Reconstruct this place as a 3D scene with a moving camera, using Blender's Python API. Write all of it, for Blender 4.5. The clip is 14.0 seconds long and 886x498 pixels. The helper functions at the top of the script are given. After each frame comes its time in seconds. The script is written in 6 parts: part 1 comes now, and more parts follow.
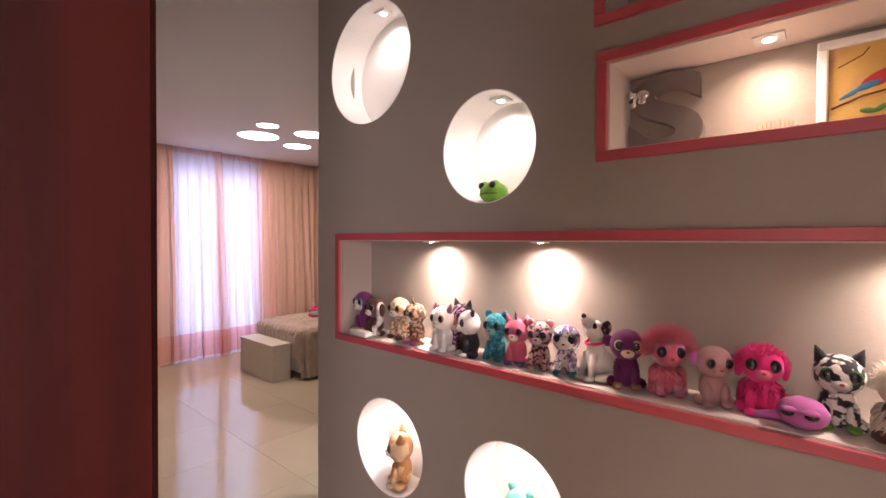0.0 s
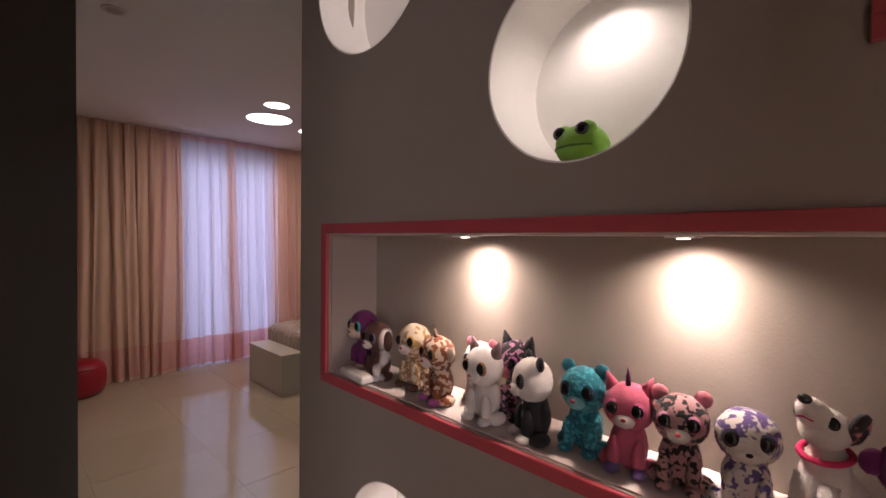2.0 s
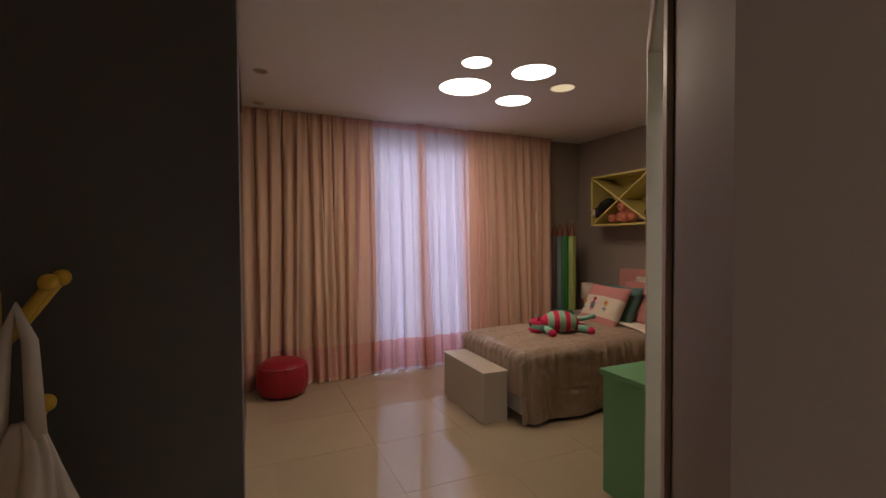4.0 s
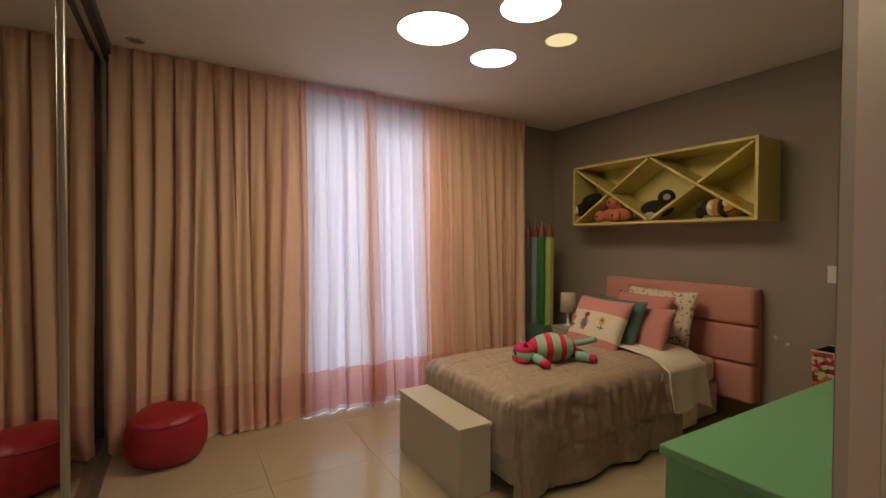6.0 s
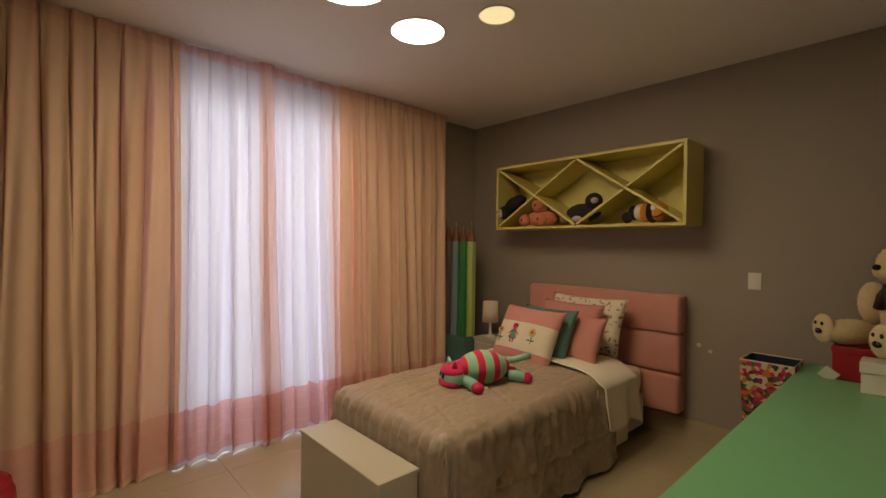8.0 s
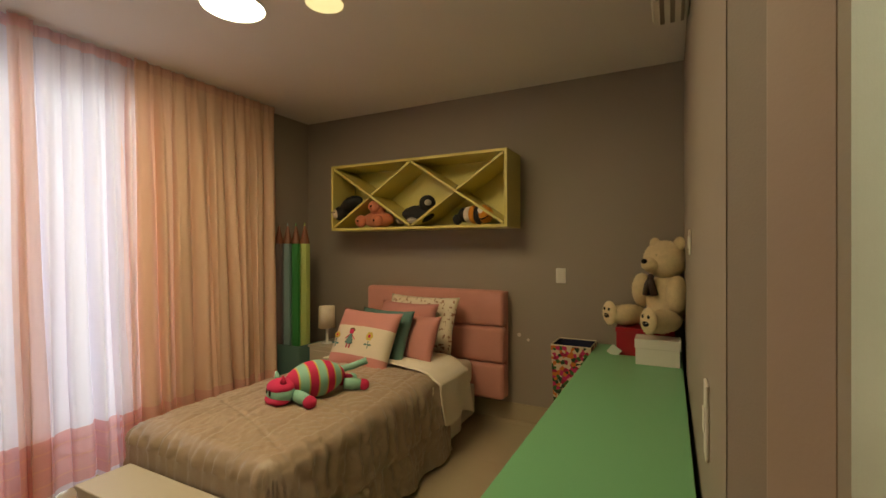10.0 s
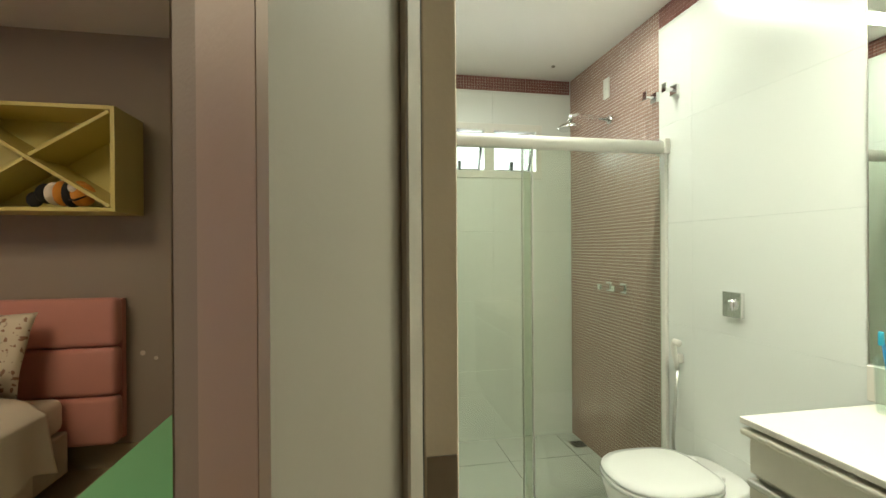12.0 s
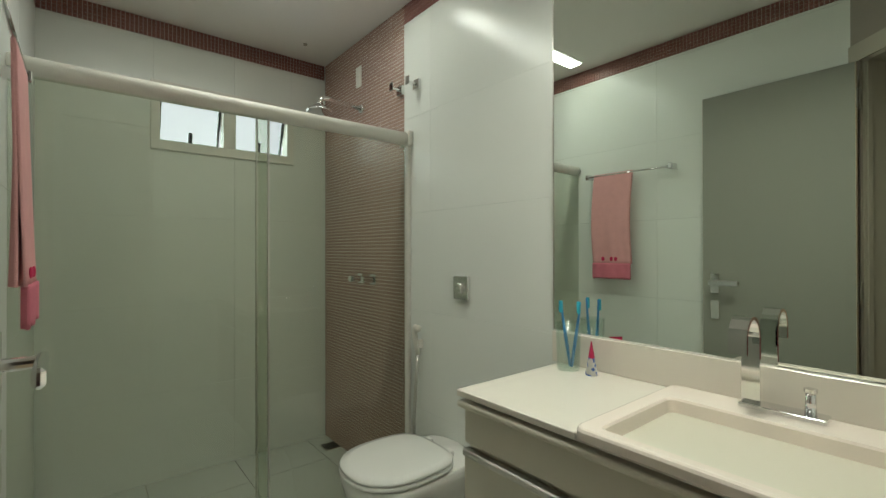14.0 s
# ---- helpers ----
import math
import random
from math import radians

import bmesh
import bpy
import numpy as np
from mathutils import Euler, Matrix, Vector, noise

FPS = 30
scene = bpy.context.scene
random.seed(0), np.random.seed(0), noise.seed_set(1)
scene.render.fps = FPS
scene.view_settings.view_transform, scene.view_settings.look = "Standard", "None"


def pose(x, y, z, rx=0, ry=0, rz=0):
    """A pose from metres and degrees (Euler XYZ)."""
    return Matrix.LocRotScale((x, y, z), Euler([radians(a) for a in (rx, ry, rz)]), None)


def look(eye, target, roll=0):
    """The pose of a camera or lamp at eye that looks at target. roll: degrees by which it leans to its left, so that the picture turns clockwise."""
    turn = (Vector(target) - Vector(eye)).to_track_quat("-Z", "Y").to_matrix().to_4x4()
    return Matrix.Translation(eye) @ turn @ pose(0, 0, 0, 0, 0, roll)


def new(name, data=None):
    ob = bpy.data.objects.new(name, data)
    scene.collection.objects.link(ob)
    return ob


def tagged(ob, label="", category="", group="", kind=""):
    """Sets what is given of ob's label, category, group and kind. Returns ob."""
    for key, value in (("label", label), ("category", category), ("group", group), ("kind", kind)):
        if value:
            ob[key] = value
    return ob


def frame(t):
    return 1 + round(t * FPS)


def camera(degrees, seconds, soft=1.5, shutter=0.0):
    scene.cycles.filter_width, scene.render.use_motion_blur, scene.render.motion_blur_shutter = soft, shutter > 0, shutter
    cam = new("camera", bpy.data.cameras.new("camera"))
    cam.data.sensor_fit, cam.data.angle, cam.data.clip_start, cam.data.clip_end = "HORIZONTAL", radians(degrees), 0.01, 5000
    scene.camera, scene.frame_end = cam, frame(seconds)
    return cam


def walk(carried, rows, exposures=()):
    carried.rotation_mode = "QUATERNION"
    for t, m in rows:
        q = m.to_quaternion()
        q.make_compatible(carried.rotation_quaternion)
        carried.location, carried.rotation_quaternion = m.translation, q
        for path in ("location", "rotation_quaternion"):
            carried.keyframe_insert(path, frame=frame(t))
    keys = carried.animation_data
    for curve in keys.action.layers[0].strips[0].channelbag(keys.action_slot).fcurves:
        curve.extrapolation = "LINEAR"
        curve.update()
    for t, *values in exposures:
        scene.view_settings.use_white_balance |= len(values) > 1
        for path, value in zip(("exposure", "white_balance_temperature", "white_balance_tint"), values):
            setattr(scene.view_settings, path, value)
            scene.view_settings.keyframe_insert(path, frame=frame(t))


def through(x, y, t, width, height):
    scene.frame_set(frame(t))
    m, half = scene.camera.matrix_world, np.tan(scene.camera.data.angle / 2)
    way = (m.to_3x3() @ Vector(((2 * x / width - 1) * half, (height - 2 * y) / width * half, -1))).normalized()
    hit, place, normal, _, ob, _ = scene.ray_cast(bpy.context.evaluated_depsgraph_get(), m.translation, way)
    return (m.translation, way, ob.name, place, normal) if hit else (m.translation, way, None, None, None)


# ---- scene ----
cam = camera(90.0, 14.0)
PATH = [
    (0, (0.289, 0.342, 1.506), (-1.013, 1.86, 1.474), 0.3),
    (0.5, (0.316, 0.493, 1.496), (-0.851, 2.117, 1.465), 0.2),
    (1, (0.218, 0.613, 1.486), (-0.92, 2.258, 1.45), 0.4),
    (1.5, (0.041, 0.753, 1.498), (-1.131, 2.373, 1.457), 0.4),
    (2, (-0.158, 0.821, 1.497), (-1.558, 2.248, 1.456), 0.7),
    (2.5, (-0.397, 0.907, 1.486), (-2.076, 1.993, 1.431), -0.3),
    (3, (-0.633, 0.971, 1.466), (-2.471, 1.759, 1.412), -0.6),
    (5.5, (-1.984, 1.343, 1.38), (-3.744, 2.292, 1.344), 0.4),
    (6, (-2.155, 1.445, 1.398), (-3.874, 2.466, 1.36), 0.3),
    (6.5, (-2.249, 1.521, 1.412), (-3.96, 2.556, 1.381), 0.3),
    (7, (-2.316, 1.56, 1.409), (-4.016, 2.613, 1.383), 0.3),
    (7.5, (-2.439, 1.616, 1.406), (-4.059, 2.788, 1.382), 0.6),
    (8, (-2.589, 1.659, 1.387), (-4.063, 3.011, 1.376), 0.8),
    (10.5, (-2.609, 1.84, 1.395), (-3.315, 3.711, 1.398), -0.2),
    (11, (-2.475, 2.008, 1.365), (-2.907, 3.961, 1.376), -0.2),
    (11.5, (-2.382, 2.089, 1.349), (-2.484, 4.087, 1.352), -0.2),
    (12, (-2.346, 2.146, 1.338), (-1.983, 4.113, 1.336), -0.4),
    (12.5, (-2.314, 2.163, 1.303), (-1.542, 4.008, 1.302), -0.1),
    (13, (-2.28, 2.181, 1.278), (-1.227, 3.881, 1.281), -0.1),
    (13.5, (-2.211, 2.217, 1.272), (-1.011, 3.817, 1.281), -0.2),
    (14, (-2.149, 2.247, 1.263), (-0.888, 3.799, 1.272), -0.1),
]
EXPOSURES = [(0, 0.42, 5800, 22), (0.5, 0.0, 5800, 21), (1.0, -0.42, 5800, 20), (1.5, -0.68, 5800, 20), (2.0, -0.74, 5800, 21), (3.0, -0.92, 6000, 21), (5.5, -0.34, 7000, 0), (8.0, -0.29, 7300, -2), (10.5, 0.12, 8100, -10), (11.0, 0.32, 7150, -11), (11.5, 0.28, 7100, -7), (12.0, -0.14, 6600, -6), (12.5, -0.5, 6400, -4), (13.0, -0.77, 6350, -3), (13.5, -1.16, 6350, -2), (14.0, -1.31, 6350, -2)]
walk(cam, [(t, look(eye, target, roll)) for t, eye, target, roll in PATH], EXPOSURES)

# ---------------------------------------------------------------- world and lights
world = bpy.data.worlds.new("sky_world")
world.use_nodes = True
scene.world = world
sky = world.node_tree.nodes.new("ShaderNodeTexSky")
sky.sky_type, sky.sun_disc = "NISHITA", False
sky.sun_elevation, sky.sun_rotation = radians(48), radians(60)
world.node_tree.links.new(sky.outputs[0], world.node_tree.nodes["Background"].inputs[0])
world.node_tree.nodes["Background"].inputs[1].default_value = 0.15

WARM, WARMER, COOL = (1.0, 0.74, 0.5), (1.0, 0.72, 0.48), (0.7, 0.72, 1.0)


def area_lamp(name, m, sx, sy, watts, colour, spread=180):
    d = bpy.data.lights.new(name, "AREA")
    d.shape, d.size, d.size_y, d.energy, d.color, d.spread = "RECTANGLE", sx, sy, watts, colour, radians(spread)
    ob = new(name, d)
    ob.matrix_basis = m
    return ob


def spot_lamp(name, eye, target, watts, colour, degrees=60, blend=0.6, radius=0.012):
    d = bpy.data.lights.new(name, "SPOT")
    d.energy, d.color, d.spot_size, d.spot_blend, d.shadow_soft_size = watts, colour, radians(degrees), blend, radius
    ob = new(name, d)
    ob.matrix_basis = look(eye, target)
    return ob


# daylight in the bedroom window and the small bathroom window
area_lamp("window_daylight", pose(-6.3, 2.93, 1.3, 0, -90, 0), 2.5, 1.4, 29, COOL)
area_lamp("bath_window_daylight", pose(-1.47, 5.42, 2.0, -90, 0, 0), 0.75, 0.36, 10, (0.9, 0.95, 1.0))
# the round ceiling lights of the bedroom: x, y, radius, share of the light
DISCS = [(-4.53, 2.775, 0.215, 0.95), (-4.03, 3.11, 0.165, 1.0), (-4.03, 2.62, 0.108, 0.65), (-4.685, 3.35, 0.16, 0.7), (-4.228, 3.546, 0.1, 0.25)]
for x, y, r, k in DISCS:
    d = bpy.data.lights.new("disc_lamp", "AREA")
    d.shape, d.size, d.energy, d.color = "DISK", 2 * r, 8 * k, WARM
    new("disc_lamp", d).matrix_basis = pose(x, y, 2.668)
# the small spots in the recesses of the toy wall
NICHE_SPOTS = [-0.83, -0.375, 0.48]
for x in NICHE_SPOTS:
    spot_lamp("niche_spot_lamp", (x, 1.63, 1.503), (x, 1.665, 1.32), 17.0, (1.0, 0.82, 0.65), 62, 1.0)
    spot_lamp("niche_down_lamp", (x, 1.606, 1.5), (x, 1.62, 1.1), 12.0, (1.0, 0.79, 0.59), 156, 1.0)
# the bathroom's ceiling lights
area_lamp("bath_lamp", pose(-1.655, 4.02, 2.525), 1.06, 0.09, 14.0, (1.0, 0.97, 0.89))
area_lamp("vanity_lamp", pose(-1.3, 2.75, 2.527), 0.22, 0.22, 19, (1.0, 0.95, 0.86), 125)
spot_lamp("upper_niche_spot_lamp", (0.19, 1.585, 1.962), (0.19, 1.6, 1.75), 8.5, WARMER, 165, 1.0, 0.04)
for x, z, r in [(-1.108, 2.222, 0.24), (-0.527, 1.808, 0.177), (-0.982, 0.71, 0.185), (-0.425, 0.71, 0.18)]:
    spot_lamp("recess_spot_lamp", (x, 1.585, z + r - 0.02), (x, 1.6, z - r), 3.6, (1.0, 0.84, 0.66), 150, 0.7)
# unseen fill light added in the hall outside the entrance, for the toy wall
area_lamp("hall_fill", pose(0.45, -0.55, 2.66), 0.9, 0.9, 15, (1.0, 0.8, 0.68))
# added unseen fill, aimed through the entrance to brighten the toy wall's left part
area_lamp("hall_side_fill", look((3.7, -1.3, 1.5), (0.42, 0.4, 1.5)), 2.4, 2.0, 350, (1.0, 0.84, 0.76))


# ---------------------------------------------------------------- materials
def mat(name, base, rough=0.6, metal=0.0, vary=0.06, scale=6.0, grain=0.0, grain_scale=150.0, spec=0.5, coat=0.0, second=None, second_scale=1.0, second_at=0.5, sheen=0.0, rand=0.0, rough_vary=0.15):
    """A surface with two scales of variation: broad stains (vary, scale) and fine relief (grain, grain_scale)."""
    m = bpy.data.materials.new(name)
    m.use_nodes = True
    nt = m.node_tree
    b = nt.nodes["Principled BSDF"]
    tc = nt.nodes.new("ShaderNodeTexCoord")
    n1 = nt.nodes.new("ShaderNodeTexNoise")
    n1.inputs["Scale"].default_value, n1.inputs["Detail"].default_value = scale, 5
    nt.links.new(tc.outputs["Object"], n1.inputs["Vector"])
    mix = nt.nodes.new("ShaderNodeMix")
    mix.data_type = "RGBA"
    mix.inputs["A"].default_value = (*[c * (1 - vary) for c in base], 1)
    mix.inputs["B"].default_value = (*[min(1, c * (1 + vary)) for c in base], 1)
    nt.links.new(n1.outputs["Fac"], mix.inputs["Factor"])
    out = mix.outputs["Result"]
    if second:
        v = nt.nodes.new("ShaderNodeTexNoise")
        v.inputs["Scale"].default_value, v.inputs["Detail"].default_value = second_scale, 1.5
        nt.links.new(tc.outputs["Object"], v.inputs["Vector"])
        ramp = nt.nodes.new("ShaderNodeValToRGB")
        ramp.color_ramp.elements[0].position, ramp.color_ramp.elements[1].position = second_at, second_at + 0.06
        nt.links.new(v.outputs["Fac"], ramp.inputs[0])
        mx = nt.nodes.new("ShaderNodeMix")
        mx.data_type = "RGBA"
        mx.inputs["B"].default_value = (*second, 1)
        nt.links.new(ramp.outputs[0], mx.inputs["Factor"])
        nt.links.new(out, mx.inputs["A"])
        out = mx.outputs["Result"]
    if rand:
        info = nt.nodes.new("ShaderNodeObjectInfo")
        hsv = nt.nodes.new("ShaderNodeHueSaturation")
        mr = nt.nodes.new("ShaderNodeMapRange")
        mr.inputs["To Min"].default_value, mr.inputs["To Max"].default_value = 1 - rand, 1 + rand
        nt.links.new(info.outputs["Random"], mr.inputs["Value"])
        nt.links.new(mr.outputs[0], hsv.inputs["Value"])
        nt.links.new(out, hsv.inputs["Color"])
        out = hsv.outputs[0]
    nt.links.new(out, b.inputs["Base Color"])
    b.inputs["Metallic"].default_value, b.inputs["Specular IOR Level"].default_value = metal, spec
    b.inputs["Coat Weight"].default_value, b.inputs["Coat Roughness"].default_value = coat, 0.05
    if sheen:
        b.inputs["Sheen Weight"].default_value = sheen
    mr2 = nt.nodes.new("ShaderNodeMapRange")
    mr2.inputs["To Min"].default_value, mr2.inputs["To Max"].default_value = max(0.0, rough * (1 - rough_vary)), min(1.0, rough * (1 + rough_vary))
    nt.links.new(n1.outputs["Fac"], mr2.inputs["Value"])
    nt.links.new(mr2.outputs[0], b.inputs["Roughness"])
    if grain:
        n2 = nt.nodes.new("ShaderNodeTexNoise")
        n2.inputs["Scale"].default_value, n2.inputs["Detail"].default_value = grain_scale, 4
        nt.links.new(tc.outputs["Object"], n2.inputs["Vector"])
        bump = nt.nodes.new("ShaderNodeBump")
        bump.inputs["Strength"].default_value, bump.inputs["Distance"].default_value = grain, 0.004
        nt.links.new(n2.outputs["Fac"], bump.inputs["Height"])
        nt.links.new(bump.outputs[0], b.inputs["Normal"])
    return m


def glass_mat(name, colour=(0.93, 0.97, 0.95), rough=0.0):
    m = bpy.data.materials.new(name)
    m.use_nodes = True
    nt = m.node_tree
    nt.nodes.remove(nt.nodes["Principled BSDF"])
    tr, gl, lw, pw, mx = (nt.nodes.new(k) for k in ("ShaderNodeBsdfTransparent", "ShaderNodeBsdfGlossy", "ShaderNodeLayerWeight", "ShaderNodeMath", "ShaderNodeMixShader"))
    tr.inputs[0].default_value = (*colour, 1)
    gl.inputs["Roughness"].default_value = rough
    pw.operation = "MULTIPLY_ADD"
    pw.inputs[1].default_value, pw.inputs[2].default_value = 0.3, 0.03
    lw.inputs[0].default_value = 0.15
    nt.links.new(lw.outputs["Facing"], pw.inputs[0])
    nt.links.new(pw.outputs[0], mx.inputs[0])
    nt.links.new(tr.outputs[0], mx.inputs[1])
    nt.links.new(gl.outputs[0], mx.inputs[2])
    nt.links.new(mx.outputs[0], nt.nodes["Material Output"].inputs[0])
    return m


def glow_mat(name, colour, strength):
    m = bpy.data.materials.new(name)
    m.use_nodes = True
    b = m.node_tree.nodes["Principled BSDF"]
    b.inputs["Base Color"].default_value = (0.8, 0.8, 0.8, 1)
    b.inputs["Emission Color"].default_value, b.inputs["Emission Strength"].default_value = (*colour, 1), strength
    return m


def cloth_mat(name, base, through=0.35, clear=0.1, weave=420.0, streak=0.08, glow=None):
    """Thin woven cloth: it scatters, lets light through and leaves tiny gaps."""
    m = bpy.data.materials.new(name)
    m.use_nodes = True
    nt = m.node_tree
    nt.nodes.remove(nt.nodes["Principled BSDF"])
    di, tl, tp, m1, m2 = (nt.nodes.new("ShaderNode" + k) for k in ("BsdfDiffuse", "BsdfTranslucent", "BsdfTransparent", "MixShader", "MixShader"))
    tc, nz, mp = nt.nodes.new("ShaderNodeTexCoord"), nt.nodes.new("ShaderNodeTexNoise"), nt.nodes.new("ShaderNodeMapping")
    mp.inputs["Scale"].default_value = (weave, weave, weave * 0.12)
    nz.inputs["Scale"].default_value, nz.inputs["Detail"].default_value = 1.0, 3
    nt.links.new(tc.outputs["Object"], mp.inputs[0])
    nt.links.new(mp.outputs[0], nz.inputs["Vector"])
    mix = nt.nodes.new("ShaderNodeMix")
    mix.data_type = "RGBA"
    mix.inputs["A"].default_value = (*[c * (1 - streak) for c in base], 1)
    mix.inputs["B"].default_value = (*[min(1, c * (1 + streak)) for c in base], 1)
    nt.links.new(nz.outputs["Fac"], mix.inputs["Factor"])
    nt.links.new(mix.outputs["Result"], di.inputs[0])
    if glow:
        tl.inputs[0].default_value = (*glow, 1)
    else:
        nt.links.new(mix.outputs["Result"], tl.inputs[0])
    m1.inputs[0].default_value, m2.inputs[0].default_value = through, clear
    nt.links.new(di.outputs[0], m1.inputs[1])
    nt.links.new(tl.outputs[0], m1.inputs[2])
    nt.links.new(m1.outputs[0], m2.inputs[1])
    nt.links.new(tp.outputs[0], m2.inputs[2])
    nt.links.new(m2.outputs[0], nt.nodes["Material Output"].inputs[0])
    return m


def wood_mat(name, dark, light, rough=0.35):
    m = mat(name, dark, rough, vary=0.1, scale=3, grain=0.15, grain_scale=60)
    nt = m.node_tree
    b = nt.nodes["Principled BSDF"]
    tc, mp, nz, rp = (nt.nodes.new(k) for k in ("ShaderNodeTexCoord", "ShaderNodeMapping", "ShaderNodeTexNoise", "ShaderNodeValToRGB"))
    mp.inputs["Scale"].default_value = (26, 26, 1.2)
    nz.inputs["Scale"].default_value, nz.inputs["Detail"].default_value = 1.5, 6
    rp.color_ramp.elements[0].color, rp.color_ramp.elements[1].color = (*dark, 1), (*light, 1)
    rp.color_ramp.elements[0].position, rp.color_ramp.elements[1].position = 0.35, 0.7
    nt.links.new(tc.outputs["Object"], mp.inputs[0])
    nt.links.new(mp.outputs[0], nz.inputs["Vector"])
    nt.links.new(nz.outputs["Fac"], rp.inputs[0])
    nt.links.new(rp.outputs[0], b.inputs["Base Color"])
    return m


M_TAUPE = mat("taupe_paint", (0.315, 0.268, 0.224), 0.65, vary=0.035, scale=2.2, grain=0.12, grain_scale=220)
M_WHITE = mat("white_paint", (0.8, 0.77, 0.73), 0.7, vary=0.02, scale=2, grain=0.08, grain_scale=200)
M_CEIL = mat("ceiling_paint", (0.78, 0.74, 0.7), 0.8, vary=0.02, scale=1.5, grain=0.06, grain_scale=180)
M_ROSE = mat("rose_lacquer", (0.44, 0.07, 0.085), 0.4, vary=0.05, scale=8, grain=0.05)
M_LINER = mat("niche_white", (0.62, 0.54, 0.49), 0.5, vary=0.03, scale=5, grain=0.05)
# the recess lining again, darkened in its colour to stand for shade
M_LINER_SHADE = mat("niche_white_shaded", (0.31, 0.25, 0.215), 0.6, vary=0.03, scale=5, grain=0.08)
M_FLOOR = mat("porcelain_floor_tile", (0.45, 0.37, 0.258), 0.045, vary=0.06, scale=3.5, rand=0.03, spec=1.0)
M_GROUT = mat("grout", (0.36, 0.3, 0.215), 0.9, vary=0.1, scale=20)
M_BATHFLOOR = mat("white_floor_tile", (0.56, 0.57, 0.53), 0.2, vary=0.03, scale=4, rand=0.02)
M_BATHTILE = mat("white_wall_tile", (0.76, 0.77, 0.73), 0.23, vary=0.008, scale=1.2, rand=0.012, rough_vary=0.01)
M_BATHGROUT = mat("pale_grout", (0.68, 0.69, 0.65), 0.9, vary=0.05, scale=30)
M_STRIP = mat("rose_strip_tile", (0.4, 0.265, 0.22), 0.25, vary=0.05, scale=3)
M_STRIPGROUT = mat("light_strip_joint", (0.7, 0.6, 0.53), 0.8, vary=0.05, scale=30)
M_MOSAIC = mat("rose_mosaic", (0.26, 0.115, 0.095), 0.3, vary=0.25, scale=55)
M_DOORWOOD = wood_mat("dark_red_wood", (0.0095, 0.0011, 0.0006), (0.025, 0.003, 0.0015), 0.6)
M_DOORWOOD.node_tree.nodes["Principled BSDF"].inputs["Specular IOR Level"].default_value = 0.06
M_CASING = mat("beige_lacquer", (0.41, 0.365, 0.295), 0.45, vary=0.03, scale=5, grain=0.05)
M_BROWNCASE = mat("taupe_lacquer", (0.42, 0.325, 0.265), 0.5, vary=0.04, scale=4, grain=0.06)
M_LEAF = mat("grey_door_paint", (0.3, 0.295, 0.255), 0.45, vary=0.02, scale=3, grain=0.05)
M_LEAFEDGE = mat("tan_door_edge", (0.72, 0.6, 0.45), 0.5, vary=0.05, scale=12, grain=0.08)
M_PANEL = mat("grey_wardrobe_panel", (0.085, 0.08, 0.073), 0.5, vary=0.03, scale=3)
M_DARK = mat("dark_parts_and_gap_shade", (0.02, 0.02, 0.02), 0.6)
M_ALU = mat("brushed_aluminium", (0.6, 0.58, 0.54), 0.35, metal=1.0, vary=0.04, scale=20)
M_CHROME = mat("chrome", (0.8, 0.8, 0.8), 0.07, metal=1.0, vary=0.02, scale=10)
M_STEEL = mat("dull_steel", (0.4, 0.36, 0.3), 0.35, metal=1.0, vary=0.1, scale=30)
M_MIRROR = mat("silver_mirror", (0.6, 0.61, 0.58), 0.0, metal=1.0, vary=0.0)
M_MIRROR_G = mat("bath_mirror", (0.8, 0.86, 0.8), 0.0, metal=1.0, vary=0.0)
M_GLASS = glass_mat("clear_glass")
M_SHOWERGLASS = glass_mat("green_shower_glass", (0.9, 0.925, 0.87))
M_DISC = glow_mat("disc_glow", (1.0, 0.93, 0.84), 9.0)
M_DISC_DIM = glow_mat("dim_disc_glow", (1.0, 0.8, 0.45), 1.0)
M_TINYGLOW = glow_mat("tiny_lamp_glow", (1.0, 0.85, 0.62), 14.0)
M_LINEGLOW = glow_mat("bath_lamp_glow", (1.0, 0.98, 0.92), 7.0)
M_DAYGLOW = glow_mat("daylight_distance", (0.8, 0.84, 1.0), 1.1)
M_BATHDAY = glow_mat("bath_daylight_distance", (0.9, 0.78, 1.0), 2.1)
M_CURTAIN = cloth_mat("sheer_curtain", (0.85, 0.61, 0.455), 0.22, 0.03, streak=0.05, glow=(0.98, 0.5, 0.47))
M_HEM = cloth_mat("curtain_hem", (0.82, 0.5, 0.42), 0.25, 0.03, glow=(0.95, 0.4, 0.38))
M_HEMPINK = cloth_mat("sheer_hem", (0.95, 0.56, 0.54), 0.55, 0.18)
M_TAPE = cloth_mat("curtain_tape", (0.8, 0.56, 0.44), 0.25, 0.03, glow=(0.95, 0.42, 0.4))
M_SHEERTAPE = cloth_mat("sheer_tape", (0.9, 0.66, 0.64), 0.5, 0.05, glow=(1.0, 0.7, 0.72))
M_ROSESHEER = cloth_mat("rose_sheer", (0.9, 0.72, 0.63), 0.6, 0.1, streak=0.03, glow=(1.0, 0.82, 0.8))
M_GRAPHITE = mat("graphite_laminate", (0.11, 0.105, 0.095), 0.55, vary=0.05, scale=4)
M_LILAC = cloth_mat("white_sheer", (0.87, 0.81, 0.89), 0.5, 0.05, 420.0, 0.02)
M_YELLOW = mat("yellow_lacquer", (0.62, 0.53, 0.17), 0.45, vary=0.03, scale=6)
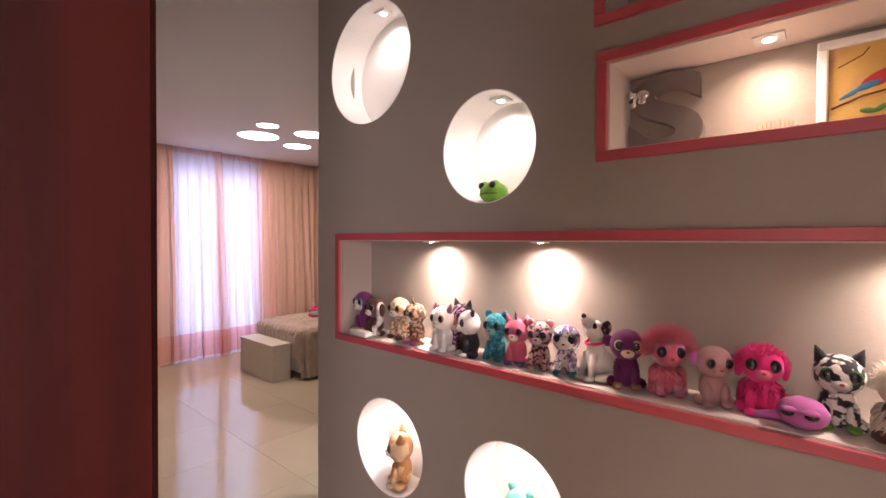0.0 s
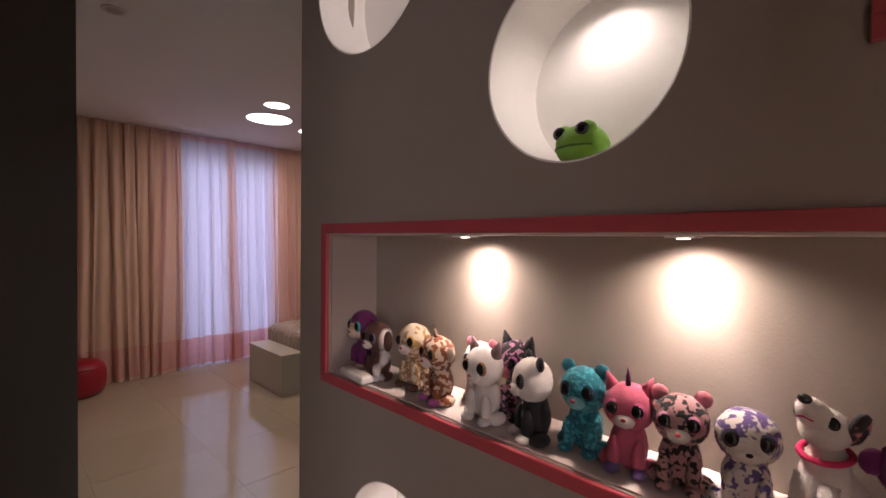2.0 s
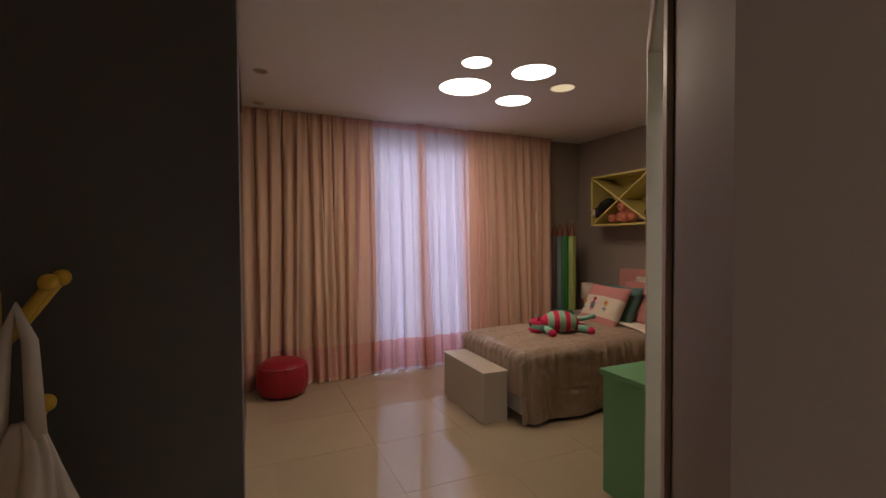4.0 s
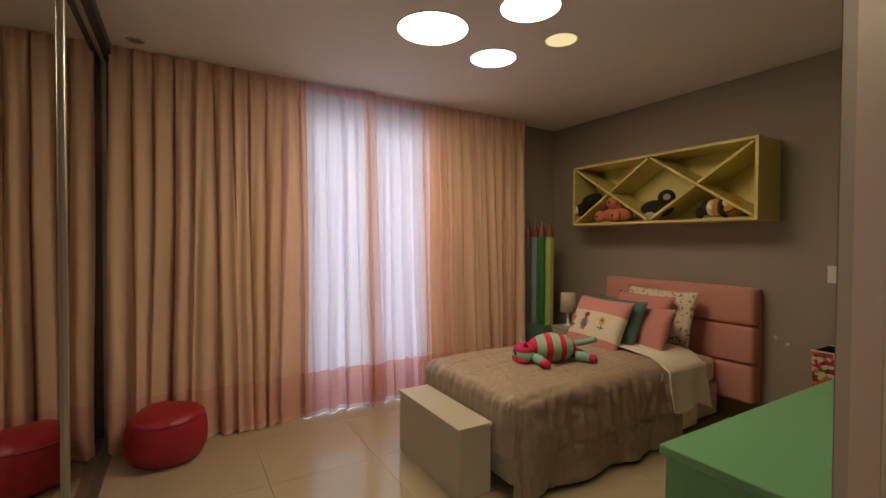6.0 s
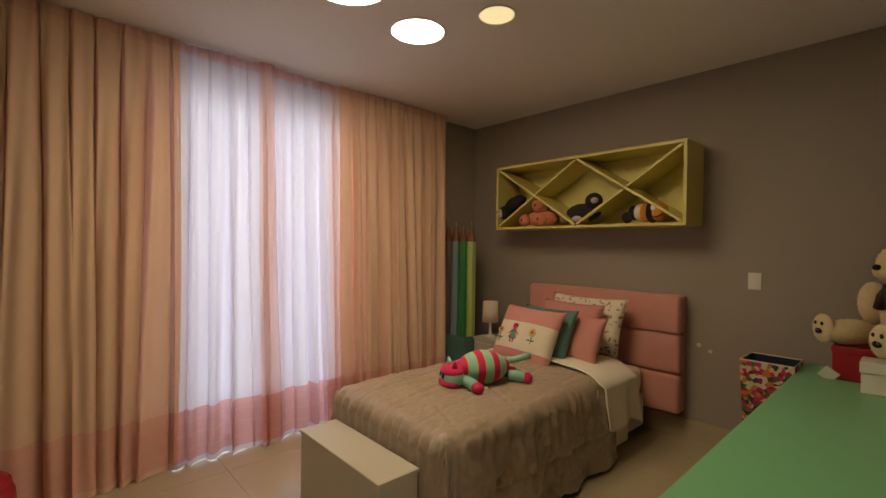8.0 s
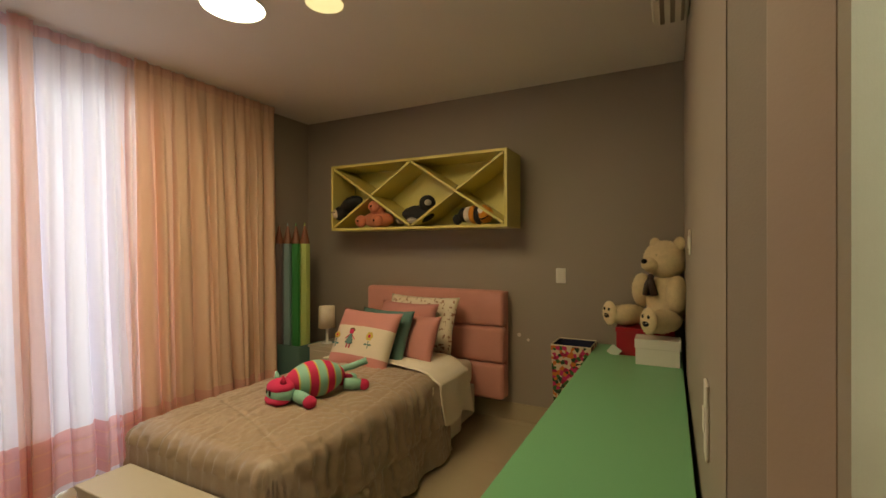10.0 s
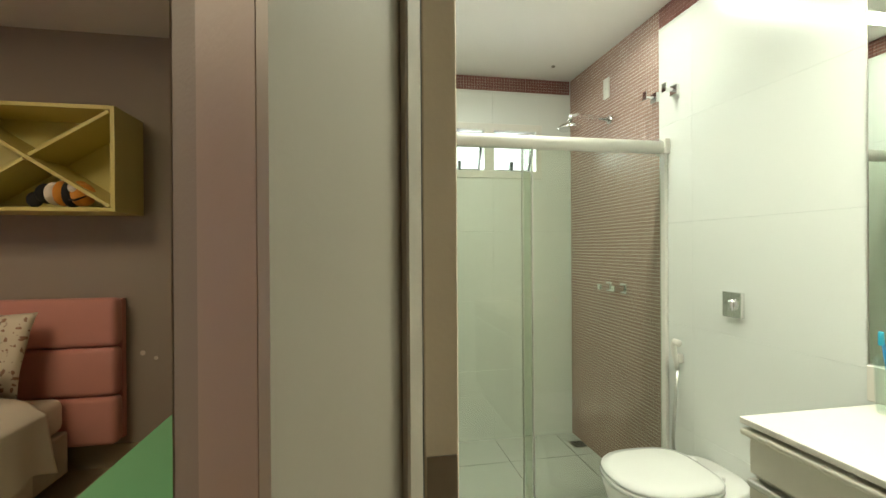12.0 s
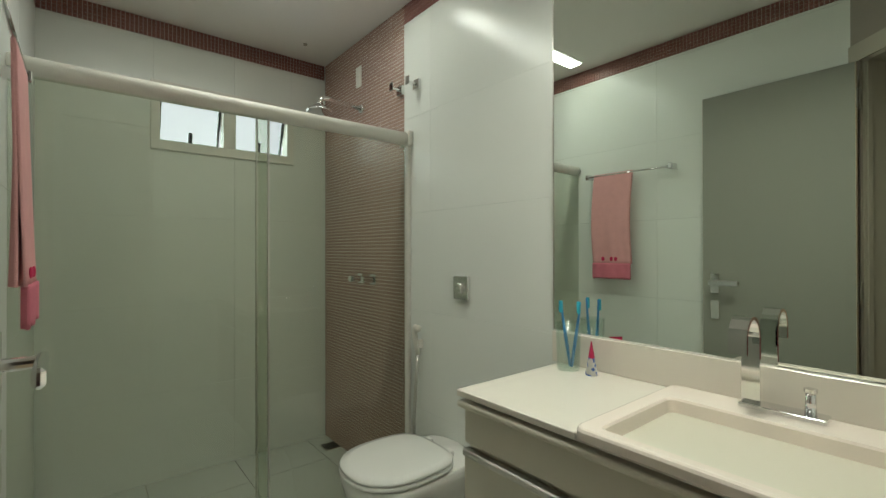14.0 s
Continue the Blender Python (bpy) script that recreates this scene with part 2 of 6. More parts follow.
M_YELLOWIN = mat("pale_yellow_lacquer", (0.7, 0.62, 0.22), 0.5, vary=0.04, scale=6)
M_GREEN = mat("mint_green_lacquer", (0.19, 0.47, 0.24), 0.35, vary=0.03, scale=4)
M_HEADB = mat("pink_upholstery", (0.6, 0.27, 0.23), 0.8, vary=0.05, scale=12, grain=0.25, grain_scale=500, sheen=0.2)
M_BENCH = mat("cream_lacquer", (0.52, 0.47, 0.38), 0.4, vary=0.02, scale=4)
M_COVER = mat("taupe_satin", (0.37, 0.28, 0.205), 0.36, vary=0.08, scale=10, grain=0.6, grain_scale=60, sheen=0.15)
M_SHEET = mat("cream_sheet", (0.82, 0.75, 0.63), 0.85, vary=0.04, scale=9, grain=0.2, grain_scale=350)
M_PINKCLOTH = mat("pink_cotton", (0.56, 0.24, 0.22), 0.85, vary=0.05, scale=14, grain=0.2, grain_scale=400)
M_TEALCLOTH = mat("teal_cotton", (0.1, 0.2, 0.18), 0.85, vary=0.06, scale=14, grain=0.2, grain_scale=400)
M_CREAMCLOTH = mat("cream_cotton", (0.68, 0.6, 0.47), 0.85, vary=0.04, scale=14, grain=0.2, grain_scale=400)
M_FLORAL = mat("floral_cotton", (0.74, 0.65, 0.52), 0.85, vary=0.04, scale=14, grain=0.2, grain_scale=400, second=(0.36, 0.2, 0.13), second_scale=38, second_at=0.585)
def flower_mat(name, scale):
    """Printed cotton: blots of several bright colours on cream."""
    m = mat(name, (0.6, 0.5, 0.36), 0.75, vary=0.1, scale=12)
    nt = m.node_tree
    tc, vo, sp, rp = (nt.nodes.new(k) for k in ("ShaderNodeTexCoord", "ShaderNodeTexVoronoi", "ShaderNodeSeparateColor", "ShaderNodeValToRGB"))
    vo.inputs["Scale"].default_value = scale
    rp.color_ramp.interpolation = "CONSTANT"
    for k, c in enumerate(((0.6, 0.48, 0.33), (0.5, 0.02, 0.12), (0.04, 0.13, 0.03), (0.55, 0.16, 0.03), (0.6, 0.5, 0.36), (0.32, 0.01, 0.05), (0.02, 0.05, 0.02))):
        e = rp.color_ramp.elements[0] if k == 0 else rp.color_ramp.elements.new(k / 7)
        e.position, e.color = k / 7, (*c, 1)
    nt.links.new(tc.outputs["Object"], vo.inputs["Vector"])
    nt.links.new(vo.outputs["Color"], sp.inputs[0])
    nt.links.new(sp.outputs[0], rp.inputs[0])
    nt.links.new(rp.outputs[0], nt.nodes["Principled BSDF"].inputs["Base Color"])
    return m


M_RED = mat("red_vinyl", (0.34, 0.008, 0.022), 0.42, vary=0.1, scale=6, grain=0.3, grain_scale=90)
M_CORAL = mat("red_cotton", (0.58, 0.02, 0.1), 0.8, vary=0.05, scale=20, grain=0.2, grain_scale=300)
M_TEAL = mat("turquoise_cotton", (0.27, 0.52, 0.41), 0.8, vary=0.05, scale=20, grain=0.2, grain_scale=300)
M_OLIVE = mat("yellow_cotton", (0.6, 0.44, 0.1), 0.8, vary=0.05, scale=20, grain=0.2, grain_scale=300)
M_BLACK = mat("black_plush", (0.012, 0.011, 0.012), 0.8, vary=0.1, scale=30, grain=0.4, grain_scale=250)
M_EYE = mat("black_bead", (0.008, 0.008, 0.008), 0.08, vary=0.0)
M_PORC = mat("white_porcelain", (0.8, 0.79, 0.75), 0.12, vary=0.01, scale=3)
M_COUNTER = mat("cream_stone_top", (0.76, 0.71, 0.63), 0.25, vary=0.02, scale=10)
M_BASIN = mat("cream_porcelain", (0.85, 0.76, 0.68), 0.15, vary=0.015, scale=5)
M_CABINET = mat("cream_cabinet", (0.64, 0.6, 0.5), 0.4, vary=0.02, scale=4)
M_PLASTIC = mat("white_plastic", (0.75, 0.72, 0.66), 0.35, vary=0.02, scale=8)
M_PINKTOWEL = mat("pink_terry", (0.74, 0.38, 0.38), 0.95, vary=0.08, scale=25, grain=0.6, grain_scale=260)
M_ROSETOWEL = mat("rose_terry", (0.7, 0.2, 0.27), 0.95, vary=0.1, scale=25, grain=0.6, grain_scale=260)


# ---------------------------------------------------------------- mesh helpers
def mesh_ob(name, bm, materials, parent=None, smooth=False):
    bmesh.ops.recalc_face_normals(bm, faces=bm.faces)
    me = bpy.data.meshes.new(name)
    bm.to_mesh(me)
    bm.free()
    for m in (materials if isinstance(materials, (list, tuple)) else [materials]):
        me.materials.append(m)
    if smooth:
        me.shade_smooth()
    ob = new(name, me)
    ob.parent = parent
    return ob


def part(name, bm, material, parent, label="", smooth=False):
    """One mesh object under a thing or under a part."""
    ob = mesh_ob(name, bm, material, parent, smooth)
    return tagged(ob, label) if label else ob


def thing(name, label, category, m=None, group="", kind=""):
    ob = new(name)
    ob.empty_display_size = 0.05
    if m is not None:
        ob.matrix_basis = m
    return tagged(ob, label, category, group, kind)


def add_box(bm, x0, x1, y0, y1, z0, z1, bevel=0.0, m=None, mi=0, seg=1):
    g = bmesh.ops.create_cube(bm, size=1)
    vs = g["verts"]
    bmesh.ops.transform(bm, matrix=Matrix.LocRotScale(((x0 + x1) / 2, (y0 + y1) / 2, (z0 + z1) / 2), None, (abs(x1 - x0), abs(y1 - y0), abs(z1 - z0))), verts=vs)
    if bevel:
        es = list({e for v in vs for e in v.link_edges})
        r = bmesh.ops.bevel(bm, geom=es, offset=bevel, segments=seg, affect="EDGES", profile=0.5)
        vs = list({v for f in r["faces"] for v in f.verts} | {v for v in vs if v.is_valid})
    if m is not None:
        bmesh.ops.transform(bm, matrix=m, verts=vs)
    for f in {f for v in vs for f in v.link_faces}:
        f.material_index = mi
    return vs


def box(x0, x1, y0, y1, z0, z1, bevel=0.0, seg=1):
    bm = bmesh.new()
    add_box(bm, x0, x1, y0, y1, z0, z1, bevel, seg=seg)
    return bm


def add_ball(bm, c, r, u=16, v=10, m=None, mi=0, fuzz=0.0):
    rr = r if isinstance(r, (tuple, list)) else (r, r, r)
    g = bmesh.ops.create_uvsphere(bm, u_segments=u, v_segments=v, radius=1)
    vs = g["verts"]
    if fuzz:
        for w in vs:
            w.co *= 1 + fuzz * noise.noise(w.co * 4 + Vector(c) * 37)
    bmesh.ops.transform(bm, matrix=Matrix.LocRotScale(c, None, rr), verts=vs)
    if m is not None:
        bmesh.ops.transform(bm, matrix=m, verts=vs)
    for f in {f for w in vs for f in w.link_faces}:
        f.material_index = mi
    return vs


def add_cone(bm, p, q, r0, r1, seg=14, mi=0, caps=True):
    p, q = Vector(p), Vector(q)
    d = q - p
    g = bmesh.ops.create_cone(bm, cap_ends=caps, segments=seg, radius1=r0, radius2=r1, depth=d.length)
    vs = g["verts"]
    bmesh.ops.transform(bm, matrix=Matrix.Translation((p + q) / 2) @ d.to_track_quat("Z", "Y").to_matrix().to_4x4(), verts=vs)
    for f in {f for w in vs for f in w.link_faces}:
        f.material_index = mi
    return vs


def cyl(p, q, r0, r1=None, seg=20):
    bm = bmesh.new()
    add_cone(bm, p, q, r0, r0 if r1 is None else r1, seg)
    return bm


def add_tube(bm, pts, r, seg=8, mi=0):
    pts = [Vector(p) for p in pts]
    rings = []
    for i, p in enumerate(pts):
        d = (pts[min(i + 1, len(pts) - 1)] - pts[max(i - 1, 0)]).normalized()
        a = d.orthogonal().normalized() if i == 0 else (a - d * a.dot(d)).normalized()
        b = d.cross(a)
        k = r[i] if isinstance(r, (list, tuple)) else r
        rings.append([bm.verts.new(p + k * (a * math.cos(t) + b * math.sin(t))) for t in (2 * math.pi * j / seg for j in range(seg))])
    for s, t in zip(rings, rings[1:]):
        for j in range(seg):
            bm.faces.new((s[j], s[(j + 1) % seg], t[(j + 1) % seg], t[j])).material_index = mi
    bm.faces.new(rings[0]).material_index = mi
    bm.faces.new(rings[-1]).material_index = mi


def tube(pts, r, seg=8):
    bm = bmesh.new()
    add_tube(bm, pts, r, seg)
    return bm


def lathe(profile, seg=32, centre=(0, 0, 0)):
    """Turned body: profile of (radius, z)."""
    bm = bmesh.new()
    rings = []
    for r, z in profile:
        rings.append([bm.verts.new((centre[0] + r * math.cos(2 * math.pi * j / seg), centre[1] + r * math.sin(2 * math.pi * j / seg), centre[2] + z)) for j in range(seg)])
    for s, t in zip(rings, rings[1:]):
        for j in range(seg):
            bm.faces.new((s[j], s[(j + 1) % seg], t[(j + 1) % seg], t[j]))
    bm.faces.new(rings[0])
    bm.faces.new(rings[-1])
    return bm


def grid_sheet(fn, nu, nv):
    """A sheet of quads: fn(u, v) with u, v from 0 to 1 gives the place."""
    bm = bmesh.new()
    vs = [[bm.verts.new(fn(i / nu, j / nv)) for j in range(nv + 1)] for i in range(nu + 1)]
    for i in range(nu):
        for j in range(nv):
            bm.faces.new((vs[i][j], vs[i + 1][j], vs[i + 1][j + 1], vs[i][j + 1]))
    return bm


def thicken(bm, t):
    bmesh.ops.recalc_face_normals(bm, faces=bm.faces)
    bmesh.ops.solidify(bm, geom=bm.faces[:], thickness=t)
    return bm


def structure(name, bm, material, label="", category="", smooth=False):
    return tagged(mesh_ob(name, bm, material, None, smooth), label or name.replace("_", " "), category or name.split("_")[0], "", "structure")


def loop_pts(x, z, r, n=64):
    return [(x + r * math.cos(2 * math.pi * k / n), z + r * math.sin(2 * math.pi * k / n)) for k in range(n)]


def rect_pts(x0, x1, z0, z1):
    return [(x0, z0), (x1, z0), (x1, z1), (x0, z1)]


# ---------------------------------------------------------------- setting
CEIL, BATHCEIL = 2.685, 2.54
# floor bed of the bedroom and corridor, below its tiles
structure("floor", box(-6.2, 5.6, -4.2, 5.5, -0.2, -0.008), M_GROUT, "grey-beige grout bed under the floor tiles", "floor")
structure("ceiling", box(-6.2, 5.6, -4.2, 5.5, CEIL, CEIL + 0.15), M_CEIL, "plain white painted plaster ceiling", "ceiling")
# window wall, with the tall window behind the curtains
bm = bmesh.new()
add_box(bm, -6.15, -5.97, 0.2, 2.28, -0.1, CEIL)
add_box(bm, -6.15, -5.97, 3.6, 5.4, -0.1, CEIL)
add_box(bm, -6.15, -5.97, 2.28, 3.6, 2.5, CEIL)
structure("wall_west", bm, M_TAUPE, "taupe painted window wall behind the curtains", "wall")
structure("wall_north", box(-6.15, -2.2, 5.225, 5.4, -0.1, CEIL), M_TAUPE, "taupe painted wall behind the bed", "wall")
structure("wall_partition", box(-2.528, -2.35, 2.618, 5.224, -0.1, CEIL), M_TAUPE, "taupe painted wall between bedroom and bathroom", "wall")
# corridor side: wall with the entrance opening
bm = bmesh.new()
add_box(bm, -6.15, 0.05, 0.225, 0.385, -0.1, CEIL)
add_box(bm, 0.93, 1.2, 0.225, 0.385, -0.1, CEIL)
add_box(bm, 0.05, 0.93, 0.225, 0.385, 2.15, CEIL)
structure("wall_south", bm, M_TAUPE, "taupe painted corridor wall with the entrance opening", "wall")
structure("wall_east", box(1.0, 1.15, 0.386, 2.2, -0.1, CEIL), M_TAUPE, "taupe painted end wall of the corridor", "wall")
bm = bmesh.new()
add_box(bm, -1.0, -0.85, -4.0, 0.224, -0.1, CEIL)
add_box(bm, 5.2, 5.35, -4.0, 0.38, -0.1, CEIL)
add_box(bm, -1.0, 5.35, -4.15, -4.001, -0.1, CEIL)
add_box(bm, 1.201, 5.199, 0.225, 0.385, -0.1, CEIL)
structure("wall_hall", bm, M_WHITE, "plain walls of the hall outside the entrance", "wall")

# entrance door frame in dark red wood
door_e = tagged(new("door_1"), "dark red-brown wooden entrance door frame", "door", "", "structure")
part("jamb", box(0.05, 0.09, 0.205, 0.402, 0, 2.11, 0.003), M_DOORWOOD, door_e)
part("jamb", box(0.89, 0.93, 0.205, 0.402, 0, 2.11, 0.003), M_DOORWOOD, door_e)
part("head", box(0.05, 0.93, 0.205, 0.402, 2.111, 2.15, 0.003), M_DOORWOOD, door_e)

# toy wall: a slab pierced by round and long recesses
TOY_Y, TOY_D = 1.5, 0.165
CIRCLES = [(-1.108, 2.222, 0.24), (-0.527, 1.808, 0.177), (-0.982, 0.71, 0.185), (-0.425, 0.71, 0.18)]
NICHES = [(-1.28, 0.8, 1.112, 1.512), (-0.142, 0.8, 1.745, 1.975), (-0.15, 0.8, 2.1, 2.4)]
loops = [rect_pts(-1.45, 0.999, 0.0, CEIL)] + [rect_pts(*n) for n in NICHES] + [loop_pts(*c) for c in CIRCLES]
bm = bmesh.new()
for pts in loops:
    vs = [bm.verts.new((x, TOY_Y, z)) for x, z in pts]
    for a, b in zip(vs, vs[1:] + vs[:1]):
        bm.edges.new((a, b))
bmesh.ops.triangle_fill(bm, edges=bm.edges[:], use_beauty=True, use_dissolve=False)
r = bmesh.ops.extrude_face_region(bm, geom=bm.faces[:])
bmesh.ops.translate(bm, vec=(0, TOY_D, 0), verts=[v for v in r["geom"] if isinstance(v, bmesh.types.BMVert)])
structure("wall_toys", bm, M_TAUPE, "taupe painted wall with round and long recesses for toys", "wall")
structure("wall_bath_south", box(-1.45, 0.999, TOY_Y + TOY_D + 0.001, 2.12, -0.1, CEIL), M_TAUPE, "taupe plaster back of the recesses, solid behind", "wall")

# slanted wall with the bathroom door, from the corner of the toy wall to the bedroom wall
E0, E1 = Vector((-1.45, 1.5, 0)), Vector((-2.528, 2.62, 0))
U = (E1 - E0).normalized()
SLANT = Matrix.Translation(E0) @ Matrix(((U.x, U.y, 0, 0), (U.y, -U.x, 0, 0), (0, 0, 1, 0), (0, 0, 0, 1)))
SL, DO0, DO1, DOORTOP = (E1 - E0).length, 0.63, 1.385, 2.13


def slanted(bm):
    bmesh.ops.transform(bm, matrix=SLANT, verts=bm.verts)
    return bm


bm = bmesh.new()
add_box(bm, 0.0, DO0, 0.0, 0.16, -0.1, CEIL - 0.001)
add_box(bm, DO1, SL, 0.0, 0.16, -0.1, CEIL - 0.001)
add_box(bm, DO0, DO1, 0.0, 0.16, DOORTOP, CEIL - 0.001)
structure("wall_slant", slanted(bm), M_TAUPE, "taupe painted slanted wall with the bathroom door", "wall")

# bathroom: walls behind the tiles, ceiling
BX0, BX1, BY1 = -2.33, -0.855, 5.13
structure("wall_bath_west", box(-2.349, -2.338, 2.625, 5.2, -0.1, BATHCEIL), M_BATHGROUT, "pale grout behind the white wall tiles", "wall")
structure("wall_bath_east", box(-0.847, -0.7, 2.12, 5.4, -0.1, CEIL), M_BATHGROUT, "pale grout behind the white wall tiles", "wall")
bm = bmesh.new()
W0, W1, WZ0, WZ1 = -1.85, -1.09, 1.845, 2.19
add_box(bm, -2.35, W0, 5.138, 5.3, -0.1, CEIL)
add_box(bm, W1, -0.8475, 5.138, 5.3, -0.1, CEIL)
add_box(bm, W0, W1, 5.138, 5.3, -0.1, WZ0)
add_box(bm, W0, W1, 5.138, 5.3, WZ1, CEIL)
structure("wall_bath_north", bm, M_BATHGROUT, "pale grout behind the tiles of the shower wall", "wall")
bm = bmesh.new()
v = [bm.verts.new((x, y, BATHCEIL)) for x, y in [(-2.42, 2.7), (-1.86, 2.115), (-0.84, 2.115), (-0.84, 5.2), (-2.42, 5.2)]]
f = bm.faces.new(v)
r = bmesh.ops.extrude_face_region(bm, geom=[f])
bmesh.ops.translate(bm, vec=(0, 0, 0.06), verts=[w for w in r["geom"] if isinstance(w, bmesh.types.BMVert)])
structure("ceiling_bath", bm, M_CEIL, "white plaster ceiling of the bathroom", "ceiling")
structure("wall_bath_lining", box(-1.75, -0.85, 2.121, 2.133, 0, BATHCEIL), M_BATHTILE, "white tiled wall beside the vanity", "wall")


# ---------------------------------------------------------------- bedroom
# window behind the curtains
win = tagged(new("window_1"), "tall aluminium sliding window behind the curtains", "window", "", "structure")
for y0, y1, x in ((2.29, 2.95, -6.08), (2.91, 3.59, -6.04)):
    pane = part("sash", box(x, x + 0.035, y0, y0 + 0.05, 0.05, 2.46, 0.003), M_ALU, win)
    part("sash", box(x, x + 0.035, y1 - 0.05, y1, 0.05, 2.46, 0.003), M_ALU, win)
    part("sash", box(x, x + 0.035, y0 + 0.05, y1 - 0.05, 0.05, 0.12, 0.003), M_ALU, win)
    part("sash", box(x, x + 0.035, y0 + 0.05, y1 - 0.05, 2.39, 2.46, 0.003), M_ALU, win)
    g = part("pane", box(x + 0.013, x + 0.019, y0 + 0.05, y1 - 0.05, 0.12, 2.39), M_GLASS, win)
    g.visible_shadow = False
part("window_frame", box(-6.14, -5.98, 2.282, 3.598, 0.0, 0.045, 0.003), M_ALU, win)
part("window_frame", box(-6.14, -5.98, 2.282, 3.598, 2.465, 2.498, 0.003), M_ALU, win)
tagged(mesh_ob("backdrop", box(-7.6, -7.55, 0.0, 6.0, -1.0, 4.2), M_DAYGLOW), "bright overcast distance outside the window", "backdrop", "", "structure")


# curtains: long pleated sheers that lie a little on the floor
def curtain_place(y0, y1, waves, phase, off, lift=0.0, pull=0.0):
    depth = 1.05 if off < 0 else 1.0
    def fn(u, v):
        s = 1 - v
        y = y0 + (y1 - y0) * u
        w = 2 * math.pi * waves * u + phase + 0.9 * s * noise.noise(Vector((u * waves * 0.8, 5.5, phase))) + (0.5 + 1.9 * s) * noise.noise(Vector((u * waves * 0.45 + phase, s * 0.7, 3.1)))
        big = noise.noise(Vector((y * 3.1, s * 0.9, phase)))
        a = (0.02 + 0.058 * min(1, s * 5) + 0.055 * s) * (0.9 + 0.65 * big) * depth
        sn = math.sin(w)
        x = -5.83 + 0.12 * s ** 1.3 + off + a * (0.85 * (2 * abs(math.sin(w / 2)) - 1.1) + 0.45 * math.sin(w + 0.9 + big) + 0.13 * math.sin(2.37 * w + 1.3 + 4 * big + s)) + 0.03 * big * s + 0.011 * math.sin(2.6 * (2 * math.pi * waves * u) + phase) * math.exp(-s * 6)
        x += 0.008 * noise.noise(Vector((y * 14, s * 5, phase))) * (0.3 + s)
        yy = y - 0.024 * sn * (0.6 + 0.7 * s) * depth + (0.05 * s * noise.noise(Vector((u * 9, 7.7, phase))) + 0.03 * s * noise.noise(Vector((u * 4, s * 1.6, phase + 2)))) * (1 if off >= 0 else 0.8)
        yy -= pull * s * max(0.0, u - 0.5)
        z = 0.006 + (CEIL - 0.012) * v
        if s > 0.965:
            x += 0.05 * (s - 0.965) / 0.035 * max(0, big)
        return Vector((max(min(x, -5.5), -5.955) + lift, yy, z))
    return fn


def curtain(y0, y1, waves, phase, off, label, cloth, pull=0.0):
    root = thing("curtain", label, "curtain", group="window curtains")
    part("fabric", grid_sheet(curtain_place(y0, y1, waves, phase, off, 0.0, pull), int(waves * 20), 34), cloth, root, smooth=True)
    fn = curtain_place(y0, y1, waves, phase, off, 0.004, pull)
    part("hem_band", grid_sheet(lambda u, v: fn(u, 0.012 + v * 0.115), int(waves * 20), 5), M_HEM if cloth is M_CURTAIN else M_HEMPINK, root, "pink hem band", smooth=True)
    part("heading_tape", grid_sheet(lambda u, v: fn(u, 0.975 + v * 0.025), int(waves * 20), 2), M_TAPE if cloth is M_CURTAIN else M_SHEERTAPE, root, "gathered heading tape", smooth=True)
    for k in (0.035, 0.068, 0.1):
        tuck = curtain_place(y0, y1, waves, phase, off, 0.007, pull)
        part("pin_tuck", grid_sheet(lambda u, v: tuck(u, k + v * 0.0035), int(waves * 20), 1), M_TAPE, root, "stitched pin tuck", smooth=True)
    return root


curtain(1.05, 2.33, 10.4, 0.3, 0.0, "beige-pink pleated curtain hanging to the floor", M_CURTAIN)
curtain(2.29, 2.84, 4.6, 1.1, -0.02, "white sheer curtain with daylight behind it", M_LILAC)
curtain(2.81, 2.91, 1.5, 2.6, 0.03, "narrow rose sheer where two curtains overlap", M_ROSESHEER)
curtain(2.87, 3.44, 4.8, 2.0, -0.02, "white sheer curtain with daylight behind it", M_LILAC)
curtain(3.37, 3.54, 2.2, 1.7, -0.04, "rose sheer edge beside the beige curtain", M_ROSESHEER)
curtain(3.47, 4.64, 8.6, 0.9, 0.0, "beige-gold pleated curtain hanging to the floor", M_CURTAIN, 0.16)

# wardrobe with mirrored sliding doors
ward = thing("wardrobe", "built-in wardrobe with mirrored sliding doors", "wardrobe")
part("front_panel", box(-3.07, -2.592, 0.386, 1.072, 0, CEIL - 0.002, 0.002), M_PANEL, ward, "grey front panel")
part("side_panel", box(-2.591, -2.573, 0.386, 1.074, 0, CEIL - 0.002, 0.001), M_GRAPHITE, ward, "dark graphite side panel")
part("top_rail", box(-5.965, -3.071, 0.95, 1.06, CEIL - 0.07, CEIL - 0.002, 0.002), M_PANEL, ward)
part("track", box(-5.965, -3.071, 0.95, 1.06, 0.0, 0.02, 0.002), M_ALU, ward)
# near-black carcass colour stands in for the shade behind the doors
part("carcass", box(-5.965, -3.071, 0.388, 0.92, 0.0, CEIL - 0.073, 0.002), M_DARK, ward, "carcass, near-black for the shade inside")
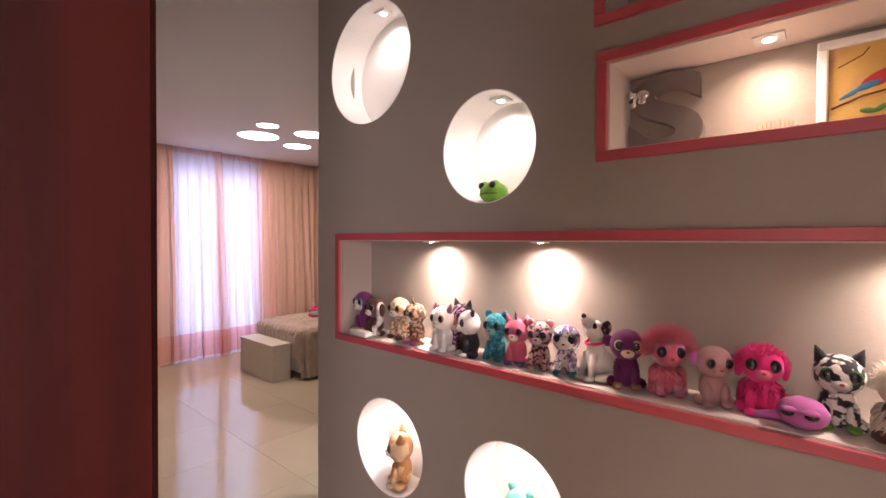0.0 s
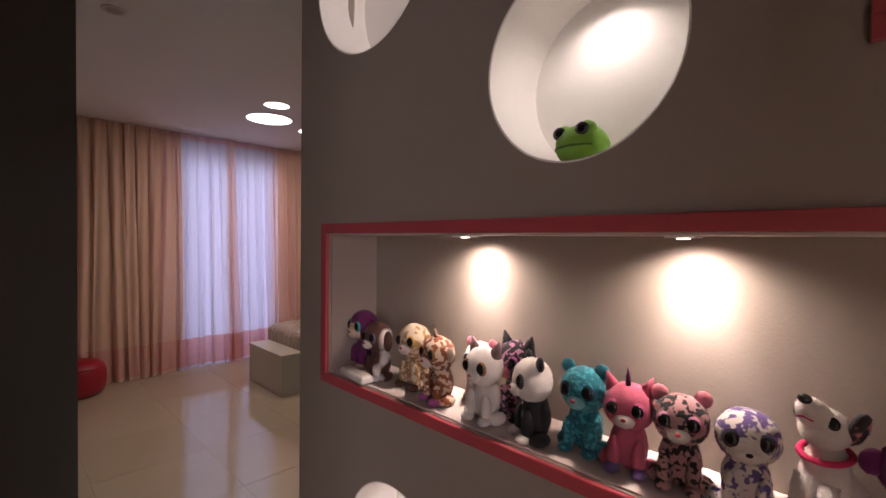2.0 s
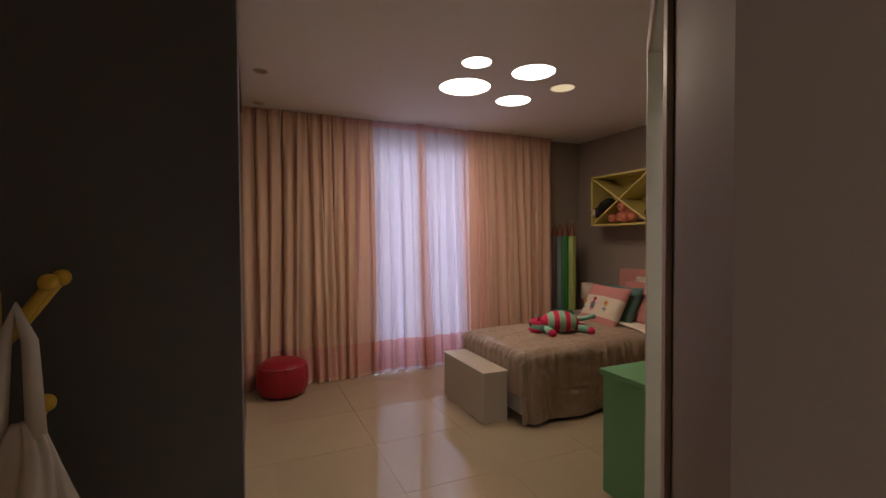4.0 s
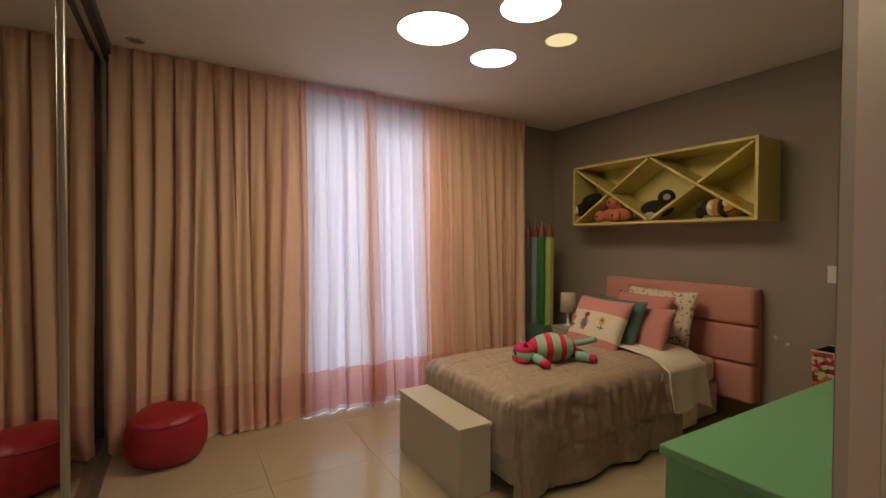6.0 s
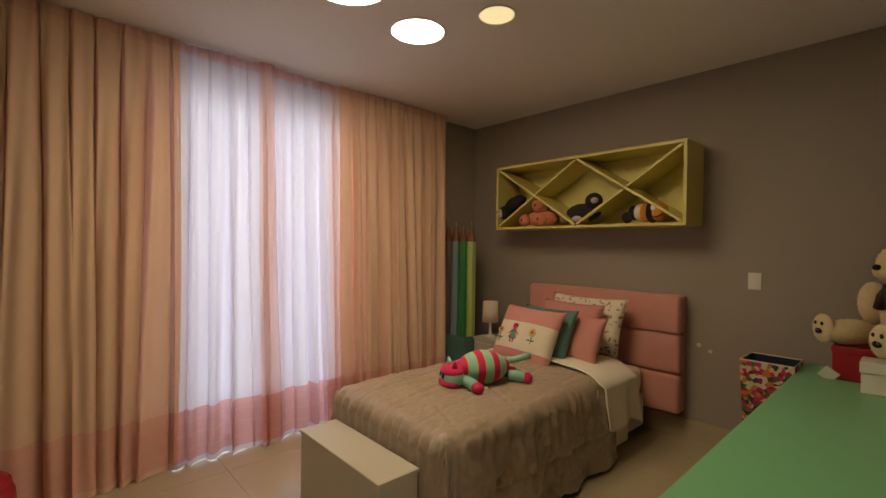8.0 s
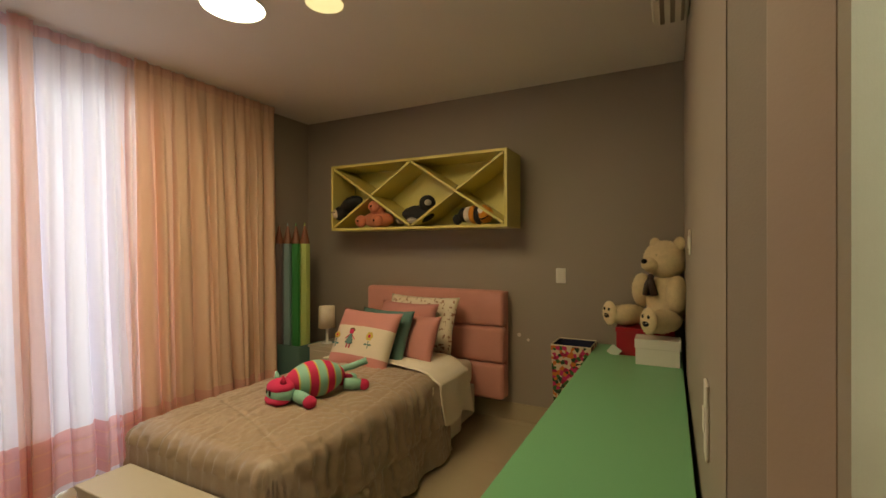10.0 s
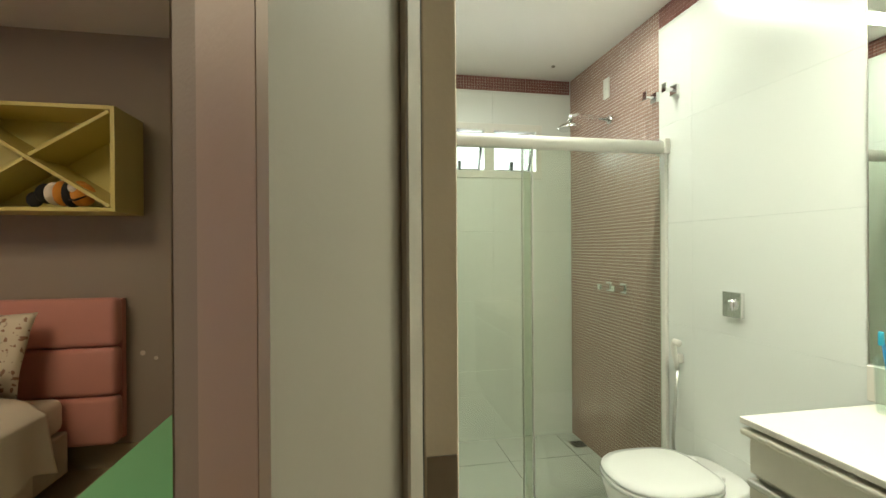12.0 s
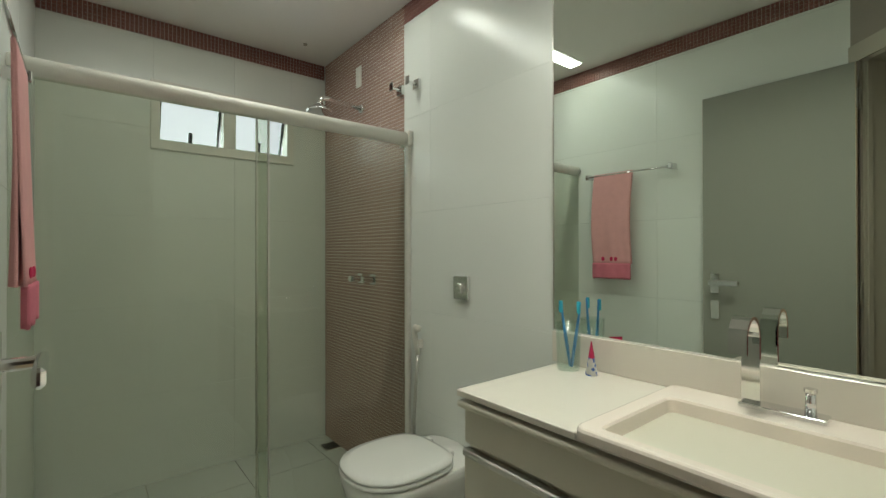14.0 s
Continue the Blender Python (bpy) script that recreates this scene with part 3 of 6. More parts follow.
for x0, x1, y in ((-3.1, -4.52, 1.03), (-4.47, -5.955, 1.002)):
    leaf = part("sliding_door", box(x1 + 0.03, x0 - 0.03, y - 0.012, y + 0.004, 0.05, CEIL - 0.1), M_MIRROR, ward, "mirror glass")
    for a in (x0 - 0.03, x1):
        part("stile", box(a, a + 0.03, y - 0.015, y + 0.018, 0.024, CEIL - 0.074, 0.003), M_ALU, leaf)
    part("rail", box(x1 + 0.03, x0 - 0.03, y - 0.015, y + 0.014, 0.024, 0.05, 0.003), M_ALU, leaf)
    part("rail", box(x1 + 0.03, x0 - 0.03, y - 0.015, y + 0.014, CEIL - 0.1, CEIL - 0.074, 0.003), M_ALU, leaf)
part("middle_stile", box(-3.6, -3.57, 1.036, 1.05, 0.024, CEIL - 0.074, 0.003), M_STEEL, ward, "dull steel stile")

# round ceiling lights
for i, (x, y, r, k) in enumerate(DISCS):
    dl = thing("ceiling_light", "round recessed ceiling light glowing white" if k > 0.3 else "small round ceiling light glowing dim yellow", "ceiling light", group="round ceiling lights")
    part("rim", lathe([(r + 0.008, 0.0), (r + 0.008, -0.004), (r, -0.005), (r - 0.004, 0.0)], 48, (x, y, CEIL - 0.0005)), M_CEIL, dl)
    part("diffuser", lathe([(r - 0.003, 0.0), (r - 0.003, -0.003), (r * 0.5, -0.0035)], 48, (x, y, CEIL - 0.0005)), M_DISC if k > 0.3 else M_DISC_DIM, dl)
for x, y in ((-5.665, 1.205), (-4.812, 1.203), (-3.05, 1.276)):
    sp = thing("ceiling_spot", "small round recessed spot, switched off", "ceiling spot", group="unlit ceiling spots")
    part("ring", lathe([(0.055, 0.0), (0.052, -0.006), (0.038, -0.006), (0.036, 0.0)], 28, (x, y, CEIL - 0.0005)), M_ALU, sp)
    part("lens", lathe([(0.036, 0.0), (0.036, -0.002), (0.01, -0.003)], 24, (x, y, CEIL - 0.0005)), M_STEEL, sp)

# red pouf
pouf = thing("pouf", "round red vinyl floor pouf with a piped seam", "pouf", pose(-5.47, 1.37, 0))
prof = [(0.02, 0.0), (0.14, 0.002), (0.19, 0.02), (0.215, 0.06), (0.224, 0.11), (0.226, 0.17), (0.22, 0.23), (0.2, 0.28), (0.16, 0.312), (0.09, 0.325), (0.01, 0.327)]
bm = lathe(prof, 48)
for w in bm.verts:
    ang = math.atan2(w.co.y, w.co.x)
    k = 1 + 0.05 * noise.noise(Vector((math.cos(ang) * 2.6, math.sin(ang) * 2.6, w.co.z * 12))) + 0.012 * math.sin(ang * 17)
    w.co.x *= k
    w.co.y *= k
    w.co.z *= 1 + 0.05 * noise.noise(Vector((w.co.x * 5, w.co.y * 5, 1)))
part("cover", bm, M_RED, pouf, smooth=True)
part("seam", tube([(0.207 * math.cos(t), 0.207 * math.sin(t), 0.268) for t in (2 * math.pi * k / 40 for k in range(41))], 0.006, 6), M_RED, pouf, smooth=True)

# bench at the foot of the bed
bench = thing("bench", "cream lacquered storage bench at the foot of the bed", "bench")
part("body", box(-4.85, -4.115, 2.715, 2.925, 0.0, 0.372, 0.002), M_BENCH, bench)
part("lid", box(-4.856, -4.108, 2.708, 2.93, 0.374, 0.394, 0.003), M_BENCH, bench)

# bed
bed = thing("bed", "single bed with a taupe satin bedspread, made up", "bed")
part("base", box(-4.87, -4.02, 2.99, 5.06, 0.06, 0.3, 0.008), M_BENCH, bed)
part("mattress", box(-4.885, -4.03, 2.985, 5.06, 0.302, 0.5, 0.05, 3), M_SHEET, bed, "cream sheeted mattress", smooth=True)
part("underblanket", box(-4.9, -3.975, 4.1, 4.72, 0.05, 0.512, 0.02, 2), M_SHEET, bed, smooth=True)


COVER_X0, COVER_X1, COVER_Y0, COVER_Z, COVER_R = -4.975, -3.965, 2.944, 0.552, 0.085


def cover_fn(u, v):
    # a flat cloth laid over the bed: what lies past the rounded edge hangs down, round the foot corners too
    side, foot, length = 0.5, 0.3, 1.52
    x = COVER_X0 - side + (COVER_X1 - COVER_X0 + 2 * side) * u
    y = COVER_Y0 - foot + (length + foot) * v
    cx = min(max(x, COVER_X0 + COVER_R), COVER_X1 - COVER_R)
    cy = max(y, COVER_Y0 + COVER_R)
    d = Vector((x - cx, y - cy, 0))
    o = (abs(d.x) ** 7 + abs(d.y) ** 7) ** (1 / 7)
    quilt = 0.0
    for q, w2 in (((x + 0.12 * y) % 0.24, 0.24), ((y + 0.35 * x) % 0.42, 0.42)):
        quilt -= 0.007 * math.exp(-(min(q, w2 - q) / 0.011) ** 2)
    crimp = 0.0065 * noise.noise(Vector((x * 12, y * 7, 4))) + 0.006 * noise.noise(Vector((x * 34, y * 30, 9)))
    puff = 0.03 * math.sin(math.pi * (cx - COVER_X0) / (COVER_X1 - COVER_X0)) * min(1.0, (cy - COVER_Y0) / 0.25)
    if o < 1e-6:
        return Vector((x, y, COVER_Z + puff + quilt + crimp + 0.008 * noise.noise(Vector((x * 3, y * 3, 0.5)))))
    d.normalize()
    arc = COVER_R * math.pi / 2
    run = cy + 0.6 * d.y if abs(d.x) > 0.01 else cx * 1.3
    if o < arc:
        a = o / COVER_R
        out, z, n = COVER_R * math.sin(a), COVER_Z + puff * (1 - a / 1.6) - COVER_R * (1 - math.cos(a)), a / 1.6
        gather = 0.011 * math.sin(run * 62 + 5 * noise.noise(Vector((run * 5, 1, 2)))) * n
        up = (quilt + crimp) * (1 - n)
        out += gather + (quilt + crimp) * n
        return Vector((cx + d.x * out, cy + d.y * out, z + up))
    k = (o - arc) / (side + COVER_R - arc)
    fold = math.sin(run * 15 + 2.2 * noise.noise(Vector((run * 2, k, 1)))) * 0.022 * k + 0.011 * math.sin(run * 62 + 5 * noise.noise(Vector((run * 5, 1, 2)))) * max(0.0, 1 - 1.6 * k)
    fold += 0.018 * noise.noise(Vector((run * 24, k * 5, 3))) * (1 - 0.4 * k) - 0.008 * math.exp(-((k - 0.55) / 0.03) ** 2) + crimp
    out = COVER_R + (0.05 * k + fold) * (1.0 if d.y > -0.7 else 0.25)
    z = COVER_Z - COVER_R - (o - arc) * 0.97
    return Vector((cx + d.x * out, cy + d.y * out, max(z, 0.016)))


part("bedspread", thicken(grid_sheet(cover_fn, 230, 220), 0.012), M_COVER, bed, "taupe satin quilted bedspread", smooth=True)
# cream top sheet turned back near the pillows


def sheet_fn(u, v):
    w, h = 0.95, 0.4
    s = u * (w + h)
    y = 4.3 + 0.46 * v + 0.025 * noise.noise(Vector((s * 4, v * 3, 8)))
    n1 = noise.noise(Vector((s * 6, y * 6, 2)))
    if s < w:
        return Vector((-4.93 + s, y, 0.578 + 0.03 * math.sin(math.pi * s / w) + 0.006 * n1 - 0.05 * math.exp(-(w - s) / 0.05)))
    d = (s - w) / h
    return Vector((-3.94 + 0.03 * d + 0.014 * math.sin(y * 24) * d + 0.006 * n1, y + 0.02 * d * (0.5 - v), 0.52 - (s - w) * (0.68 + 0.1 * v + 0.07 * math.sin(v * 7))))


part("top_sheet", thicken(grid_sheet(sheet_fn, 60, 24), 0.008), M_SHEET, bed, "cream top sheet turned back", smooth=True)
# headboard: three upholstered channels
head = thing("headboard", "pink upholstered headboard with three padded channels", "headboard")
part("back_panel", box(-5.1, -3.79, 5.18, 5.222, 0.19, 1.045, 0.004), M_HEADB, head)
for k in range(3):
    z0 = 0.185 + 0.292 * k
    part("channel", box(-5.11, -3.782, 5.075, 5.178, z0, z0 + 0.288, 0.035, 4), M_HEADB, head, smooth=True)


def pillow_bm(w, h, d, seed, split=None):
    """A stuffed square cushion in its own xz plane; split: share of the height below which the second material shows."""
    n = 22
    bm = bmesh.new()
    for sgn in (-1, 1):
        vs = []
        for i in range(n + 1):
            row = []
            for j in range(n + 1):
                a, b = 2 * i / n - 1, 2 * j / n - 1
                t = max(0.0, (1 - a * a) * (1 - b * b)) ** 0.42
                pin = 1 - 0.07 * (1 - b * b) * abs(a) ** 3
                pin2 = 1 - 0.07 * (1 - a * a) * abs(b) ** 3
                row.append(bm.verts.new((a * w / 2 * pin, sgn * d / 2 * t * (1 + 0.16 * noise.noise(Vector((a * 1.7, b * 1.7, seed + sgn)))), b * h / 2 * pin2)))
            vs.append(row)
        for i in range(n):
            for j in range(n):
                f = bm.faces.new((vs[i][j], vs[i + 1][j], vs[i + 1][j + 1], vs[i][j + 1]))
                f.material_index = 1 if split and 0.2 < j / n < split else 0
    bmesh.ops.remove_doubles(bm, verts=bm.verts, dist=0.0005)
    return bm


def cushion(label, w, h, d, m, mats, seed, split=None):
    ob = mesh_ob("cushion", pillow_bm(w, h, d, seed, split), mats, None, True)
    ob.matrix_basis = m
    return tagged(ob, label, "cushion", "cushions on the bed")


cushion("cream cushion with a small brown floral print", 0.68, 0.46, 0.16, pose(-4.44, 4.9, 0.785, -18, 0, -4), [M_FLORAL], 1)
cushion("plain dusty pink cushion", 0.56, 0.44, 0.16, pose(-4.49, 4.74, 0.76, -22, 0, -5), [M_PINKCLOTH], 2)
cushion("plain dusty pink small cushion", 0.42, 0.36, 0.13, pose(-4.32, 4.6, 0.725, -24, 0, -8), [M_PINKCLOTH], 3)
cushion("dark teal cotton cushion", 0.5, 0.43, 0.15, pose(-4.54, 4.5, 0.735, -24, 0, -5), [M_TEALCLOTH], 4)
front_c = cushion("pink and cream cushion embroidered with a girl and flowers", 0.55, 0.46, 0.16, pose(-4.59, 4.35, 0.728, -27, 1, -3), [M_PINKCLOTH, M_CREAMCLOTH], 5, 0.68)
# embroidery on the front cushion: a girl in a dress, a flower, a smaller flower
M_HAIR = mat("brown_thread", (0.16, 0.07, 0.04), 0.85, vary=0.1, scale=60)
bm = bmesh.new()
add_ball(bm, (-0.06, -0.083, 0.035), (0.02, 0.004, 0.021), 14, 8, mi=0)
add_ball(bm, (-0.06, -0.0815, 0.047), (0.025, 0.004, 0.017), 14, 8, mi=1)
for k in range(4):
    add_ball(bm, (-0.06, -0.083, 0.01 - 0.018 * k), (0.012 + 0.008 * k, 0.004, 0.013), 12, 6, mi=2)
for sx in (-1, 1):
    add_cone(bm, (-0.06 + sx * 0.012, -0.081, -0.05), (-0.06 + sx * 0.013, -0.08, -0.085), 0.004, 0.004, 6, 0)
    add_cone(bm, (-0.06 + sx * 0.012, -0.082, 0.01), (-0.06 + sx * 0.042, -0.081, -0.018), 0.004, 0.003, 6, 0)
part("embroidery", bm, [M_CORAL, M_HAIR, M_TEALCLOTH], front_c, "embroidered girl")
for dx, dz, r in ((0.1, 0.02, 0.017), (-0.19, 0.0, 0.013)):
    bm = bmesh.new()
    for k in range(6):
        a = math.pi * k / 3
        add_ball(bm, (dx + r * 1.2 * math.cos(a), -0.074, dz + r * 1.2 * math.sin(a)), (r * 0.75, 0.004, r * 0.75), 10, 6, mi=0)
    add_ball(bm, (dx, -0.077, dz), (r * 0.7, 0.004, r * 0.7), 10, 6, mi=1)
    add_cone(bm, (dx, -0.073, dz - r * 2), (dx + 0.006, -0.07, dz - 0.085), 0.003, 0.003, 6, 2)
    for sx in (-1, 1):
        add_ball(bm, (dx + sx * 0.018, -0.0715, dz - 0.06), (0.016, 0.003, 0.007), 10, 6, mi=2)
    part("embroidery", bm, [M_OLIVE, M_CORAL, M_TEALCLOTH], front_c, "embroidered flower")

# nightstand with a small lamp
ns = thing("nightstand", "small cream nightstand beside the bed", "nightstand")
part("body", box(-5.53, -5.18, 4.78, 5.2, 0.05, 0.5, 0.003), M_BENCH, ns)
part("top", box(-5.54, -5.17, 4.77, 5.21, 0.502, 0.522, 0.003), M_BENCH, ns)
dr = part("drawer", box(-5.51, -5.2, 4.768, 4.779, 0.3, 0.48, 0.003), M_BENCH, ns)
part("knob", cyl((-5.4, 4.768, 0.39), (-5.4, 4.748, 0.39), 0.012), M_ALU, dr)
part("leg", box(-5.52, -5.49, 4.8, 4.83, 0, 0.05), M_BENCH, ns)
part("leg", box(-5.23, -5.2, 4.8, 4.83, 0, 0.05), M_BENCH, ns)
part("leg", box(-5.52, -5.49, 5.15, 5.18, 0, 0.05), M_BENCH, ns)
part("leg", box(-5.23, -5.2, 5.15, 5.18, 0, 0.05), M_BENCH, ns)
tl = thing("table_lamp", "small table lamp with a cream fabric shade", "lamp", pose(-5.43, 4.9, 0.523))
part("foot", lathe([(0.05, 0), (0.05, 0.012), (0.015, 0.02), (0.012, 0.13), (0.02, 0.15)], 20), M_PORC, tl, smooth=True)
part("shade", lathe([(0.078, 0.145), (0.073, 0.34), (0.068, 0.34), (0.072, 0.155)], 28), M_CREAMCLOTH, tl, "cream fabric shade", smooth=True)
cup = thing("figurine", "small red and white ornament on the nightstand", "figurine", pose(-5.26, 4.85, 0.523))
bm = bmesh.new()
add_cone(bm, (0, 0, 0), (0, 0, 0.09), 0.022, 0.012, 12, 0)
add_ball(bm, (0, 0, 0.105), 0.02, 12, 8, mi=1)
part("figure", bm, [M_CORAL, M_PORC], cup, smooth=True)

# giant decorative pencils in a turquoise holder
holder = thing("pencil_holder", "turquoise box that holds giant decorative pencils", "holder")
part("front", box(-5.965, -5.555, 4.675, 4.69, 0.0, 0.52, 0.003), M_TEALCLOTH, holder)
part("side", box(-5.57, -5.555, 4.691, 4.96, 0.0, 0.52, 0.003), M_TEALCLOTH, holder)
part("side", box(-5.965, -5.96, 4.691, 4.96, 0.0, 0.52, 0.003), M_TEALCLOTH, holder)
PENCILS = [(-5.872, 4.745, (0.17, 0.13, 0.125), "grey-brown"), (-5.787, 4.77, (0.2, 0.3, 0.31), "blue-green"), (-5.702, 4.79, (0.035, 0.22, 0.06), "dark green"), (-5.622, 4.82, (0.4, 0.5, 0.16), "lime green")]
M_PWOOD = mat("pencil_wood", (0.2, 0.07, 0.035), 0.5, vary=0.12, scale=18)
for x, y, c, word in PENCILS:
    p = thing("giant_pencil", word + " giant decorative wooden pencil standing in the corner", "pencil", pose(x, y, 0.0), "giant pencils")
    mp = mat("pencil_lacquer_" + word.replace(" ", "_").replace("-", "_"), c, 0.35, vary=0.05, scale=6)
    part("shaft", cyl((0, 0, 0.0), (0, 0, 1.44), 0.046, 0.046, 6), mp, p)
    part("cone", cyl((0, 0, 1.441), (0, 0, 1.605), 0.046, 0.007, 18), M_PWOOD, p, "bare wood cone")
    part("tip", cyl((0, 0, 1.606), (0, 0, 1.64), 0.008, 0.001, 10), mp, p)

# yellow wall shelf with crossed dividers
YX0, YX1, YY0, YY1, YZ0, YZ1, YT = -5.37, -3.688, 4.893, 5.224, 1.556, 2.143, 0.022
sh = thing("wall_shelf", "yellow lacquered wall shelf box with crossed dividers", "shelf")
part("top_board", box(YX0, YX1, YY0, YY1, YZ1 - YT, YZ1, 0.001), M_YELLOW, sh)
part("bottom_board", box(YX0, YX1, YY0, YY1, YZ0, YZ0 + YT, 0.001), M_YELLOW, sh)
part("side_board", box(YX0, YX0 + YT, YY0, YY1, YZ0 + YT, YZ1 - YT), M_YELLOW, sh)
part("side_board", box(YX1 - YT, YX1, YY0, YY1, YZ0 + YT, YZ1 - YT), M_YELLOW, sh)
part("back_board", box(YX0 + YT, YX1 - YT, YY1 - 0.012, YY1 - 0.002, YZ0 + YT, YZ1 - YT), M_YELLOWIN, sh)
mid = (YX0 + YX1) / 2


def slat(xa, za, xb, zb):
    L, a = math.hypot(xb - xa, zb - za), math.degrees(math.atan2(zb - za, xb - xa))
    bm = bmesh.new()
    add_box(bm, -L / 2, L / 2, YY0 + 0.004, YY1 - 0.014, -0.009, 0.009)
    bmesh.ops.transform(bm, matrix=pose((xa + xb) / 2, 0, (za + zb) / 2, 0, -a, 0), verts=bm.verts)
    return bm


zt, zb = YZ1 - YT, YZ0 + YT
for xa, za, xb, zz in ((YX0 + YT, zt, mid, zb), (mid, zt, YX1 - YT, zb)):
    part("divider", slat(xa + 0.01, za - 0.008, xb - 0.01, zz + 0.008), M_YELLOW, sh)
for xa, xb in ((YX0 + YT, mid), (mid, YX1 - YT)):
    part("divider", slat(xa + 0.01, zb + 0.008, (xa + xb) / 2 - 0.012, (zb + zt) / 2 - 0.01), M_YELLOW, sh)
    part("divider", slat((xa + xb) / 2 + 0.012, (zb + zt) / 2 + 0.01, xb - 0.01, zt - 0.008), M_YELLOW, sh)

# desk: green top along the bathroom wall
desk = thing("desk", "long mint green lacquered desk along the wall", "desk")
part("top", box(-3.09, -2.545, 2.885, 5.2, 0.655, 0.69, 0.003), M_GREEN, desk)
part("end_panel", box(-3.075, -2.56, 2.9, 2.935, 0.0, 0.653, 0.002), M_GREEN, desk)
part("end_panel", box(-3.0, -2.56, 5.15, 5.185, 0.0, 0.653, 0.002), M_GREEN, desk)
part("modesty_panel", box(-2.6, -2.56, 2.936, 5.149, 0.2, 0.653, 0.002), M_GREEN, desk)

# wall switches
def plate(x, y, z, m_extra, w=0.075, h=0.115, label="white plastic wall switch plate"):
    p = thing("switch_plate", label, "switch", pose(x, y, z) @ m_extra, "switch plates")
    part("cover", box(-w / 2, w / 2, -0.008, 0.0, -h / 2, h / 2, 0.003, 2), M_PLASTIC, p)
    part("rocker", box(-0.017, 0.017, -0.012, -0.008, -0.03, 0.03, 0.002), M_PLASTIC, p)


plate(-3.365, 5.2245, 1.182, Matrix())

bb = tagged(new("baseboard"), "cream porcelain baseboard along the bedroom wall", "baseboard", "", "structure")
part("strip", box(-5.965, -2.53, 5.213, 5.2248, 0.0005, 0.14, 0.001), M_FLOOR, bb)
for dx, dz, r in ((0.0, 0.0, 0.016), (0.075, -0.035, 0.013)):
    p = thing("wall_patch", "small pale filler patch on the taupe wall", "patch", group="filler patches")
    part("filler", lathe([(r, 0.0), (r * 0.8, 0.0012), (r * 0.3, 0.0016)], 14), M_LINER, p)
    p.matrix_basis = pose(-3.7 + dx, 5.2249, 0.695 + dz, 90)


# ---------------------------------------------------------------- toy wall: frames, liners, lamps
def niche_trim(n, label, side):
    x0, x1, z0, z1 = n
    fr = thing("niche_frame", label, "frame", group="rose niche frames")
    y0, y1, w = TOY_Y - 0.012, TOY_Y + 0.012, 0.027
    part("bar", box(x0 - w, x1 + w, y0, TOY_Y - 0.0005, z0 - w, z0, 0.0015), M_ROSE, fr)
    part("bar", box(x0 - w, x1 + w, y0, TOY_Y - 0.0005, z1, z1 + w, 0.0015), M_ROSE, fr)
    part("bar", box(x0 - w, x0, y0, TOY_Y - 0.0005, z0 + 0.0005, z1 - 0.0005, 0.0015), M_ROSE, fr)
    part("bar", box(x1, x1 + w, y0, TOY_Y - 0.0005, z0 + 0.0005, z1 - 0.0005, 0.0015), M_ROSE, fr)
    t = 0.004
    part("shelf_board", box(x0 + 0.0005, x1 - 0.0005, TOY_Y + 0.006, TOY_Y + TOY_D, z0 + 0.0005, z0 + t), M_LINER, fr, "white lining")
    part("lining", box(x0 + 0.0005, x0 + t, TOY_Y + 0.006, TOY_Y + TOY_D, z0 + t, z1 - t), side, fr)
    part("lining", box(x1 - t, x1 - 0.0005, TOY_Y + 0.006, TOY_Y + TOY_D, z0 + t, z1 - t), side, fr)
    part("lining", box(x0 + 0.0005, x1 - 0.0005, TOY_Y + 0.006, TOY_Y + TOY_D, z1 - t, z1 - 0.0005), M_LINER, fr, "pale lining")


# the toy recess gets side linings with shade put into their colour
for n, side in zip(NICHES, (M_LINER_SHADE, M_LINER, M_LINER)):
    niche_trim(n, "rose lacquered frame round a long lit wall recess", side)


def fixture(x, y, z, s=0.03):
    f = thing("recessed_spot", "tiny square recessed spot, glowing", "spot light", group="recess spots")
    part("plate", box(x - s, x + s, y - s, y + s, z - 0.004, z, 0.001), M_PORC, f)
    part("lens", lathe([(s * 0.42, 0.0), (s * 0.42, -0.001), (s * 0.2, -0.0015)], 20, (x, y, z - 0.0042)), M_TINYGLOW, f)


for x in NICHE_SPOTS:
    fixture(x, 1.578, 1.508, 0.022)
fixture(0.19, 1.585, 1.9705, 0.03)
for cx, cz, r in CIRCLES:
    rc = thing("round_recess", "round white-lined wall recess with a small spot", "recess", group="round recesses")
    bm = bmesh.new()
    ri, seg = r - 0.0015, 72
    a = [[bm.verts.new((cx + rr * math.cos(2 * math.pi * k / seg), y, cz + rr * math.sin(2 * math.pi * k / seg))) for k in range(seg)] for rr, y in ((r + 0.002, TOY_Y - 0.0008), (ri, TOY_Y + 0.0005), (ri, TOY_Y + TOY_D - 0.003))]
    for p, q in zip(a, a[1:]):
        for k in range(seg):
            bm.faces.new((p[k], p[(k + 1) % seg], q[(k + 1) % seg], q[k]))
    bm.faces.new(a[-1])
    part("lining", bm, M_WHITE, rc)
    zf = cz + ri - 0.008
    part("plate", box(cx - 0.03, cx + 0.03, 1.56, 1.61, zf - 0.003, zf + 0.006, 0.001), M_PORC, rc)
    part("lens", lathe([(0.012, 0.0), (0.012, -0.001), (0.006, -0.0015)], 20, (cx, 1.585, zf - 0.0032)), M_TINYGLOW, rc)


# ---------------------------------------------------------------- plush toys
PLUSH = {}


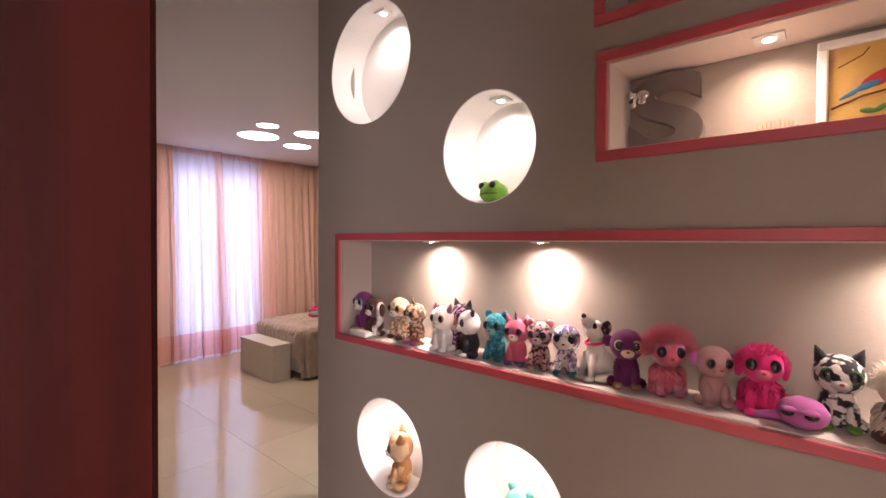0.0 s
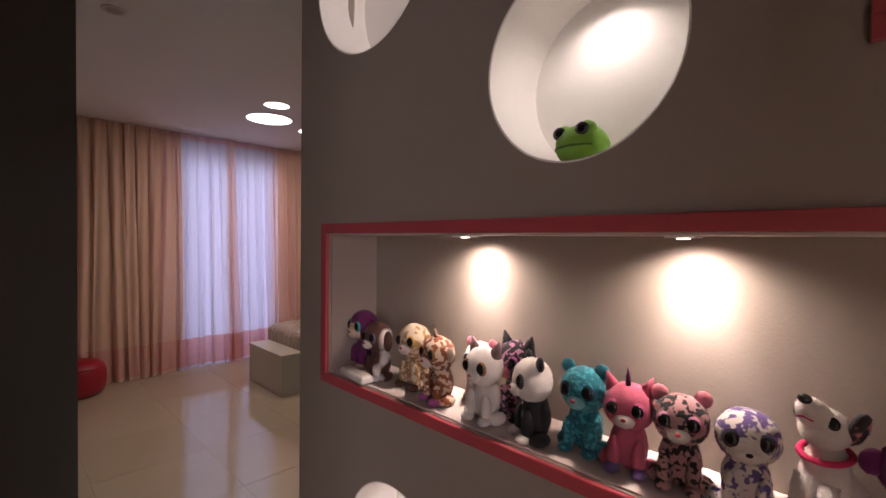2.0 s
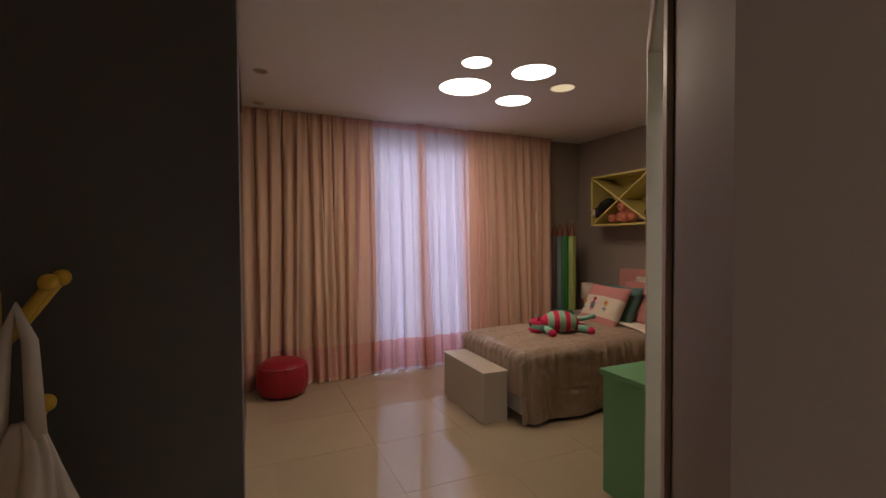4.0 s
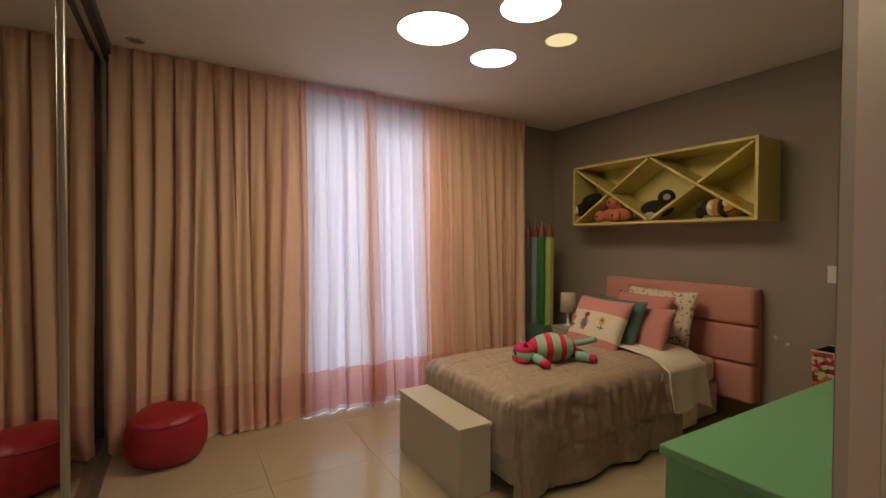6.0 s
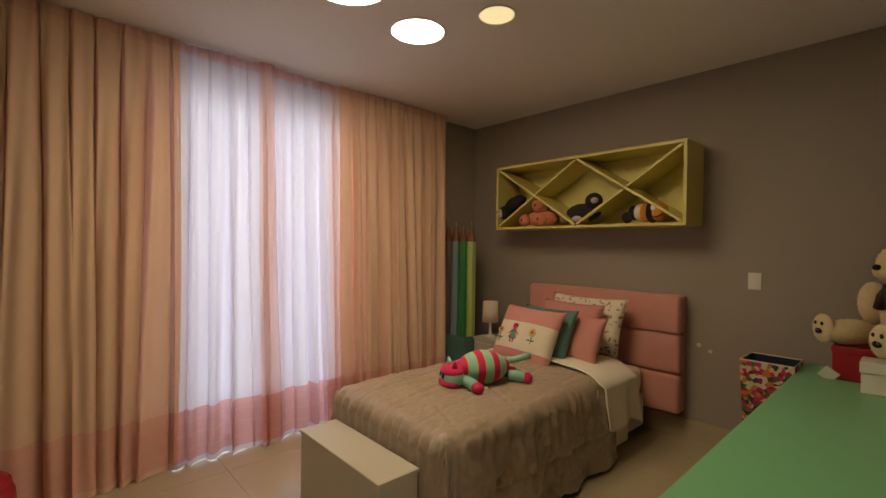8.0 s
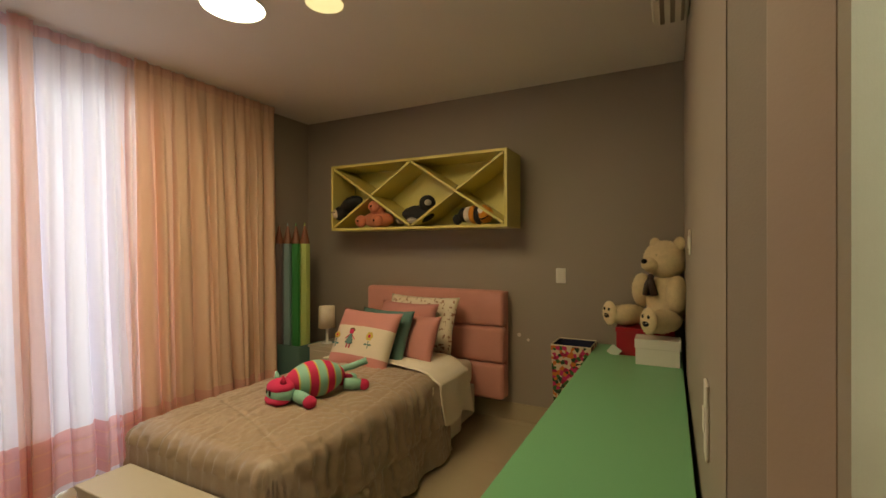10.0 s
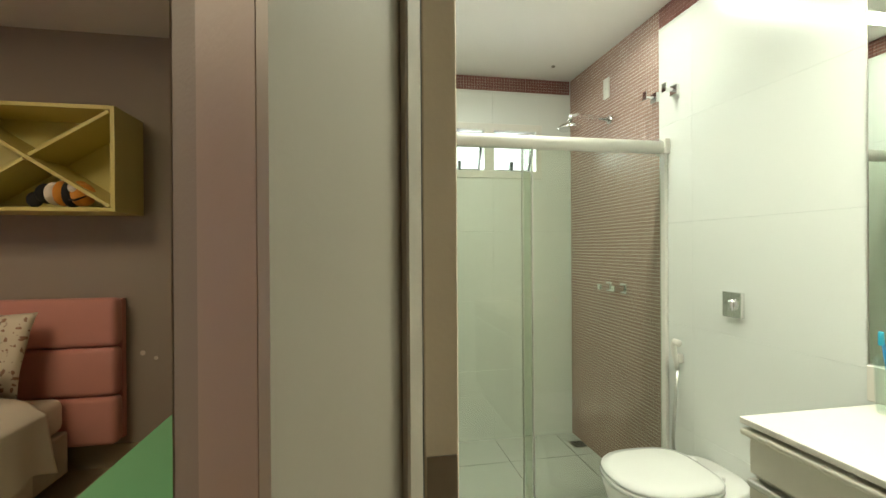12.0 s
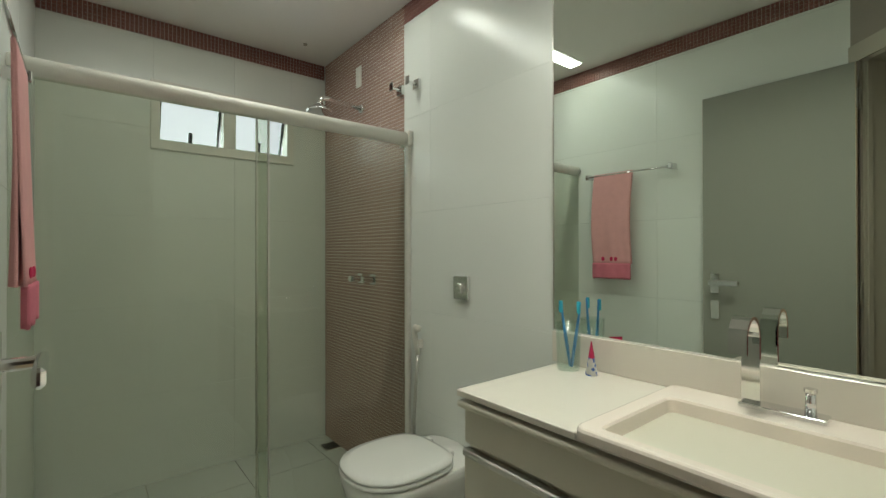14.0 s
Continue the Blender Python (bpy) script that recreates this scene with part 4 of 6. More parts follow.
def fur(c, second=None, sc=30.0):
    key = (c, second, sc)
    if key not in PLUSH:
        PLUSH[key] = mat("plush_%d" % len(PLUSH), c, 0.9, vary=0.15, scale=40, grain=0.5, grain_scale=520, second=second, second_scale=sc, sheen=0.12)
    return PLUSH[key]


def shiny(c):
    key = ("eye", c)
    if key not in PLUSH:
        PLUSH[key] = mat("toy_eye_%d" % len(PLUSH), c, 0.15, vary=0.02)
    return PLUSH[key]


def add_fur(bm, count, length, seed, skip=(5, 6, 9)):
    """Short tufts of pile over the soft faces."""
    rnd = random.Random(seed)
    bm.normal_update()
    faces = [f for f in bm.faces if f.material_index not in skip]
    picks = rnd.choices(faces, [f.calc_area() for f in faces], k=count)
    spots = []
    for f in picks:
        vs = [w.co for w in f.verts]
        ks = [rnd.random() + 0.05 for w in vs]
        t = sum(ks)
        p = sum((c * (k / t) for c, k in zip(vs, ks)), Vector())
        spots.append((p, f.normal.copy(), f.material_index))
    for p, n, mi in spots:
        lean = Vector((rnd.uniform(-1, 1), rnd.uniform(-1, 1), rnd.uniform(-1.3, 0.5)))
        d = (n + 0.75 * (lean - n * lean.dot(n))).normalized()
        a = d.orthogonal().normalized()
        b = d.cross(a)
        r = length * rnd.uniform(0.16, 0.26)
        base = [bm.verts.new(p - n * 0.0006 + r * (a * c + b * s)) for c, s in ((1, 0), (-0.5, 0.87), (-0.5, -0.87))]
        tip = bm.verts.new(p + d * length * rnd.uniform(0.6, 1.15))
        for k in range(3):
            bm.faces.new((base[k], base[(k + 1) % 3], tip)).material_index = mi


def plush(label, x, y, z, turn, H, body, head=None, face=None, muzzle=None, ears="round", ear=None, eye=(0.5, 0.45, 0.4), feet=None, hair=None, hair_len=0.16, hair_n=0, horn=None, nose=(0.3, 0.05, 0.06), slim=1.0, tilt=0, extra=None):
    """A seated soft toy with a big head, as one mesh; it looks towards -y before its turn."""
    mats = [body, head or body, face or head or body, muzzle or face or head or body, ear or body, shiny(eye), M_EYE, feet or body, hair or body, shiny(nose)]
    bm = bmesh.new()
    s = H
    q = lambda a, b, c: (a * s, b * s, c * s)
    add_ball(bm, q(0, 0.03, 0.27), q(0.2 * slim, 0.17, 0.28), 20, 14, mi=0, fuzz=0.08)
    hv = add_ball(bm, q(0, -0.02, 0.7), q(0.265, 0.235, 0.255), 24, 16, mi=1, fuzz=0.05)
    for sx in (-1, 1):
        add_ball(bm, q(sx * 0.13, -0.12, 0.2), q(0.07, 0.075, 0.18), 14, 10, mi=0, fuzz=0.1)
        add_ball(bm, q(sx * 0.14, -0.17, 0.05), q(0.08, 0.1, 0.055), 14, 8, mi=7, fuzz=0.08)
        add_ball(bm, q(sx * 0.22, 0.0, 0.07), q(0.09, 0.13, 0.08), 12, 8, mi=0, fuzz=0.1)
        add_ball(bm, q(sx * 0.125, -0.208, 0.72), q(0.085, 0.035, 0.09), 16, 10, mi=5)
        add_ball(bm, q(sx * 0.125, -0.226, 0.72), q(0.066, 0.034, 0.07), 16, 10, mi=6)
        if ears == "round":
            add_ball(bm, q(sx * 0.2, 0.0, 0.93), q(0.085, 0.04, 0.085), 14, 8, mi=4)
        elif ears == "side":
            add_ball(bm, q(sx * 0.29, 0.0, 0.74), q(0.09, 0.035, 0.1), 14, 8, mi=4)
        elif ears == "point":
            add_cone(bm, q(sx * 0.17, 0.0, 0.86), q(sx * 0.24, -0.01, 1.05), 0.09 * s, 0.008 * s, 10, 4)
        elif ears == "flop":
            add_ball(bm, q(sx * 0.27, 0.0, 0.66), q(0.06, 0.08, 0.17), 14, 10, mi=4)
    if face:
        add_ball(bm, q(0, -0.09, 0.68), q(0.22, 0.175, 0.2), 20, 12, mi=2)
    add_ball(bm, q(0, -0.22, 0.6), q(0.105, 0.075, 0.075), 16, 10, mi=3)
    add_ball(bm, q(0, -0.293, 0.625), q(0.03, 0.015, 0.02), 10, 6, mi=9)
    if horn:
        add_cone(bm, q(0, -0.06, 0.92), q(0, -0.1, 1.14), 0.035 * s, 0.004 * s, 10, 8)
    rnd = random.Random(label)
    for k in range(hair_n):
        a, b = rnd.uniform(0, 2 * math.pi), rnd.uniform(-0.1, 1.0)
        d = Vector((math.cos(a) * math.sqrt(max(0, 1 - b * b)), math.sin(a) * math.sqrt(max(0, 1 - b * b)), b))
        if d.y < -0.45 and d.z < 0.62:
            continue
        p = Vector((0.25 * d.x, -0.02 + 0.22 * d.y, 0.7 + 0.24 * d.z)) * s
        e = p + (d + Vector((rnd.uniform(-0.4, 0.4), rnd.uniform(-0.4, 0.4), rnd.uniform(-0.55, 0.25)))) * hair_len * s * rnd.uniform(0.6, 1.1)
        m2 = (p + e) / 2 + Vector((rnd.uniform(-0.02, 0.02), 0, rnd.uniform(-0.02, 0.02))) * s
        add_tube(bm, [p, m2, e], [0.008 * s, 0.006 * s, 0.0015 * s], 4, 8)
        if k % 3 == 0:
            bd = Vector((0.2 * math.cos(a), 0.03 + 0.17 * math.sin(a), 0.1 + 0.35 * abs(b))) * s
            add_tube(bm, [bd, bd * 1.0 + Vector((0.05 * math.cos(a), 0.05 * math.sin(a), -0.03)) * s, bd + Vector((0.09 * math.cos(a), 0.09 * math.sin(a), -0.09)) * s], [0.016 * s, 0.012 * s, 0.002 * s], 4, 8)
    if extra:
        extra(bm, s, q)
    add_fur(bm, 8000, 0.017 * s, label)
    ob = mesh_ob("plush_toy", bm, mats, None, True)
    ob.matrix_basis = pose(x, y, z, tilt, 0, turn)
    return tagged(ob, label, "plush toy", "plush toys")


ZF = 1.1165
C = dict(purple=(0.12, 0.008, 0.085), brown=(0.07, 0.022, 0.012), cream=(0.62, 0.5, 0.36), tan=(0.36, 0.2, 0.08), rust=(0.24, 0.065, 0.02), white=(0.72, 0.66, 0.6), black=(0.014, 0.013, 0.014), teal=(0.015, 0.15, 0.19), pink=(0.62, 0.2, 0.24), pale=(0.46, 0.25, 0.24), hot=(0.62, 0.012, 0.16), rose=(0.52, 0.105, 0.17), violet=(0.16, 0.1, 0.28), mauve=(0.38, 0.09, 0.28), gold=(0.45, 0.16, 0.03), green=(0.12, 0.28, 0.03))
plush("purple plush monkey with a pale face, seated in the corner", -1.243, 1.6, ZF, -8, 0.176, fur(C["purple"]), None, fur(C["cream"]), fur(C["cream"]), "side", fur(C["purple"]), (0.05, 0.3, 0.3), fur(C["cream"]))
plush("brown plush puppy with a white blaze and drooping ears", -1.13, 1.565, ZF, -4, 0.162, fur(C["brown"], C["white"], 12), fur(C["brown"], C["white"], 9), None, fur(C["white"]), "flop", fur(C["brown"]), (0.1, 0.1, 0.16))
plush("cream and tan spotted plush dog", -1.008, 1.59, ZF, 0, 0.171, fur(C["tan"], C["cream"], 83), fur(C["cream"], C["tan"], 70), None, fur(C["white"]), "flop", fur(C["tan"]), (0.4, 0.22, 0.05), fur(C["brown"]))
plush("orange spotted plush giraffe with small horns", -0.89, 1.56, ZF, -14, 0.162, fur(C["rust"], C["cream"], 75), fur(C["rust"], C["cream"], 70), None, fur(C["white"]), "side", fur(C["cream"]), (0.2, 0.1, 0.03), fur(C["mauve"]), None, 0.1, 0, fur(C["brown"]))
plush("white plush lamb behind the cat", -0.815, 1.625, ZF, 6, 0.15, fur(C["white"]), None, None, fur(C["white"]), "round", fur(C["pink"]), (0.4, 0.4, 0.5))
plush("white plush kitten with pointed grey ears", -0.748, 1.555, ZF, -4, 0.163, fur(C["white"]), None, None, fur(C["white"]), "point", fur((0.2, 0.13, 0.13)), (0.3, 0.16, 0.08), nose=(0.5, 0.2, 0.15))
plush("pink and black striped plush zebra", -0.708, 1.618, ZF, -10, 0.173, fur(C["black"], (0.5, 0.22, 0.34), 90), None, None, fur(C["pink"]), "point", fur(C["black"]), (0.4, 0.1, 0.3))
plush("black and white plush panda", -0.625, 1.552, ZF, -38, 0.162, fur(C["black"]), fur(C["white"]), None, fur(C["white"]), "round", fur(C["black"]), (0.03, 0.03, 0.03), fur(C["white"]))
plush("turquoise plush bear with a pale chest", -0.535, 1.58, ZF, 2, 0.160, fur(C["teal"], (0.05, 0.33, 0.38), 110), None, None, fur((0.2, 0.45, 0.45)), "round", fur(C["teal"]), (0.02, 0.05, 0.08))
plush("pink plush unicorn with a purple horn", -0.45, 1.57, ZF, 10, 0.152, fur(C["rose"]), None, None, fur(C["white"]), "point", fur(C["rose"]), (0.5, 0.1, 0.2), fur(C["violet"]), fur(C["purple"]), 0.1, 0, True)
plush("pink and black leopard-spotted plush cat", -0.372, 1.575, ZF, 12, 0.152, fur(C["pale"], C["black"], 101), fur(C["pale"], C["black"], 96), None, fur(C["white"]), "round", fur(C["pink"]), (0.5, 0.2, 0.3))
plush("white-faced plush owl with a purple patterned body", -0.285, 1.575, ZF, 14, 0.153, fur(C["white"], C["violet"], 88), fur(C["violet"], C["white"], 96), fur(C["white"]), fur(C["white"]), "none", None, (0.05, 0.05, 0.08), fur(C["teal"]), nose=(0.02, 0.02, 0.02))


def terrier(label, x, y, z, turn, H):
    """A slim seated dog that lifts its long snout; one mesh."""
    bm = bmesh.new()
    add_ball(bm, (0, 0.1 * H, 0.22 * H), (0.19 * H, 0.22 * H, 0.22 * H), 20, 14, mi=0, fuzz=0.05)
    add_ball(bm, (0, 0, 0), (0.15 * H, 0.13 * H, 0.27 * H), 20, 14, mi=0, fuzz=0.04, m=pose(0, -0.01 * H, 0.4 * H, -10))
    add_ball(bm, (0, -0.02 * H, 0.74 * H), (0.15 * H, 0.155 * H, 0.14 * H), 22, 14, mi=0)
    add_ball(bm, (0, 0, 0), (0.1 * H, 0.14 * H, 0.092 * H), 20, 12, mi=0, m=pose(0, -0.13 * H, 0.85 * H, -48))
    add_ball(bm, (0, -0.225 * H, 0.965 * H), (0.045 * H, 0.035 * H, 0.035 * H), 12, 8, mi=1)
    add_tube(bm, [(-0.05 * H, -0.215 * H, 0.83 * H), (0, -0.238 * H, 0.85 * H), (0.05 * H, -0.215 * H, 0.83 * H)], 0.008 * H, 6, 2)
    for sx in (-1, 1):
        add_ball(bm, (sx * 0.1 * H, -0.11 * H, 0.82 * H), (0.045 * H, 0.03 * H, 0.045 * H), 14, 8, mi=1)
        add_ball(bm, (0, 0, 0), (0.04 * H, 0.09 * H, 0.14 * H), 14, 10, mi=3, m=pose(sx * 0.15 * H, 0.06 * H, 0.78 * H, 20, sx * 22))
        add_tube(bm, [(sx * 0.08 * H, -0.09 * H, 0.4 * H), (sx * 0.09 * H, -0.14 * H, 0.2 * H), (sx * 0.09 * H, -0.16 * H, 0.05 * H)], [0.06 * H, 0.052 * H, 0.05 * H], 12, 0)
        add_ball(bm, (sx * 0.09 * H, -0.2 * H, 0.045 * H), (0.06 * H, 0.085 * H, 0.045 * H), 14, 8, mi=0)
        add_ball(bm, (sx * 0.19 * H, 0.0, 0.07 * H), (0.075 * H, 0.17 * H, 0.07 * H), 14, 8, mi=0)
    add_tube(bm, [(0.145 * H * math.cos(t), (-0.01 + 0.135 * math.sin(t)) * H, (0.57 + 0.03 * math.sin(t)) * H) for t in (2 * math.pi * k / 24 for k in range(25))], 0.022 * H, 8, 2)
    add_fur(bm, 6000, 0.014 * H, label, (1, 2))
    ob = mesh_ob("plush_toy", bm, [fur(C["white"]), M_EYE, M_CORAL, fur(C["black"], C["pink"], 44)], None, True)
    ob.matrix_basis = pose(x, y, z, 0, 0, turn)
    tagged(ob, label, "plush toy", "plush toys")


terrier("white plush bull terrier with a red collar, looking up", -0.2, 1.585, ZF, -28, 0.19)
plush("purple plush monkey with big green eyes", -0.112, 1.578, ZF, 22, 0.163, fur(C["purple"]), None, fur(C["purple"]), fur(C["cream"]), "side", fur(C["purple"]), (0.5, 0.42, 0.3), fur(C["tan"]))
plush("shaggy pink plush creature with wild hair", -0.012, 1.588, ZF, 28, 0.158, fur(C["rose"], (0.5, 0.2, 0.3), 44), None, fur(C["rose"]), fur(C["rose"]), "none", None, (0.04, 0.02, 0.04), None, fur((0.6, 0.125, 0.17)), 0.22, 2000)
plush("pale pink plush bear", 0.092, 1.58, ZF, 32, 0.148, fur(C["pale"]), None, None, fur(C["pale"]), "side", fur(C["mauve"]), (0.3, 0.12, 0.15))
plush("hot pink plush poodle with curly wool", 0.185, 1.588, ZF, 12, 0.163, fur(C["hot"]), fur(C["hot"]), None, fur(C["rose"]), "flop", fur(C["hot"]), (0.05, 0.03, 0.03), fur(C["hot"]), fur(C["hot"]), 0.08, 700)
plush("black and white striped plush zebra with green feet", 0.318, 1.6, ZF, 6, 0.163, fur(C["white"], C["black"], 57), fur(C["white"], C["black"], 52), None, fur((0.4, 0.37, 0.34)), "point", fur(C["black"]), (0.05, 0.12, 0.05), fur(C["green"]))
plush("cream long-haired plush monkey with a smiling face", 0.412, 1.578, ZF, 30, 0.157, fur(C["brown"], C["tan"], 35), fur(C["cream"]), fur(C["tan"]), fur(C["tan"]), "none", None, (0.15, 0.08, 0.03), fur(C["tan"]), fur((0.66, 0.56, 0.44)), 0.11, 1300)
plush("golden brown plush lion", 0.52, 1.56, ZF, 36, 0.163, fur(C["gold"]), None, None, fur(C["tan"]), "round", fur(C["gold"]), (0.2, 0.1, 0.02), None, fur(C["gold"]), 0.15, 260)
# purple octopus lying in front
bm = bmesh.new()
add_ball(bm, (0, 0, 0.042), (0.056, 0.05, 0.042), 24, 16, mi=0, fuzz=0.06)
for sx in (-1, 1):
    add_ball(bm, (sx * 0.024, -0.042, 0.048), (0.017, 0.012, 0.011), 14, 8, mi=1)
    add_ball(bm, (sx * 0.024, -0.044, 0.056), (0.02, 0.012, 0.008), 12, 6, mi=0)
add_tube(bm, [(-0.04, 0.01, 0.02), (-0.08, 0.0, 0.014), (-0.11, -0.01, 0.012)], [0.016, 0.012, 0.006], 10, 0)
add_ball(bm, (-0.05, 0.055, 0.04), (0.026, 0.024, 0.026), 14, 10, mi=2)
ob = mesh_ob("plush_toy", bm, [fur(C["mauve"]), M_EYE, fur(C["hot"])], None, True)
ob.matrix_basis = pose(0.262, 1.543, ZF, 0, 0, -8) @ Matrix.Scale(0.8, 4)
tagged(ob, "round mauve plush octopus with sleepy eyes", "plush toy", "plush toys")
# remote control on the shelf edge
rc = thing("remote_control", "white handset lying at the front of the recess", "remote control", pose(-1.165, 1.515, ZF, 0, 0, -8))
part("shell", box(-0.066, 0.066, -0.018, 0.018, 0.0, 0.021, 0.007, 3), M_PLASTIC, rc, smooth=True)
part("keypad", box(-0.02, 0.048, -0.011, 0.011, 0.0211, 0.0221, 0.0004), M_LINER, rc)
# toys in the round recesses
bm = bmesh.new()
add_ball(bm, (0, 0, 0.036), (0.05, 0.045, 0.037), 24, 14, mi=0, fuzz=0.06)
add_tube(bm, [(0.047 * math.sin(t), -0.044 * math.cos(t), 0.03) for t in (radians(a) for a in range(-60, 61, 12))], 0.0025, 6, 2)
for sx in (-1, 1):
    add_ball(bm, (sx * 0.026, -0.018, 0.058), (0.018, 0.017, 0.016), 14, 10, mi=0)
    add_ball(bm, (sx * 0.026, -0.031, 0.058), (0.014, 0.009, 0.012), 14, 8, mi=1)
ob = mesh_ob("plush_toy", bm, [fur((0.17, 0.36, 0.03)), M_EYE, fur((0.05, 0.12, 0.01))], None, True)
ob.matrix_basis = pose(-0.545, 1.572, 1.6345, 0, 0, -14)
tagged(ob, "small green plush frog head in the round recess", "plush toy", "plush toys")
plush("ginger plush kitten in the round recess", -0.985, 1.578, 0.531, -50, 0.215, fur((0.45, 0.2, 0.06), (0.6, 0.42, 0.24), 16), None, None, fur(C["white"]), "point", fur((0.45, 0.2, 0.06)), (0.06, 0.03, 0.02))
plush("pale turquoise plush bear in the round recess", -0.435, 1.575, 0.536, -10, 0.185, fur((0.2, 0.6, 0.58)), None, None, fur(C["white"]), "round", fur((0.2, 0.6, 0.58)), (0.05, 0.2, 0.2))

# upper recess: letter, comb, small painting
cu = bpy.data.curves.new("letter", "FONT")
cu.body, cu.size, cu.extrude, cu.bevel_depth, cu.offset = "S", 0.29, 0.014, 0.0015, 0.009
tmp = new("letter_source", cu)
bpy.context.view_layer.update()
me = bpy.data.meshes.new_from_object(tmp.evaluated_get(bpy.context.evaluated_depsgraph_get()))
bpy.data.objects.remove(tmp)
M_SILVER = mat("silver_grey_paint", (0.2, 0.17, 0.155), 0.35, metal=0.3, vary=0.06, scale=12)
me.materials.clear()
me.materials.append(M_SILVER)
let = thing("letter", "grey painted wooden letter S leaning in the recess", "letter", pose(-0.133, 1.64, 1.7535, -3))
lo = new("letter_body", me)
lo.parent = let
lo.matrix_basis = pose(0, 0, 0.0, 90) @ Matrix.Diagonal((1.4, 1.0, 1.0, 1.0))
bm = bmesh.new()
for a, r in ((20, 0.03), (150, 0.026), (250, 0.02), (330, 0.02)):
    add_ball(bm, (0.022 + 0.02 * math.cos(radians(a)), -0.025, 0.15 + 0.02 * math.sin(radians(a))), (r * 0.6, 0.004, r * 0.45), 12, 6)
add_ball(bm, (0.022, -0.028, 0.15), (0.006, 0.006, 0.016), 8, 6)
part("butterfly", bm, M_CHROME, let, "silver butterfly ornament", smooth=True)
comb = thing("comb", "peach plastic hair comb lying on its back", "comb", pose(0.205, 1.575, 1.7495))
M_PEACH = mat("peach_plastic", (0.6, 0.26, 0.15), 0.35, vary=0.04)
part("spine", box(-0.04, 0.04, -0.005, 0.005, 0.0, 0.01, 0.002), M_PEACH, comb)
for k in range(11):
    part("tooth", cyl((-0.036 + 0.0072 * k, 0, 0.01), (-0.04 + 0.008 * k, 0, 0.032 - 0.0005 * (k - 5) ** 2), 0.0022, 0.0014, 6), M_PEACH, comb)
pic = thing("picture", "small white-framed painting of a bird and a pink flower", "picture", pose(0.378, 1.628, 1.7495, -7, 0, 0))
W2, H2, B2 = 0.105, 0.205, 0.02
for a, b, c, d in ((-W2, W2, 0.0, B2), (-W2, W2, H2 - B2, H2), (-W2, -W2 + B2, B2, H2 - B2), (W2 - B2, W2, B2, H2 - B2)):
    part("frame", box(a, b, -0.014, 0.004, c, d, 0.004, 2), M_PORC, pic)
M_CANVAS = mat("yellow_canvas", (0.62, 0.4, 0.1), 0.6, vary=0.2, scale=14, grain=0.3, grain_scale=200, second=(0.55, 0.33, 0.12), second_scale=9)
part("canvas", box(-W2 + B2, W2 - B2, -0.005, 0.0, B2, H2 - B2), M_CANVAS, pic, "yellow painted ground")
bm = bmesh.new()
P = lambda x, z, a, b, mi, r=0: add_ball(bm, (0, 0, 0), (a, 0.0015, b), 16, 8, m=pose(x, -0.0055, z, 0, r, 0), mi=mi)
P(0.0, 0.105, 0.036, 0.015, 0, -24)
P(-0.012, 0.096, 0.034, 0.009, 1, -24)
P(0.034, 0.127, 0.014, 0.013, 0)
P(-0.045, 0.08, 0.026, 0.005, 1, -30)
P(0.05, 0.128, 0.007, 0.003, 2)
for k in range(5):
    P(0.058 + 0.014 * math.cos(2 * math.pi * k / 5), 0.062 + 0.012 * math.sin(2 * math.pi * k / 5), 0.012, 0.009, 3, 72 * k)
P(0.058, 0.062, 0.005, 0.005, 4)
for x, z, r in ((0.03, 0.045, 20), (0.0, 0.04, -30), (0.06, 0.035, 60), (-0.02, 0.036, 10), (0.075, 0.09, 70)):
    P(x, z, 0.015, 0.006, 5, r)
add_tube(bm, [(-0.08, -0.005, 0.05), (-0.03, -0.0055, 0.07), (0.02, -0.0055, 0.078), (0.07, -0.0055, 0.11)], 0.0022, 5, 2)
add_tube(bm, [(-0.07, -0.005, 0.14), (-0.03, -0.005, 0.16), (-0.02, -0.005, 0.175)], 0.0014, 5, 2)
part("painted_bird", bm, [mat("paint_red", (0.45, 0.03, 0.03), 0.6), mat("paint_blue", (0.05, 0.2, 0.4), 0.6), mat("paint_brown", (0.12, 0.05, 0.02), 0.6), mat("paint_pink", (0.6, 0.05, 0.2), 0.6), M_OLIVE, mat("paint_green", (0.08, 0.2, 0.05), 0.6)], pic)

# ---------------------------------------------------------------- coat stand with bags
M_YELP = mat("yellow_paint", (0.62, 0.38, 0.03), 0.4, vary=0.05)
M_NAVY = mat("navy_cloth", (0.012, 0.016, 0.05), 0.85, vary=0.15, scale=20, grain=0.3, grain_scale=300)
M_MAGENTA = mat("magenta_cloth", (0.3, 0.012, 0.07), 0.8, vary=0.12, scale=18, grain=0.3, grain_scale=300)
M_WOOL = mat("off_white_fleece", (0.6, 0.52, 0.44), 0.95, vary=0.08, scale=18, grain=0.3, grain_scale=500)
cs = thing("coat_stand", "yellow wooden coat stand hung with bags and straps", "coat stand", pose(-2.36, 0.615, 0))
part("pole", cyl((0, 0, 0.02), (0, 0, 1.315), 0.021, 0.021, 18), M_YELP, cs)
part("foot_plate", lathe([(0.17, 0.0), (0.17, 0.012), (0.05, 0.02), (0.022, 0.03)], 28), M_YELP, cs)
